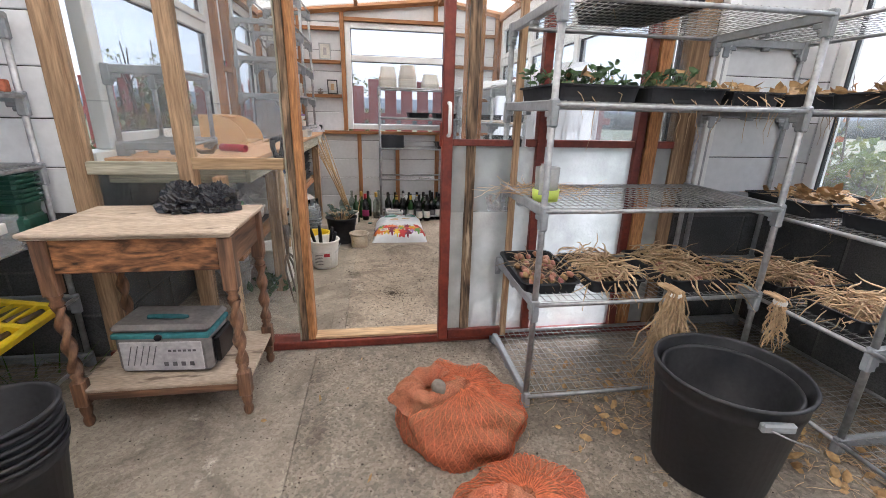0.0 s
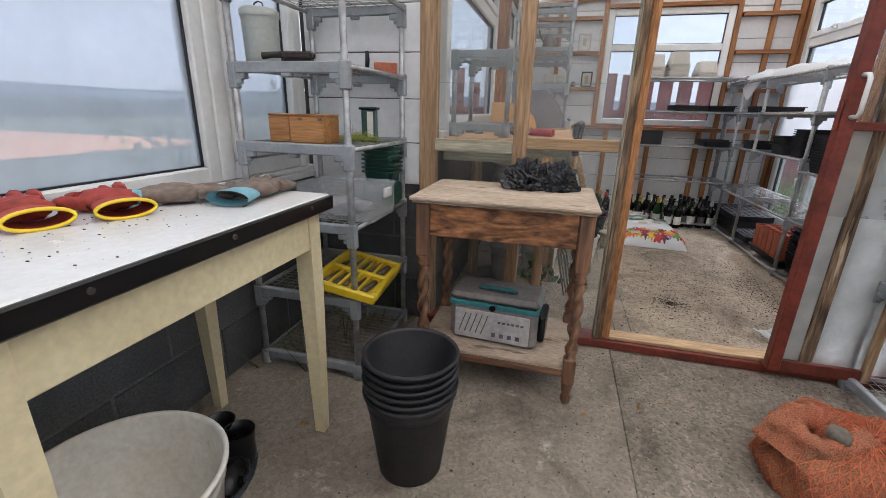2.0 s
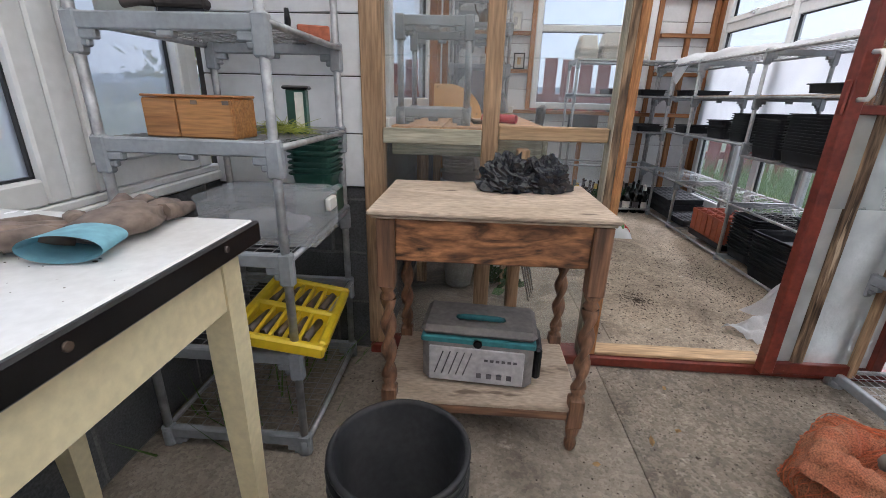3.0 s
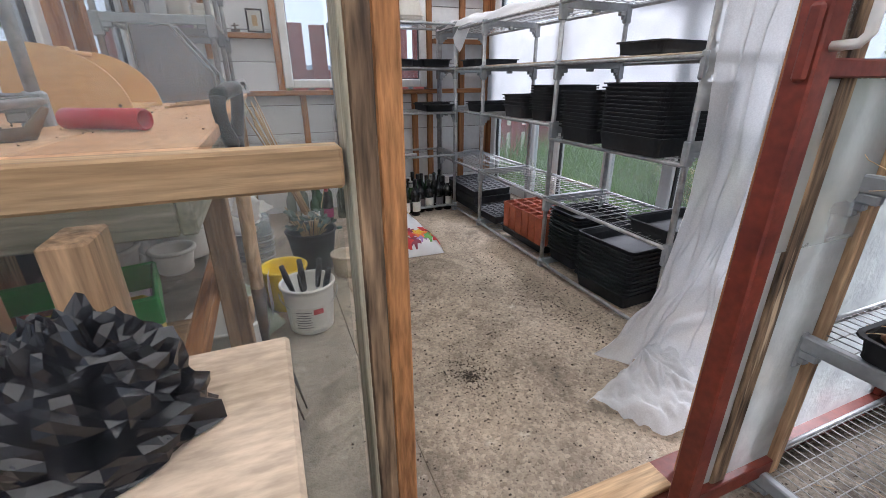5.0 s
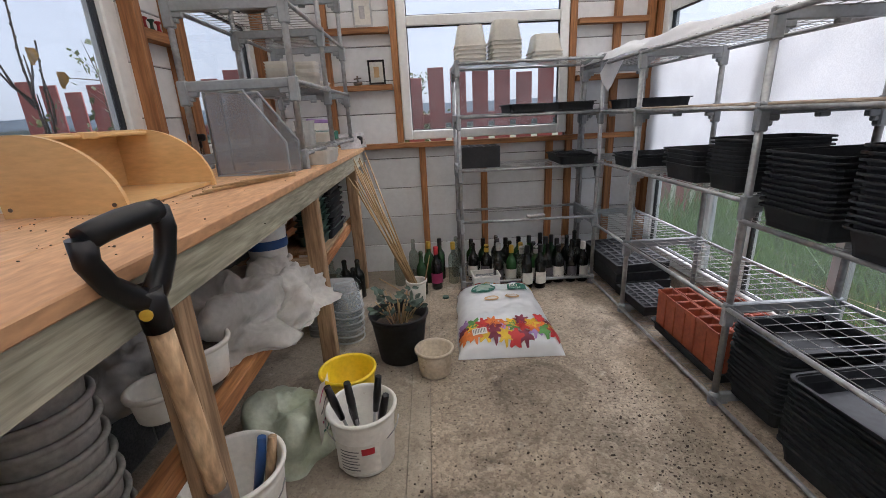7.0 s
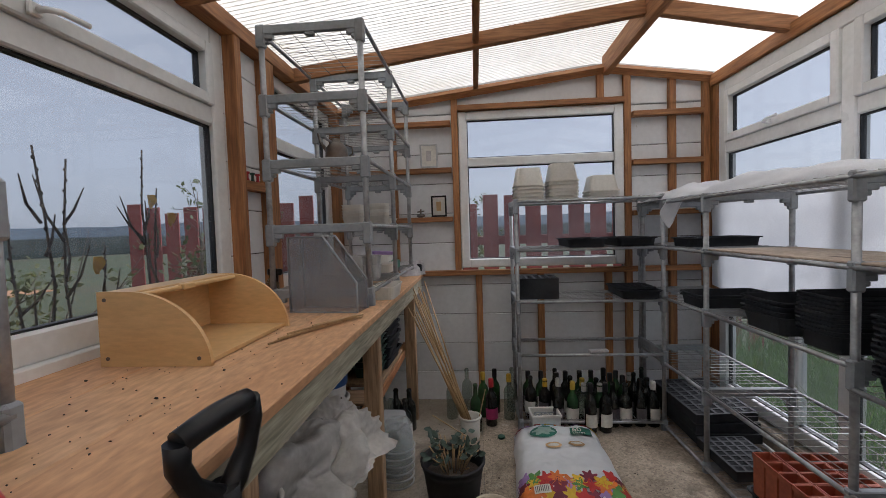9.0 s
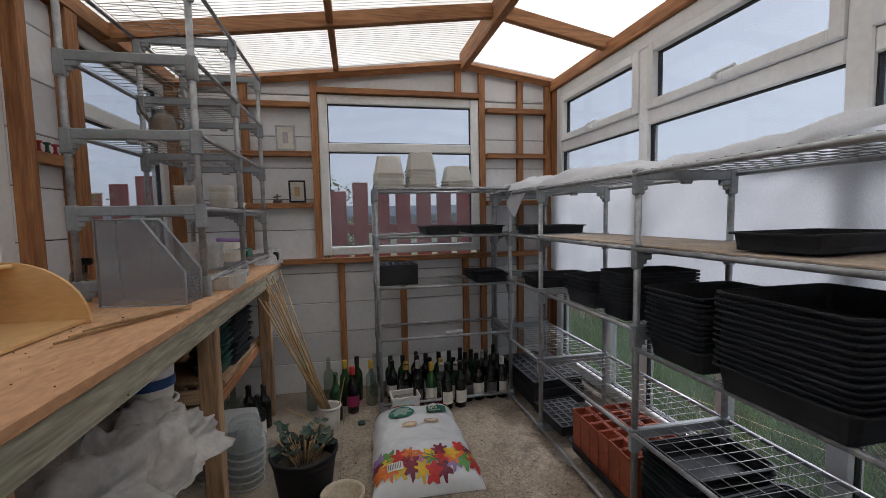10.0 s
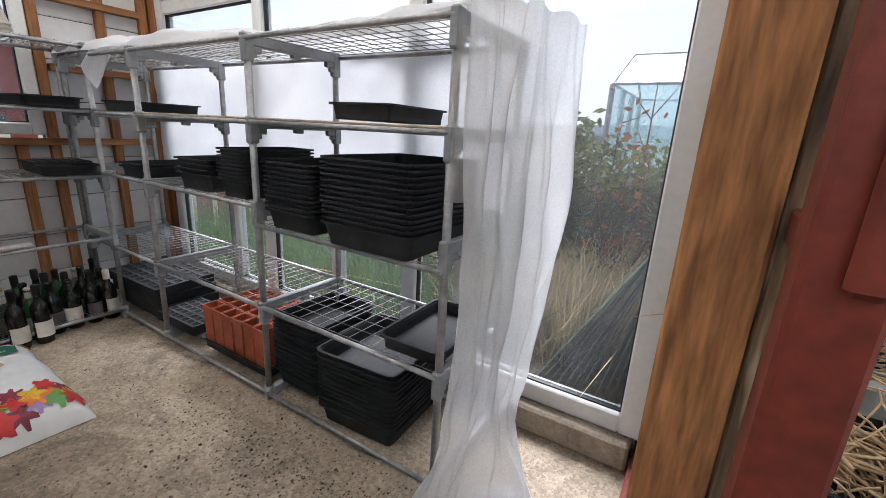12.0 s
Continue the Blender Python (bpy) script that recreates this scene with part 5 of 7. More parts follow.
def sack(at, size, seed, label):
    s = thing("net_sack", label, "sack", pose(*at, 0, 0, seed * 25), "orange net sacks")
    r = random.Random(seed)
    g = Geo()
    nu, nv = 72, 40
    lumps = [(r.uniform(0, 6.28), r.uniform(0.3, 1.5)) for _ in range(30)]

    def surf(u, v):
        ph, th = u * 2 * math.pi, (0.02 + 0.98 * v) * math.pi * 0.56
        d = Vector((math.sin(th) * math.cos(ph), math.sin(th) * math.sin(ph), math.cos(th)))
        k = 1 + 0.16 * noise.noise(d * 2.0 + Vector((seed, 0, 0)))
        for a, b in lumps:
            c = Vector((math.sin(b) * math.cos(a), math.sin(b) * math.sin(a), math.cos(b)))
            q = (d - c).length
            k += 0.10 * max(0, 1 - (q / 0.30) ** 2)
        fold = 0.02 * math.sin(9 * ph + 3 * noise.noise(d * 3)) * (1 - v)
        k += fold + 0.02 * noise.noise(d * 14)
        return Vector((d.x * size[0] * k, d.y * size[1] * k, max(0.001, d.z * size[2] * k + 0.01)))
    g.sheet(surf, nu, nv)
    part("bulge", g, NETFILL, s, "orange netting stretched over potatoes")
    w = Geo()
    for fam in (1, -1):
        for i in range(46):
            pts = []
            for j in range(26):
                v = 0.05 + 0.93 * j / 25
                u = (i / 46 + fam * 0.12 * v) % 1.0
                p = surf(u, v)
                pts.append(p * 1.016 + Vector((0, 0, 0.002)))
            w.tube(pts, 0.0017, 3, False)
    part("net", w, NET, s)
    f = Geo()

    def frill(u, v):
        a = u * 2 * math.pi
        d = Vector((math.cos(a), math.sin(a), v))
        e = v * 3.6
        k = 0.070 - 0.042 * math.cos(e) + (0.03 if v > 0.8 else 0) * (v - 0.8) * 5
        k *= 1 + 0.30 * noise.noise(d * 1.3 + Vector((seed, 2, 0))) + 0.10 * noise.noise(d * 5)
        z = 0.050 * max(math.sin(e), -0.35) + 0.016 * noise.noise(Vector((math.cos(a) * 4, math.sin(a) * 4, v * 1.5 + seed)))
        return Vector((-size[0] * 0.40 + k * d.x * 1.25, size[1] * 0.30 + k * d.y, size[2] * 0.90 + z))
    f.sheet(frill, 90, 22)
    part("neck", f, NETFILL, s, "gathered orange net neck")
    t = Geo().tube([(size[0] * 0.8, 0, 0.05), (size[0] * 1.1, -0.02, 0.06), (size[0] * 1.25, -0.03, 0.05)], [0.006, 0.004, 0.002], 6)
    part("drawstring", t, NET, s)
    return s


NETFILL = mat("netted_potatoes", (0.38, 0.10, 0.045), 0.8, other=(0.33, 0.14, 0.07), scale=9, grain=240, fine=0.3, bump=0.6)
sack((0.25, 1.40, 0), (0.235, 0.235, 0.172), 1, "orange net sack of potatoes slumped on concrete")
sack((0.335, 0.90, 0), (0.22, 0.21, 0.155), 3, "orange net sack lying open on the concrete floor")
st = solo("potato", Geo().blob((0, 0, 0.032), (0.033, 0.042, 0.032), 4, 0.08), POTATO, "single grey potato on the net sack", "potato", pose(0.15, 1.37, 0.178) @ Matrix.Scale(0.85, 4))

# ---- on the side table ----
r = random.Random(5)
g = Geo()
for cx, cy, sx, sy, sz, sd in ((-0.845, 1.865, 0.085, 0.065, 0.108, 1), (-0.715, 1.88, 0.08, 0.062, 0.10, 2)):
    nu, nv = 40, 22
    base = Vector((cx, cy, 0.783))

    def crumple(u, v):
        ph, th = u * 2 * math.pi, v * math.pi * 0.53
        d = Vector((math.sin(th) * math.cos(ph), math.sin(th) * math.sin(ph), math.cos(th)))
        k = 1 + 0.42 * abs(noise.noise(d * 3.2 + Vector((sd * 3, 0, 0)))) - 0.25 * abs(noise.noise(d * 7 + Vector((0, sd, 0))))
        return base + Vector((d.x * sx * k, d.y * sy * k, max(0, d.z * sz * k + 0.004)))
    g.sheet(crumple, nu, nv, smooth=False)
solo("refuse_sack", g, BINLINER, "crumpled black plastic sack on the oak table", "plastic bag")

cb = thing("cool_bag", "dusty grey and teal cool bag on the lower shelf", "bag", pose(-0.905, 1.735, 0.167, 0, 0, -4) @ Matrix.Diagonal((1.16, 1.05, 1.06, 1)))
part("body", B(-0.155, 0.155, -0.09, 0.09, 0, 0.165, c=0.018), FELT, cb)
part("lid", B(-0.16, 0.16, -0.094, 0.094, 0.168, 0.20, c=0.014), FELT, cb)
part("band", B(-0.158, 0.158, -0.0935, 0.0935, 0.146, 0.167, c=0.004), TEAL, cb, "teal band")
part("front_panel", B(-0.135, 0.13, -0.0945, -0.088, 0.015, 0.135, c=0.003), PRINT, cb, "pale printed front panel")
for i in range(5):
    part("stripe", Geo().tube([(-0.118 + i * 0.02, -0.0955, 0.04), (-0.095 + i * 0.02, -0.0955, 0.12)], 0.0016, 4), INK, cb)
for i in range(6):
    part("mark", B(0.02 + i * 0.016, 0.03 + i * 0.016, -0.0962, -0.0946, 0.095, 0.103, c=0), INK, cb)
for i in range(4):
    part("mark", B(0.0 + i * 0.028, 0.014 + i * 0.028, -0.0962, -0.0946, 0.035, 0.052, c=0), INK, cb)
part("side_mesh", B(0.155, 0.178, -0.07, 0.07, 0.03, 0.14, c=0.008), BOOT, cb)
part("toggle", Geo().tube([(0, -0.098, 0.158), (0, -0.108, 0.158)], 0.012, 10), BOOT, cb)
part("handle", Geo().tube([(-0.06, -0.02, 0.20), (-0.045, -0.045, 0.216), (0, -0.055, 0.222), (0.05, -0.045, 0.216), (0.065, -0.02, 0.20)], 0.009, 8), TEAL, cb, "teal webbing handle")


# ---- on the enamel table ----
def glove(at, material, cuff, label, rz, seed, edge=None):
    gl = thing("glove", label, "glove", pose(*at, 0, 0, rz) @ Matrix.Scale(1.35, 4), "gardening gloves")
    g = Geo().blob((0.0, 0, 0.019), (0.065, 0.042, 0.018), seed, 0.12)
    for i, (y, l) in enumerate(((-0.03, 0.05), (-0.010, 0.064), (0.011, 0.06), (0.031, 0.046))):
        g.tube([(0.04, y, 0.018), (0.05 + l * 0.5, y * 1.15, 0.020 + 0.006 * math.sin(i + seed)), (0.05 + l, y * 1.3, 0.012)], [0.012, 0.0115, 0.008], 8)
    g.tube([(-0.02, 0.03, 0.016), (0.01, 0.06, 0.018), (0.035, 0.068, 0.014)], [0.013, 0.012, 0.008], 8)
    part("palm", g, material, gl)
    c = Geo()

    def ring(u, v):
        a = u * 2 * math.pi
        return Vector((-0.05 - 0.055 * v, (0.036 + 0.006 * v) * math.cos(a), 0.017 + (0.013 + 0.002 * v) * math.sin(a)))
    c.sheet(ring, 24, 4)
    cf = part("cuff", c, cuff, gl, "knitted cuff")
    if edge:
        pts = [ring(i / 24, 1.0) for i in range(25)]
        part("cuff_edge", Geo().tube(pts, 0.003, 6, False), edge, cf)
    return gl


glove((-1.83, 0.72, 0.832), GLOVERED, GLOVERED, "worn red and brown work glove with yellow cuff edge", 160, 1, YELLOW)
glove((-1.76, 0.86, 0.832), GLOVERED, GLOVERED, "worn red and brown work glove with yellow cuff edge", 155, 2, YELLOW)
glove((-1.68, 0.97, 0.832), GLOVE, GLOVEBLUE, "muddy brown work glove with pale blue cuff", 48, 3)
glove((-1.54, 1.11, 0.832), GLOVE, GLOVEBLUE, "muddy brown work glove with pale blue cuff", 100, 5)
g = Geo()
for i in range(260):
    x, y, s = r.gauss(-1.66, 0.11), r.uniform(0.36, 1.0), 0.0007 + 0.0026 * r.random() ** 3
    if -1.9 < x < -1.4:
        g.box(x, x + s * 1.6, y, y + s, 0.8325, 0.8325 + s * 0.5)
solo("soil_crumbs", g, SOIL, "scattered dry soil crumbs on the enamel top", "crumbs", kind="stuff")

# ---- on the rack beside the window ----
can = thing("lidded_canister", "grey-green enamelled canister with lid and loop handle", "canister", pose(-1.805, 1.56, 1.225))
CAN = mat("grey_green_enamel", (0.42, 0.45, 0.42), 0.35, other=(0.36, 0.39, 0.36), scale=5, fine=0.05)
part("body", Geo().lathe([(0, 0), (0.058, 0), (0.060, 0.004), (0.064, 0.165), (0.064, 0.168)], 30), CAN, can)
part("lid", Geo().lathe([(0.067, 0.155), (0.068, 0.175), (0.06, 0.183), (0.0, 0.188)], 30), CAN, can)
part("handle", Geo().tube([(-0.02, 0, 0.187), (-0.016, 0, 0.202), (0, 0, 0.208), (0.016, 0, 0.202), (0.02, 0, 0.187)], 0.003, 6), IRON, can)
tool = thing("brush", "dusty brown hand brush lying on the shelf", "brush", pose(-1.615, 1.50, 1.226, 0, 0, 8))
part("back", B(-0.06, 0.05, -0.02, 0.02, 0.012, 0.034, c=0.006), DARKGAP, tool)
part("bristles", B(-0.055, 0.045, -0.017, 0.017, 0.0, 0.012, c=0.003), BOOT, tool)
part("handle", Geo().tube([(-0.05, 0, 0.024), (-0.10, 0, 0.024), (-0.135, 0, 0.02)], [0.012, 0.010, 0.012], 8), DARKGAP, tool)
solo("brick", B(-0.05, 0.05, -0.03, 0.03, 0, 0.045, c=0.004), BRICK, "orange-red brick piece on the shelf", "brick", pose(-1.49, 1.965, 1.226, 0, 0, 20))
tw = thing("trowel", "small trowel with an upright black grip", "trowel", pose(-1.55, 1.90, 1.226))
part("grip", Geo().tube([(0, 0, 0.01), (0.004, 0, 0.05), (0.002, 0, 0.085)], [0.009, 0.010, 0.007], 8), BOOT, tw)
part("blade", B(-0.03, 0.06, -0.022, 0.022, 0, 0.012, c=0.004), IRON, tw)
bx = thing("wooden_box", "varnished wooden box with two doors and small hinges", "box", pose(-1.665, 1.575, 0.951, 0, 0, -2) @ Matrix.Diagonal((0.96, 1, 0.82, 1)))
part("body", B(-0.125, 0.125, -0.05, 0.05, 0, 0.118, c=0.003), HONEY, bx)
part("lid", B(-0.128, 0.128, -0.053, 0.053, 0.119, 0.127, c=0.003), HONEY, bx)
for a, b in ((-0.122, -0.03), (-0.026, 0.122)):
    dr = part("door", B(a, b, -0.056, -0.0505, 0.004, 0.114, c=0.002), HONEY, bx)
for x in (0.015, 0.10):
    part("hinge", B(x, x + 0.018, -0.059, -0.0562, 0.100, 0.112, c=0.001), IRON, dr)
lt = thing("lantern", "dark green lantern box with a pale panel", "lantern", pose(-1.48, 1.76, 0.951, 0, 0, 12) @ Matrix.Scale(0.92, 4))
part("base", B(-0.036, 0.036, -0.036, 0.036, 0, 0.014, c=0.003), GREEN, lt)
part("body", B(-0.03, 0.03, -0.03, 0.03, 0.014, 0.135, c=0.003), GREEN, lt)
part("panel", B(-0.004, 0.022, -0.0325, -0.0302, 0.02, 0.128, c=0.001), PAPER, lt)
part("roof", B(-0.04, 0.04, -0.04, 0.04, 0.135, 0.147, c=0.005), BOOT, lt)
g = Geo()
for i in range(170):
    strand(g, (r.gauss(-1.50, 0.03), r.gauss(1.69, 0.025), 0.958 + 0.02 * r.random()), 0.07, 0.0009, r, 0.2, yaw=None)
solo("moss_tuft", g, MOSS, "tuft of yellow-green moss strands", "moss", kind="stuff")
cl = thing("storage_box", "clear plastic storage box with a snap lid, half full", "box", pose(-1.545, 1.66, 0.661))
g = Geo()
g.box(-0.165, 0.165, -0.105, -0.1025, 0, 0.115).box(-0.165, 0.165, 0.1025, 0.105, 0, 0.115).box(-0.165, -0.1625, -0.1024, 0.1024, 0, 0.115).box(0.1625, 0.165, -0.1024, 0.1024, 0, 0.115).box(-0.162, 0.162, -0.102, 0.102, 0, 0.003)
part("body", g, CLEARBODY, cl)
part("lid", B(-0.175, 0.175, -0.115, 0.115, 0.116, 0.136, c=0.008), CLEARBODY, cl, "milky ribbed lid")
for i in range(7):
    part("lid_rib", B(-0.15, 0.15, -0.09 + 0.03 * i, -0.084 + 0.03 * i, 0.136, 0.139, c=0.001), CLEARBODY, cl)
part("clip", B(0.172, 0.188, -0.03, 0.03, 0.085, 0.122, c=0.003), WHITEP, cl)
part("contents", Geo().blob((-0.02, 0, 0.035), (0.12, 0.075, 0.034), 3, 0.25), PRINT, cl)
gt = tray_mesh("seed_tray", 0.155, 0.15, 0.05, GREEN)
for k in range(7):
    drop("seed_tray", gt, pose(-1.50, 1.93, 0.762 + 0.0185 * k), "dark green plastic planter nested in a stack", "planter", "stack of green planters")
for k in range(1):
    g = B(-0.075, 0.075, -0.06, 0.06, 0.0, 0.10, c=0.012)
    solo("planter_box", g, GREEN, "deep dark green planter under the stack", "planter", pose(-1.50, 1.93, 0.661))
yc = thing("tool_case", "open yellow plastic drill-bit case with brown slots", "tool case", pose(-1.515, 1.665, 0.372, -2, 12, 6) @ Matrix.Diagonal((1.12, 1.32, 1.12, 1)))
g = Geo()
for y in (-0.16, -0.005, 0.15):
    g.box(-0.125, 0.125, y, y + 0.022, 0, 0.035, 0.006)
g.box(-0.125, -0.10, -0.138, 0.15, 0, 0.034, 0.006).box(0.10, 0.125, -0.138, 0.15, 0, 0.034, 0.006).box(-0.1, 0.1, -0.138, 0.15, 0, 0.006)
part("shell", g, YELLOW, yc)
for y0 in (-0.138, 0.017):
    for i in range(5):
        part("insert", Geo().tube([(-0.08 + 0.036 * i, y0 + 0.02, 0.016), (-0.066 + 0.036 * i, y0 + 0.115, 0.016)], 0.011, 8), IRON, yc)
    for i in range(4):
        part("rib", B(-0.062 + 0.036 * i, -0.052 + 0.036 * i, y0 + 0.004, y0 + 0.13, 0.006, 0.03, c=0.002), YELLOW, yc)

# ---- drying onions and seedlings ----
TRAY = tray_mesh("seed_tray", 0.34, 0.42, 0.06, BLACK)
TRAYS = tray_mesh("seed_tray", 0.25, 0.38, 0.055, BLACK)


def crop_tray(at, me, label, kind_, seed, hang=0):
    t = thing("crop_tray", label, "tray", at, "trays of drying crops")
    r = random.Random(seed)
    o = new("tray", me)
    o.parent = t
    sx, sy = (0.13, 0.17) if me is TRAY else (0.09, 0.15)
    part("soil", Geo().sheet(lambda u, v: Vector(((u - 0.5) * 2.1 * sx, (v - 0.5) * 2.1 * sy, 0.022 + 0.012 * noise.noise(Vector((u * 6, v * 6, seed))))), 12, 12), SOIL, t)
    if kind_ == "straw":
        g = Geo()
        for i in range(240):
            strand(g, (r.uniform(-sx, sx), r.uniform(-sy, sy), r.uniform(0.035, 0.095)), r.uniform(0.07, 0.20), r.uniform(0.002, 0.0055), r, 0.6)
        tagged(part("stalks", g, STRAW, t, "dry tangled stalks"), "dry tangled stalks", kind="stuff")
        for i in range(8):
            part("onion", Geo().blob((r.uniform(-sx, sx), r.uniform(-sy, sy), 0.045), (0.02, 0.02, 0.018), i, 0.08, nu=10, nv=7), BULB, t)
    elif kind_ == "bulbs":
        for i in range(44):
            part("shallot", Geo().blob((r.uniform(-sx, sx), r.uniform(-sy, sy), r.uniform(0.035, 0.06)), (0.012, 0.024, 0.012), i, 0.1, nu=8, nv=6, m=Matrix.Rotation(r.uniform(-0.2, 0.2), 4, "Z")), BULB if i % 3 else DRYLEAF, t)
        g = Geo()
        for i in range(40):
            strand(g, (r.uniform(-sx, sx), r.uniform(-sy, sy), 0.06), 0.09, 0.0018, r, 0.4)
        tagged(part("stalks", g, STRAW, t), kind="stuff")
    elif kind_ == "seedlings":
        g, l = Geo(), Geo()
        for i in range(26):
            p = Vector((r.uniform(-sx, sx), r.uniform(-sy, sy), 0.03))
            q = p + Vector((r.gauss(0, 0.015), r.gauss(0, 0.015), r.uniform(0.03, 0.10)))
            g.tube([p, p.lerp(q, 0.5), q], 0.0014, 4, False)
            leaves(l, q - Vector((0, 0, 0.02)), (0.018, 0.018, 0.012), 6, 0.042, r)
        part("stems", g, LEAF, t)
        part("leaves", l, LEAF, t)
        l2 = Geo()
        leaves(l2, (0.05, 0, 0.06), (0.07, 0.07, 0.03), 12, 0.06, r)
        part("withered_leaves", l2, DRYLEAF, t)
    elif kind_ == "dry":
        l2, g = Geo(), Geo()
        leaves(l2, (0, 0, 0.05), (0.08, 0.10, 0.015), 60, 0.055, r)
        part("withered_leaves", l2, DRYLEAF, t)
        for i in range(60):
            strand(g, (r.uniform(-sx, sx), r.uniform(-sy, sy), 0.06), r.uniform(0.08, 0.2), 0.0016, r, 0.4)
        tagged(part("stalks", g, STRAW, t), kind="stuff")
    if hang:
        g = Geo()
        for i in range(hang):
            x = r.uniform(-sx, sx)
            y = -0.2
            z = 0.05
            pts = [(x, y + 0.05, z)]
            dx = r.gauss(0, 0.03)
            L = r.uniform(0.08, 0.22)
            for k in range(1, 5):
                pts.append((x + dx * k / 4 + r.gauss(0, 0.008), y - 0.02 + r.gauss(0, 0.006), z - L * k / 4))
            g.tube(pts, [0.002, 0.0018, 0.0015, 0.0012, 0.0008], 3, False)
        part("roots", g, STRAW, t, "pale hanging roots")
    return t


Z4, Z3, Z2 = 1.237, 0.864, 0.487
crop_tray(pose(0.735, 1.74, Z4), TRAY, "black tray of green seedlings on the staging", "seedlings", 1, 3)
crop_tray(pose(1.085, 1.735, Z4), TRAY, "black tray of seedlings and withered leaves", "seedlings", 2, 4)
crop_tray(pose(1.395, 1.74, Z4), TRAYS, "black tray of dry stalks on the staging", "dry", 3, 6)
crop_tray(pose(0.645, 1.74, Z2, 3, 0, 0), TRAYS, "black tray of small brown shallots", "bulbs", 4)
crop_tray(pose(0.925, 1.715, Z2), TRAYS, "black tray of tangled dry onion stalks", "straw", 5, 6)
crop_tray(pose(1.315, 1.70, Z2), TRAY, "black tray heaped with dry onion stalks", "straw", 6)
crop_tray(pose(1.86, 1.62, 0.813, 0, 0, 90), TRAY, "black tray heaped with dry onion stalks", "dry", 7, 12)
crop_tray(pose(1.86, 1.65, 0.443, 0, 0, 90), TRAY, "black tray heaped with dry onion stalks", "straw", 8, 14)
crop_tray(pose(1.86, 1.28, 0.443, 0, 0, 90), TRAYS, "black tray of dry onion stalks", "straw", 9, 6)
crop_tray(pose(1.86, 1.25, 0.813, 0, 0, 90), TRAYS, "black tray of dry onion stalks", "dry", 19, 6)
crop_tray(pose(1.86, 1.75, 1.233, 0, 0, 90), TRAY, "black tray heaped with dry onion stalks", "dry", 10, 10)
crop_tray(pose(1.86, 1.35, 1.233, 0, 0, 90), TRAY, "black tray heaped with dry onion stalks", "dry", 11, 8)
crop_tray(pose(0.95, 1.75, 1.563), TRAY, "black tray on the top shelf", "dry", 12)


def bundle(at, length, count, seed, label, fan=0.04):
    r = random.Random(seed)
    b = thing("garlic_bundle", label, "garlic", pose(*at), "hanging garlic bundles")
    g = Geo()
    for i in range(count):
        x, y = r.gauss(0, 0.012), r.gauss(0, 0.01)
        L = length * r.uniform(0.5, 1.0)
        ex, ey = r.gauss(0, fan), r.gauss(0, fan * 0.7) - 0.02
        pts = [(x - 0.02, y + 0.05, 0.03), (x, y, 0.02)]
        for k in range(1, 6):
            t = k / 5
            pts.append((x + ex * t + r.gauss(0, 0.013), y + ey * t + r.gauss(0, 0.012), 0.02 - L * t))
        g.tube(pts, [0.003, 0.0032, 0.003, 0.0028, 0.0024, 0.002, 0.0012], 4, False)
    part("stalks", g, STRAW, b)
    part("tie", Geo().lathe([(0.024, -0.006), (0.027, 0.004), (0.024, 0.014)], 12), WHITEP, b, "pale twine tie")
    return b


bundle((1.13, 1.455, 0.50), 0.47, 170, 1, "bundle of dry garlic stalks hanging from the rack", 0.062)
bundle((1.60, 1.42, 0.46), 0.26, 34, 2, "small bundle of dry roots hanging from the rack", 0.03)
jug = thing("measuring_jug", "milky jug with lime green base on wire shelf", "jug", pose(0.605, 1.63, Z3))
part("body", Geo().lathe([(0.0, 0.035), (0.045, 0.036), (0.048, 0.13), (0.046, 0.131), (0.043, 0.04), (0, 0.039)], 24), CLEARP, jug)
part("base", Geo().lathe([(0, 0), (0.05, 0), (0.054, 0.045), (0.05, 0.046), (0.046, 0.034)], 24), LIME, jug, "lime green base")
part("spout_card", B(-0.05, -0.02, -0.052, -0.048, 0.03, 0.15, c=0.001), CLEARP, jug)
g = Geo()
for i in range(130):
    strand(g, (r.gauss(0.68, 0.10), r.gauss(1.86, 0.09), Z3 + 0.004), r.uniform(0.06, 0.16), 0.0014, r, 0.05, spread=0.2)
solo("loose_straw", g, STRAW, "loose dry stalks scattered on the wire shelf", "straw", kind="stuff")
g, g2, g3 = Geo(), Geo(), Geo()
for i in range(420):
    strand(g, (r.gauss(1.12, 0.28), r.gauss(1.46, 0.18), 0.004), r.uniform(0.04, 0.12), 0.0013, r, 0.0, spread=0.1)
for i in range(120):
    strand(g, (r.gauss(1.62, 0.12), r.gauss(1.05, 0.15), 0.004), r.uniform(0.05, 0.14), 0.0015, r, 0.0, spread=0.15)
solo("floor_straw", g, STRAW, "dry stalk litter on the concrete floor", "straw", kind="stuff")
leaves(g2, (1.10, 1.42, 0.004), (0.26, 0.17, 0.004), 90, 0.045, r)
leaves(g2, (0.0, 1.3, 0.004), (0.9, 0.5, 0.003), 16, 0.03, r)
leaves(g2, (1.62, 1.0, 0.004), (0.12, 0.15, 0.006), 40, 0.045, r)
solo("fallen_leaves", g2, DRYLEAF, "fallen dry leaves and onion skins on the floor", "leaves", kind="stuff")
for i in range(900):
    x, y, s = r.uniform(-1.3, 1.9), r.uniform(0.3, 2.0), r.uniform(0.001, 0.0038)
    g3.box(x, x + s * r.uniform(0.8, 2), y, y + s, 0.0003, s * 0.6)
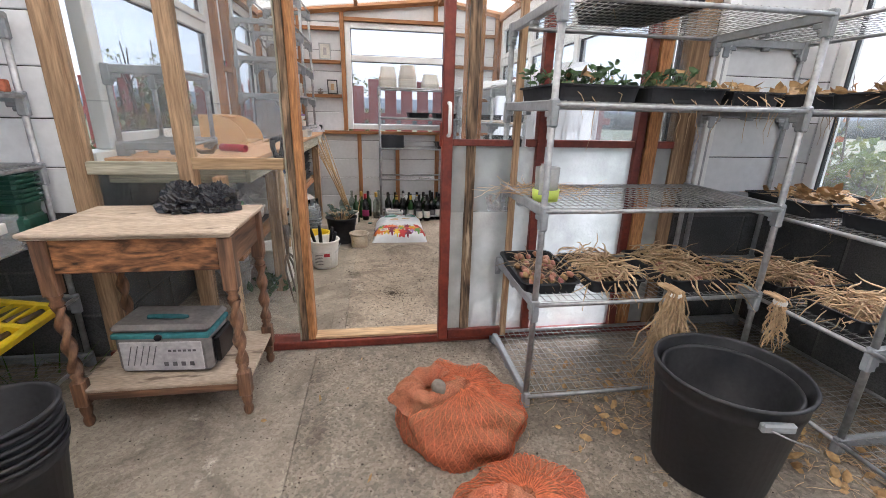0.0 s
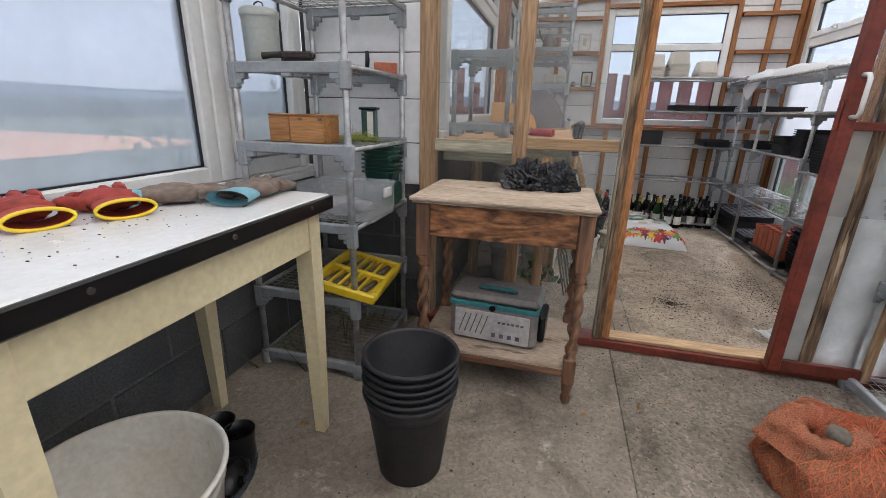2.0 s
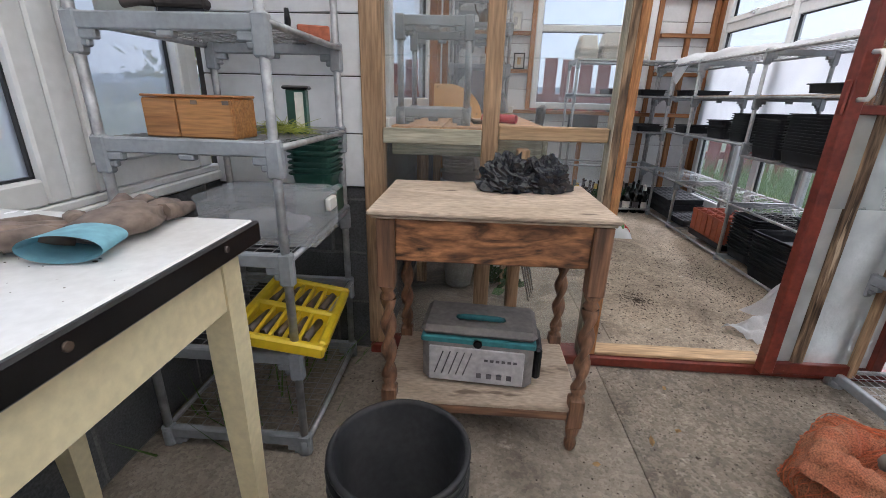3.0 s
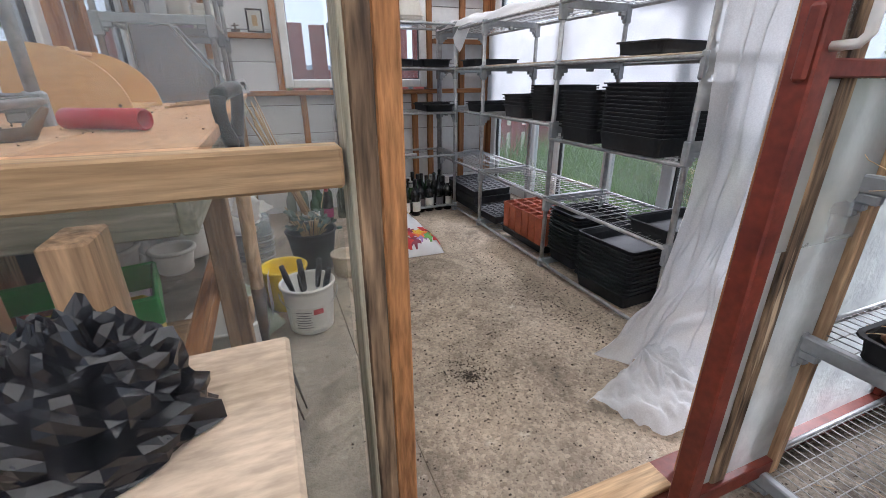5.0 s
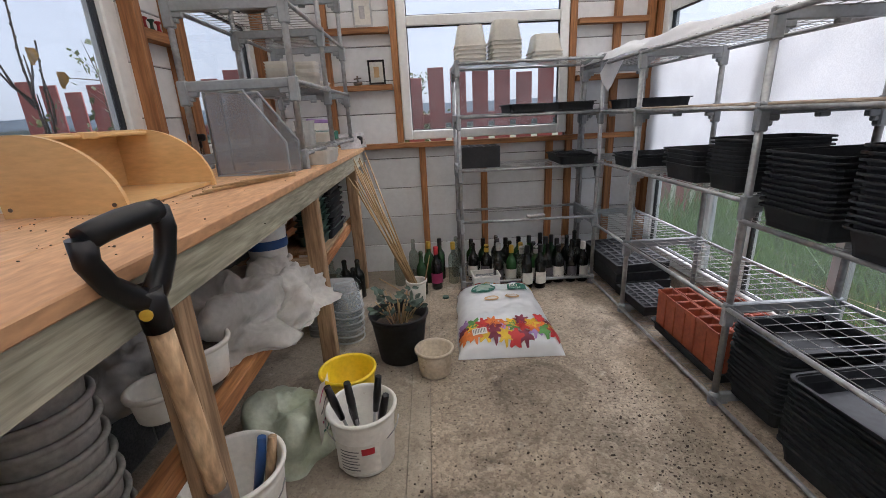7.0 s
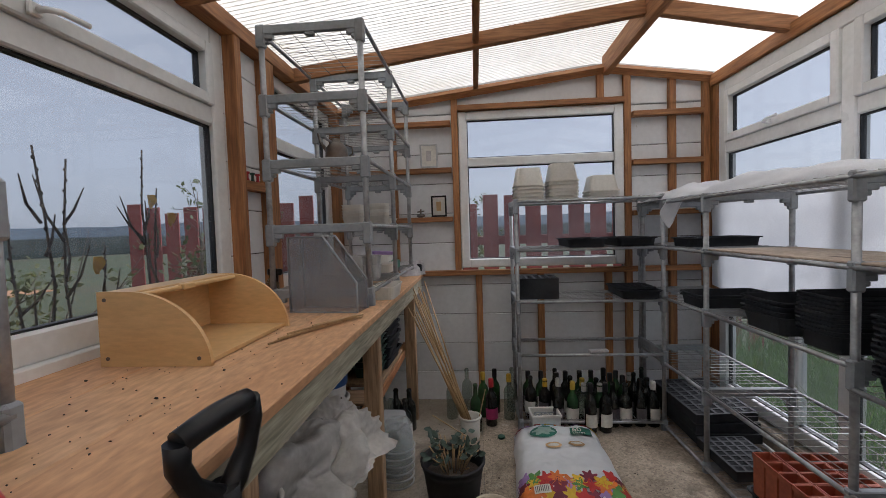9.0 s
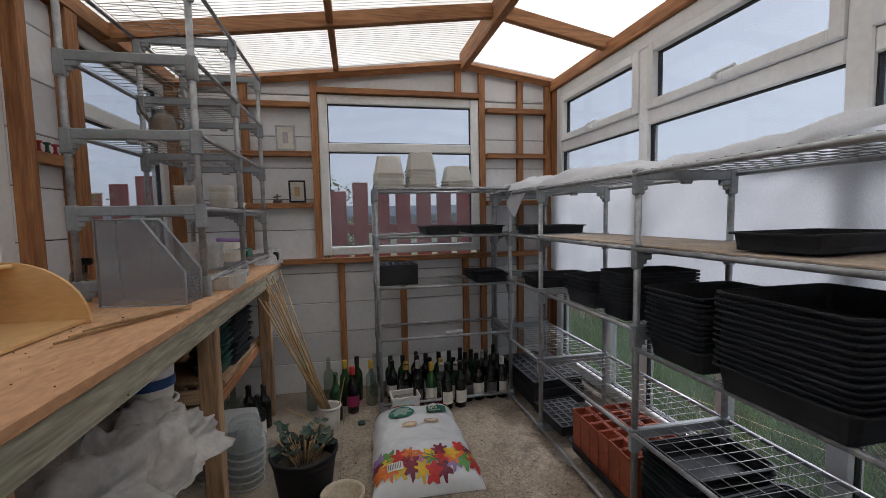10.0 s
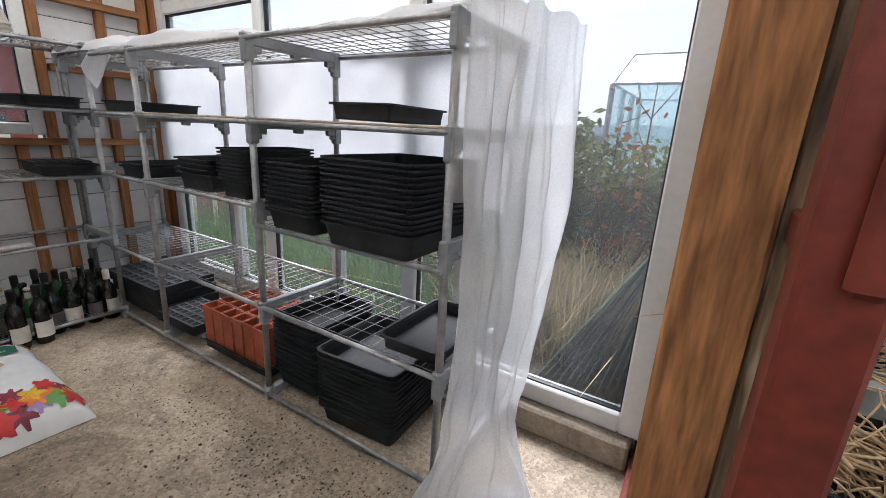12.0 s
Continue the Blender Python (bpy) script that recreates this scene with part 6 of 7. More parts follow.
for i in range(1700):
    x, y, s = r.gauss(0.12, 0.25), r.gauss(3.0, 0.6), 0.001 + 0.0045 * r.random() ** 3
    if x < 0.8 and y > 2.2:
        g3.box(x, x + s * r.uniform(0.8, 2), y, y + s, 0.0013, 0.0013 + s * 0.6)
for i in range(900):
    x, y, s = r.gauss(0.62, 0.12), r.gauss(3.1, 0.35), 0.001 + 0.004 * r.random() ** 2
    g3.box(x, x + s * r.uniform(0.8, 2), y, y + s, 0.0013, 0.0013 + s * 0.6)
solo("floor_crumbs", g3, SOIL, "dark soil crumbs and grit scattered on concrete", "crumbs", kind="stuff")


# ---- potting room, on the bench ----
BZ = 0.9575
bread = thing("bread_bin", "birch plywood roll-top bread bin, open, on the bench", "bread bin", pose(-1.195, 3.10, BZ))
W, H, L = 0.285, 0.185, 0.43


def curve_side(y0, y1):
    pts = [(0, 0), (W, 0)] + [(0.07 + (W - 0.07) * math.sin(radians(a)), H * math.cos(radians(a))) for a in range(85, -1, -8)] + [(0.0, H)]
    n = len(pts)
    v = [(x, y0, z) for x, z in pts] + [(x, y1, z) for x, z in pts]
    return Geo().add(v, [tuple(range(n)), tuple(reversed(range(n, 2 * n)))] + [(i, i + n, (i + 1) % n + n, (i + 1) % n) for i in range(n)])


for y in (0.0, L - 0.011):
    s = part("side_panel", curve_side(y, y + 0.011), BIRCH, bread)
part("base", B(0.002, W - 0.012, 0.0115, L - 0.0115, 0.002, 0.013, c=0.001), BIRCH, bread)
part("back", B(0.002, 0.010, 0.0115, L - 0.0115, 0.014, H - 0.012, c=0.001), BIRCH, bread)
part("top_board", B(0.002, 0.085, 0.0115, L - 0.0115, H - 0.0115, H - 0.002, c=0.002), BIRCH, bread)
part("roll_edge", B(0.086, 0.11, 0.013, L - 0.013, H - 0.017, H - 0.006, c=0.003), BIRCH, bread)
part("pull", B(0.098, 0.118, 0.15, 0.20, H - 0.019, H - 0.001, c=0.003), BIRCH, bread)
for x, z in ((0.02, 0.02), (0.02, H - 0.02), (W - 0.03, 0.02)):
    part("screw", Geo().tube([(x, -0.002, z), (x, 0.001, z)], 0.005, 8), IRON, bread)
mb = thing("magazine_file", "grey wire-mesh magazine file with a sloping top", "file holder", pose(-1.01, 3.76, BZ, 0, 0, -6) @ Matrix.Scale(1.15, 4))


def slope(y0, y1):
    pts = [(0, 0), (0.245, 0), (0.245, 0.10), (0.13, 0.26), (0, 0.26)]
    v = [(x, y0, z) for x, z in pts] + [(x, y1, z) for x, z in pts]
    return Geo().add(v, [tuple(range(5)), tuple(reversed(range(5, 10)))] + [(i, i + 5, (i + 1) % 5 + 5, (i + 1) % 5) for i in range(5)])


for y in (0.0, 0.098):
    part("mesh_side", slope(y, y + 0.002), MESHM, mb)
for x in (0.0, 0.243):
    part("mesh_end", B(x, x + 0.002, 0.0021, 0.0979, 0, 0.26 if x == 0 else 0.10, c=0), MESHM, mb)
for y in (0.001, 0.099):
    part("rim", Geo().tube([(0, y, 0), (0, y, 0.26), (0.13, y, 0.26), (0.245, y, 0.10), (0.245, y, 0), (0, y, 0)], 0.004, 6), PLASTIC, mb)
for i in range(7):
    y = 3.12 + 0.035 * i
    a = (-0.86 + 0.012 * i, 3.28 + 0.035 * i, BZ + 0.004 + 0.0055 * (i % 3))
    solo("plant_stick", Geo().tube([a, (a[0] + 0.10 + 0.01 * (i % 3), a[1] + 0.27 - 0.02 * i, a[2] + 0.001)], 0.0032, 6), CANE, "thin split bamboo stick lying on the bench", "stick", group="bamboo sticks")


def carton(at, w, d, h, label, n=1, rz=0, taper=0.85, material=TUBWHITE, group="white plastic tubs", step=0.02, flip=False):
    g = Geo()
    t = taper
    z0, z1 = (h, 0) if flip else (0, h)
    rings = [(t * w, t * d, z0), (w, d, z0 + (z1 - z0) * 0.93), (w * 1.06, d * 1.06, z0 + (z1 - z0) * 0.93), (w * 1.06, d * 1.06, z1), (w * 0.97, d * 0.97, z1), (t * w * 0.96, t * d * 0.96, z0 + (z1 - z0) * 0.06)]
    vs, m = [], 20
    for a, b, z in rings:
        for k in range(m):
            th = 2 * math.pi * (k + 0.5) / m
            c, s = math.cos(th), math.sin(th)
            e = 0.35
            vs.append((a / 2 * math.copysign(abs(c) ** e, c), b / 2 * math.copysign(abs(s) ** e, s), z))
    fs = [(i * m + k, i * m + (k + 1) % m, (i + 1) * m + (k + 1) % m, (i + 1) * m + k) for i in range(len(rings) - 1) for k in range(m)]
    fs += [tuple(reversed(range(m))), tuple(len(vs) - m + k for k in range(m))]
    g.add(vs, fs, False)
    first = solo("plastic_tub", g, material, label, "tub", pose(*at, 0, 0, rz), group)
    for k in range(1, n):
        copy_thing(first, pose(at[0], at[1], at[2] + step * k, 0, 0, rz))


carton((-0.695, 4.12, BZ), 0.11, 0.24, 0.06, "long white plastic tub standing on the bench edge")
carton((-0.80, 4.26, 1.031), 0.085, 0.085, 0.07, "clear round deli pot on the rack", 2, material=CLEARP, group="clear deli pots", step=0.045)
carton((-0.90, 4.32, 1.031), 0.09, 0.09, 0.07, "clear round deli pot on the rack", 2, material=CLEARP, group="clear deli pots", step=0.045)
carton((-0.83, 4.60, 1.031), 0.16, 0.22, 0.05, "white plastic tub heaped with papers", 1)
carton((-0.82, 4.59, 1.094), 0.12, 0.16, 0.035, "small white plastic tub on the rack", 1)
solo("seed_packet", B(-0.06, 0.06, -0.02, 0.02, 0, 0.02, c=0.004), LILAC, "lilac and white printed seed packet", "packet", pose(-0.82, 4.60, 1.131, 0, 4, 30))
solo("seed_box", B(-0.07, 0.07, -0.05, 0.05, 0, 0.05, c=0.004), DKGREEN, "dark green seed box on the rack", "box", pose(-0.84, 4.84, 1.031))
for i in range(4):
    solo("leaflet", B(-0.06, 0.06, -0.002, 0.002, 0, 0.12, c=0.001), PRINT, "glossy leaflet leaning on the bench end", "leaflet", pose(-0.72 + 0.012 * i, 4.98 + 0.03 * i, BZ, -38, 0, 20), "leaflets")
clock = thing("alarm_clock", "small black alarm clock on the bench end", "clock", pose(-0.69, 5.09, BZ, 0, 0, -10))
part("case", B(-0.04, 0.04, -0.02, 0.02, 0.006, 0.075, c=0.01), BOOT, clock)
part("dial", Geo().tube([(0, -0.0205, 0.042), (0, -0.022, 0.042)], 0.026, 20), PAPER, clock)
part("foot", B(-0.05, 0.05, -0.025, 0.025, 0, 0.006, c=0.002), BOOT, clock)
carton((-0.87, 4.22, 1.306), 0.10, 0.10, 0.04, "white plastic pot nested in a stack", 5, group="stack of white pots", step=0.014)
carton((-0.78, 4.38, 1.306), 0.10, 0.10, 0.045, "cream plastic pot nested in a stack", 5, group="stack of white pots", step=0.016)
carton((-0.80, 4.62, 1.306), 0.12, 0.15, 0.035, "low white plastic tub on the rack", 1)
solo("label_box", B(-0.04, 0.04, -0.03, 0.03, 0, 0.03, c=0.003), LILAC, "small lilac packet on the rack", "packet", pose(-0.90, 4.6, 1.306))
oil = thing("oil_can", "dull grey metal can with a spout on the rack", "can", pose(-0.90, 4.08, 1.581))
part("body", Geo().lathe([(0, 0), (0.05, 0), (0.052, 0.01), (0.05, 0.075), (0.03, 0.10), (0.018, 0.105), (0.016, 0.12), (0, 0.121)], 20), IRON, oil)
part("spout", Geo().tube([(-0.04, 0, 0.06), (-0.075, 0, 0.11), (-0.085, 0, 0.15)], [0.009, 0.006, 0.005], 8), IRON, oil)
part("handle", Geo().tube([(0.05, 0, 0.03), (0.075, 0, 0.05), (0.075, 0, 0.08), (0.045, 0, 0.09)], 0.004, 6), IRON, oil)
red = thing("red_tube", "bright red plastic tube end lying on the bench", "tube", pose(-0.80, 2.54, BZ + 0.001))
part("body", Geo().lathe([(0.018, 0), (0.020, 0.004), (0.020, 0.17), (0.018, 0.174), (0.015, 0.17), (0.015, 0.0), (0.018, 0)], 20, m=pose(0, 0, 0.020, 90, 0, 60) @ pose(0, 0, -0.13)), REDP, red)
bowl = thing("hand_fork", "small dark hand fork leaning in the rack", "hand tool", pose(-0.93, 2.42, BZ))
part("head", Geo().tube([(-0.06, 0, 0.03), (-0.02, 0, 0.008), (0.03, 0, 0.012), (0.06, 0, 0.05)], [0.004, 0.012, 0.012, 0.005], 8), IRON, bowl)
spray = thing("spray_bottle", "black trigger spray head on a clear bottle", "spray bottle", pose(-1.21, 4.02, BZ))
part("bottle", Geo().lathe([(0, 0), (0.03, 0), (0.032, 0.01), (0.03, 0.09), (0.013, 0.115), (0.012, 0.125), (0, 0.126)], 18), BOTTLES[2], spray)
part("trigger_head", Geo().box(-0.02, 0.05, -0.011, 0.011, 0.125, 0.155, 0.006).box(0.02, 0.03, -0.006, 0.006, 0.095, 0.126, 0.003), BOOT, spray)
for i, m in enumerate((REDP, GREEN, REDP)):
    pg = Geo().lathe([(0, 0), (0.011, 0), (0.006, 0.012), (0.006, 0.03), (0.012, 0.034), (0.012, 0.04), (0, 0.041)], 12)
    solo("cotton_reel", pg, m, "small coloured plastic peg on the noggin", "peg", pose(XL + 0.03, 3.96 + 0.045 * i, 1.511), "coloured pegs")

# ---- pictures on the far wall ----
STEELF = flat("silver_frame", (0.55, 0.56, 0.57), 0.3)
for x, z, w, h, fm, lab in ((-0.585, 1.708, 0.125, 0.165, STEELF, "silver framed pale print standing on a noggin"), (-0.525, 1.358, 0.11, 0.15, BOOT, "small dark framed print standing on a noggin")):
    f = thing("picture_frame", lab, "picture", pose(x, YF - 0.055, z, 8, 0, 0))
    e = 0.012
    part("frame", Geo().box(-w / 2, w / 2, 0, 0.012, 0, e, 0.002).box(-w / 2, w / 2, 0, 0.012, h - e, h, 0.002).box(-w / 2, -w / 2 + e, 0, 0.012, e, h - e, 0.002).box(w / 2 - e, w / 2, 0, 0.012, e, h - e, 0.002), fm, f)
    part("print", B(-w / 2 + e, w / 2 - e, 0.005, 0.009, e, h - e, c=0), PAPER, f)
    part("motif", B(-0.018, 0.016, 0.0035, 0.0048, h * 0.28, h * 0.72, c=0.003), PRINT if fm is STEELF else TAN, f)
orn = thing("ornament", "small dark cast ornament on a noggin", "ornament", pose(-0.66, YF - 0.03, 1.358))
part("figure", Geo().blob((0, 0, 0.012), (0.03, 0.012, 0.012), 1, 0.2, 4).tube([(0, 0, 0.01), (0, 0, 0.06)], 0.006, 6).tube([(-0.025, 0, 0.04), (0.025, 0, 0.045)], 0.005, 6), IRON, orn)

# ---- digging fork and buckets ----
fk = thing("digging_fork", "garden fork with black D-handle leaning on the bench", "garden fork")
hd, sh = Vector((-0.628, 2.68, 1.02)), Vector((-0.652, 2.79, 0.22))
d = (sh - hd).normalized()
side = Vector((0.28, 0.96, 0)).normalized()
side = (side - d * side.dot(d)).normalized()
p = lambda a, s: hd + d * a + side * s
part("grip", Geo().tube([p(0, -0.056), p(-0.003, -0.03), p(-0.004, 0), p(-0.003, 0.03), p(0, 0.056)], [0.017, 0.0175, 0.018, 0.0175, 0.017], 12), BOOT, fk, "black plastic grip")
yoke = Geo()
for s in (-1, 1):
    yoke.tube([p(-0.002, 0.056 * s), p(0.03, 0.060 * s), p(0.07, 0.046 * s), p(0.105, 0.020 * s), p(0.12, 0)], [0.017, 0.0155, 0.015, 0.018, 0.019], 10)
yoke.tube([p(0.10, 0), p(0.17, 0)], [0.022, 0.021], 12)
part("yoke", yoke, BOOT, fk)
part("rivet", Geo().tube([p(0.135, 0) + Vector((0.005, -0.022, 0)), p(0.135, 0) + Vector((0.006, -0.026, 0))], 0.009, 10), GOLD, fk)
part("shaft", Geo().tube([p(0.165, 0), p(0.3, 0), p(0.45, 0), p(0.56, 0)], [0.0175, 0.018, 0.0185, 0.0175], 12), ASH, fk, "pale ash shaft")
part("socket", Geo().tube([p(0.53, 0), p(0.64, 0), p(0.74, 0)], [0.0195, 0.016, 0.011], 10), IRON, fk)
c0 = p(0.74, 0)
for i in range(4):
    o = -0.075 + 0.05 * i
    a = c0 + side * o * 0.55 + d * 0.03
    b = c0 + side * o + d * 0.08 + Vector((0.022, -0.03, 0))
    e = c0 + side * o + d * 0.29 + Vector((0.075, -0.12, 0))
    e.z = max(e.z, 0.006)
    part("tine", Geo().tube([c0, a, b, b.lerp(e, 0.5), e], [0.009, 0.008, 0.007, 0.006, 0.003], 6), IRON, fk)

wb = bucket("tool_bucket", "white plastic bucket holding black-handled hand tools", (-0.485, 3.33, 0), 0.095, 0.112, 0.225, WHITEP, handle=STEEL)
lb = part("label", Geo().sheet(lambda u, v: Vector((0.107 * math.sin(-0.9 + 1.5 * u), -0.107 * math.cos(-0.9 + 1.5 * u), 0.03 + 0.11 * v)) * 1.0, 14, 2), PAPER, wb)
for i in range(7):
    a0 = -0.75 + 0.0
    part("print_line", Geo().sheet(lambda u, v, i=i: Vector((0.1085 * math.sin(-0.65 + (0.55 if i % 2 else 0.62) * u), -0.1085 * math.cos(-0.65 + 0.6 * u), 0.045 + 0.012 * i + 0.004 * v)), 8, 1), INK, lb)
part("print_block", Geo().sheet(lambda u, v: Vector((0.1086 * math.sin(0.05 + 0.4 * u), -0.1086 * math.cos(0.05 + 0.4 * u), 0.105 + 0.025 * v)), 8, 1), REDP, lb)
for i, (a, l, k) in enumerate(((200, 0.30, 0.075), (250, 0.33, 0.05), (225, 0.25, 0.03), (20, 0.29, 0.05), (330, 0.27, 0.08))):
    x, y = k * math.cos(radians(a)), k * math.sin(radians(a))
    t = thing("hand_tool", "hand tool with a black grip standing in the bucket", "hand tool", pose(-0.485, 3.33, 0.022), "hand tools in the bucket")
    part("grip", Geo().tube([(x * 0.9, y * 0.9, l * 0.55), (x * 1.15, y * 1.15, l * 0.78), (x * 1.35, y * 1.35, l)], [0.010, 0.014, 0.011], 10), BOOT, t)
    part("shank", Geo().tube([(x * 0.3, y * 0.3, 0.006), (x * 0.9, y * 0.9, l * 0.57)], 0.005, 6), STEEL, t)
bucket("yellow_bucket", "bright yellow plastic bucket behind the tool bucket", (-0.575, 3.57, 0), 0.085, 0.105, 0.215, YELLOW)
bucket("cream_pot", "cream plastic pot crusted with dry dirt", (-0.235, 3.83, 0), 0.072, 0.083, 0.13, CREAMPOT, n=30)
pp = bucket("plant_pot", "large black plant pot of wilted stems", (-0.40, 3.99, 0), 0.105, 0.138, 0.245, BLACK, fill=SOIL)
sg, lg = Geo(), Geo()
for i in range(26):
    a, k = r.uniform(0, 6.28), r.uniform(0.02, 0.09)
    p0 = Vector((k * math.cos(a) * 0.6, k * math.sin(a) * 0.6, 0.18))
    p1 = Vector((k * math.cos(a) * 1.5, k * math.sin(a) * 1.5, 0.18 + r.uniform(0.07, 0.14)))
    sg.tube([p0, p0.lerp(p1, 0.5) + Vector((0, 0, 0.015)), p1], 0.0032, 5)
    if i % 2:
        leaves(lg, p1, (0.015, 0.015, 0.008), 5, 0.042, r)
part("stems", sg, CANE, pp, "pale cut stems")
part("leaves", lg, mat("blue_green_leaf", (0.06, 0.10, 0.075), 0.6, fine=0.15), pp)
bk = bucket("white_bucket", "white builder's bucket with a wire bail", (-0.785, 3.045, 0), 0.105, 0.13, 0.27, WHITEP, handle=STEEL)
for i, m in enumerate((BLUE, ASH)):
    t = thing("hand_tool", "wooden and blue handled tool in the bucket", "hand tool", pose(-0.76, 3.06, 0.022), "hand tools in the bucket")
    part("grip", Geo().tube([(0.03 * i, 0.03, 0.10), (0.02 + 0.03 * i, 0.05, 0.20), (0.03 + 0.03 * i, 0.06, 0.27)], [0.012, 0.015, 0.012], 8), m, t)
    part("shank", Geo().tube([(0.0, 0.0, 0.006), (0.03 * i, 0.03, 0.11)], 0.006, 6), STEEL, t)

# ---- compost bag on the floor ----
cbag = thing("compost_bag", "white 60 litre compost bag printed with autumn leaves", "bag", pose(0.15, 4.28, 0, 0, 0, -2))


def bagtop(u, v):
    x, y = (u - 0.5) * (0.52 - 0.04 * v), (v - 0.5) * 0.76
    e = min(u, 1 - u, v * 1.3, (1 - v) * 1.3) * 2
    h = 0.118 * (max(0.0, 1 - abs(2 * u - 1) ** 5) * max(0.0, 1 - abs(2 * v - 1) ** 9)) ** 0.55
    w = 0.014 * noise.noise(Vector((u * 4, v * 5, 1))) + 0.006 * noise.noise(Vector((u * 16, v * 20, 4)))
    return Vector((x + 0.01 * noise.noise(Vector((v * 6, 0, 3))), y, max(0.004, h + w * min(1, e * 4))))


g = Geo().sheet(bagtop, 44, 60)
g.sheet(lambda u, v: Vector(((u - 0.5) * (0.50 - 0.04 * v), (v - 0.5) * 0.74, 0.002)), 6, 6)
part("film", g, BAG, cbag)


def decal(name, u, v, ru, rv, material, petals=0, rot=0.0, lift=0.002, depth=0.25):
    n, rings = max(16, petals * 4), 5
    lift += 0.005
    vs = [bagtop(u, v) + Vector((0, 0, lift))]
    for q in range(1, rings + 1):
        for k in range(n):
            a = 2 * math.pi * k / n
            s = q / rings * (1 + (depth * math.cos(petals * a + rot) if petals else 0))
            uu, vv = u + ru * s * math.cos(a), v + rv * s * math.sin(a)
            vs.append(bagtop(min(max(uu, 0.01), 0.99), min(max(vv, 0.01), 0.99)) + Vector((0, 0, lift)))
    fs = [(0, 1 + k, 1 + (k + 1) % n) for k in range(n)]
    fs += [(1 + (q - 1) * n + k, 1 + q * n + k, 1 + q * n + (k + 1) % n, 1 + (q - 1) * n + (k + 1) % n) for q in range(1, rings) for k in range(n)]
    part(name, Geo().add(vs, fs, True), material, cbag)


MAROON, LEAFG = flat("maroon_print", (0.20, 0.02, 0.05)), flat("leaf_green_print", (0.10, 0.28, 0.07))
YEL2, RED2 = flat("yellow_print", (0.80, 0.52, 0.03)), flat("scarlet_print", (0.52, 0.03, 0.03))
cols = [MAROON, ORANGE, LILAC, YEL2, ORANGE, LEAFG, RED2, YEL2, RED2, MAROON]
rr = random.Random(3)
for i in range(30):
    u = 0.07 + 0.86 * (i % 10) / 9
    v = (0.135, 0.075, 0.19)[i // 10] + rr.gauss(0, 0.012) + 0.09 * abs(u - 0.5) ** 1.5
    decal("leaf_print", u, v, 0.065, 0.05, cols[(i * 3 + i // 10) % 10], 5 + i % 3, rr.random() * 6, 0.002 + 0.0007 * (i % 4), 0.35)
for i in range(9):
    decal("leaf_print", 0.05 + 0.9 * i / 8, 0.93, 0.05, 0.028, (MAROON, LILAC, RED2, YEL2, ORANGE)[i % 5], 5, i, 0.002 + 0.0006 * (i % 3), 0.35)
decal("emblem", 0.34, 0.77, 0.155, 0.085, DKGREEN, 0)
decal("emblem_leaf", 0.34, 0.77, 0.11, 0.055, flat("sage_print", (0.35, 0.48, 0.42)), 6, 1, 0.004)
decal("oval", 0.40, 0.59, 0.085, 0.032, TAN)
decal("oval", 0.64, 0.60, 0.085, 0.032, TAN)
decal("oval_centre", 0.40, 0.59, 0.06, 0.016, PAPER, lift=0.004)
decal("oval_centre", 0.64, 0.60, 0.06, 0.016, PAPER, lift=0.004)
part("badge", Geo().sheet(lambda u, v: bagtop(0.64 + 0.23 * u, 0.735 + 0.10 * v) + Vector((0, 0, 0.011)), 10, 8), DKGREEN, cbag)
q = bagtop(0.66, 0.785)
text("60", 0.055, pose(q.x, q.y - 0.004, q.z + 0.018, 1, 0, 2), PAPER, cbag)
text("Litres", 0.03, pose(q.x, q.y - 0.03, q.z + 0.018, 1, 0, 2), PAPER, cbag)
part("code_panel", Geo().sheet(lambda u, v: bagtop(0.14 + 0.14 * u, 0.075 + 0.06 * v) + Vector((0, 0, 0.0125)), 8, 6), PAPER, cbag)
for i in range(8):
    u = 0.15 + 0.015 * i
    part("code_bar", Geo().sheet(lambda a, b, u=u: bagtop(u + 0.006 * a, 0.085 + 0.04 * b) + Vector((0, 0, 0.0137)), 1, 5), INK, cbag)


# ---- bottles ----
def bottle_mesh(kind_, h, rad):
    g = Geo().lathe([(0, 0.004), (rad * 0.8, 0.0), (rad, 0.006), (rad, h * 0.60), (rad * 0.85, h * 0.67), (rad * 0.42, h * 0.75), (rad * 0.36, h * 0.93), (rad * 0.42, h * 0.935), (rad * 0.42, h * 0.97), (rad * 0.30, h), (0, h)], 16)
    me = g.mesh("body")
    me.materials.append(BOTTLES[kind_])
    return me


BM = {(k, i): bottle_mesh(k, (0.28, 0.30, 0.265)[i], (0.037, 0.036, 0.040)[i]) for k in range(3) for i in range(3)}
LM = Geo().sheet(lambda u, v: Vector((0.0405 * math.sin(-1.3 + 2.6 * u), -0.0405 * math.cos(-1.3 + 2.6 * u), 0.04 + 0.08 * v)), 12, 1).mesh("label")
LM.materials.append(PAPER)
LD = Geo().sheet(lambda u, v: Vector((0.0405 * math.sin(-1.3 + 2.6 * u), -0.0405 * math.cos(-1.3 + 2.6 * u), 0.04 + 0.08 * v)), 12, 1).mesh("label")
LD.materials.append(INK)
LP = Geo().sheet(lambda u, v: Vector((0.0405 * math.sin(-1.3 + 2.6 * u), -0.0405 * math.cos(-1.3 + 2.6 * u), 0.05 + 0.07 * v)), 12, 1).mesh("label")
LP.materials.append(PURPLE)
CAPS = {}
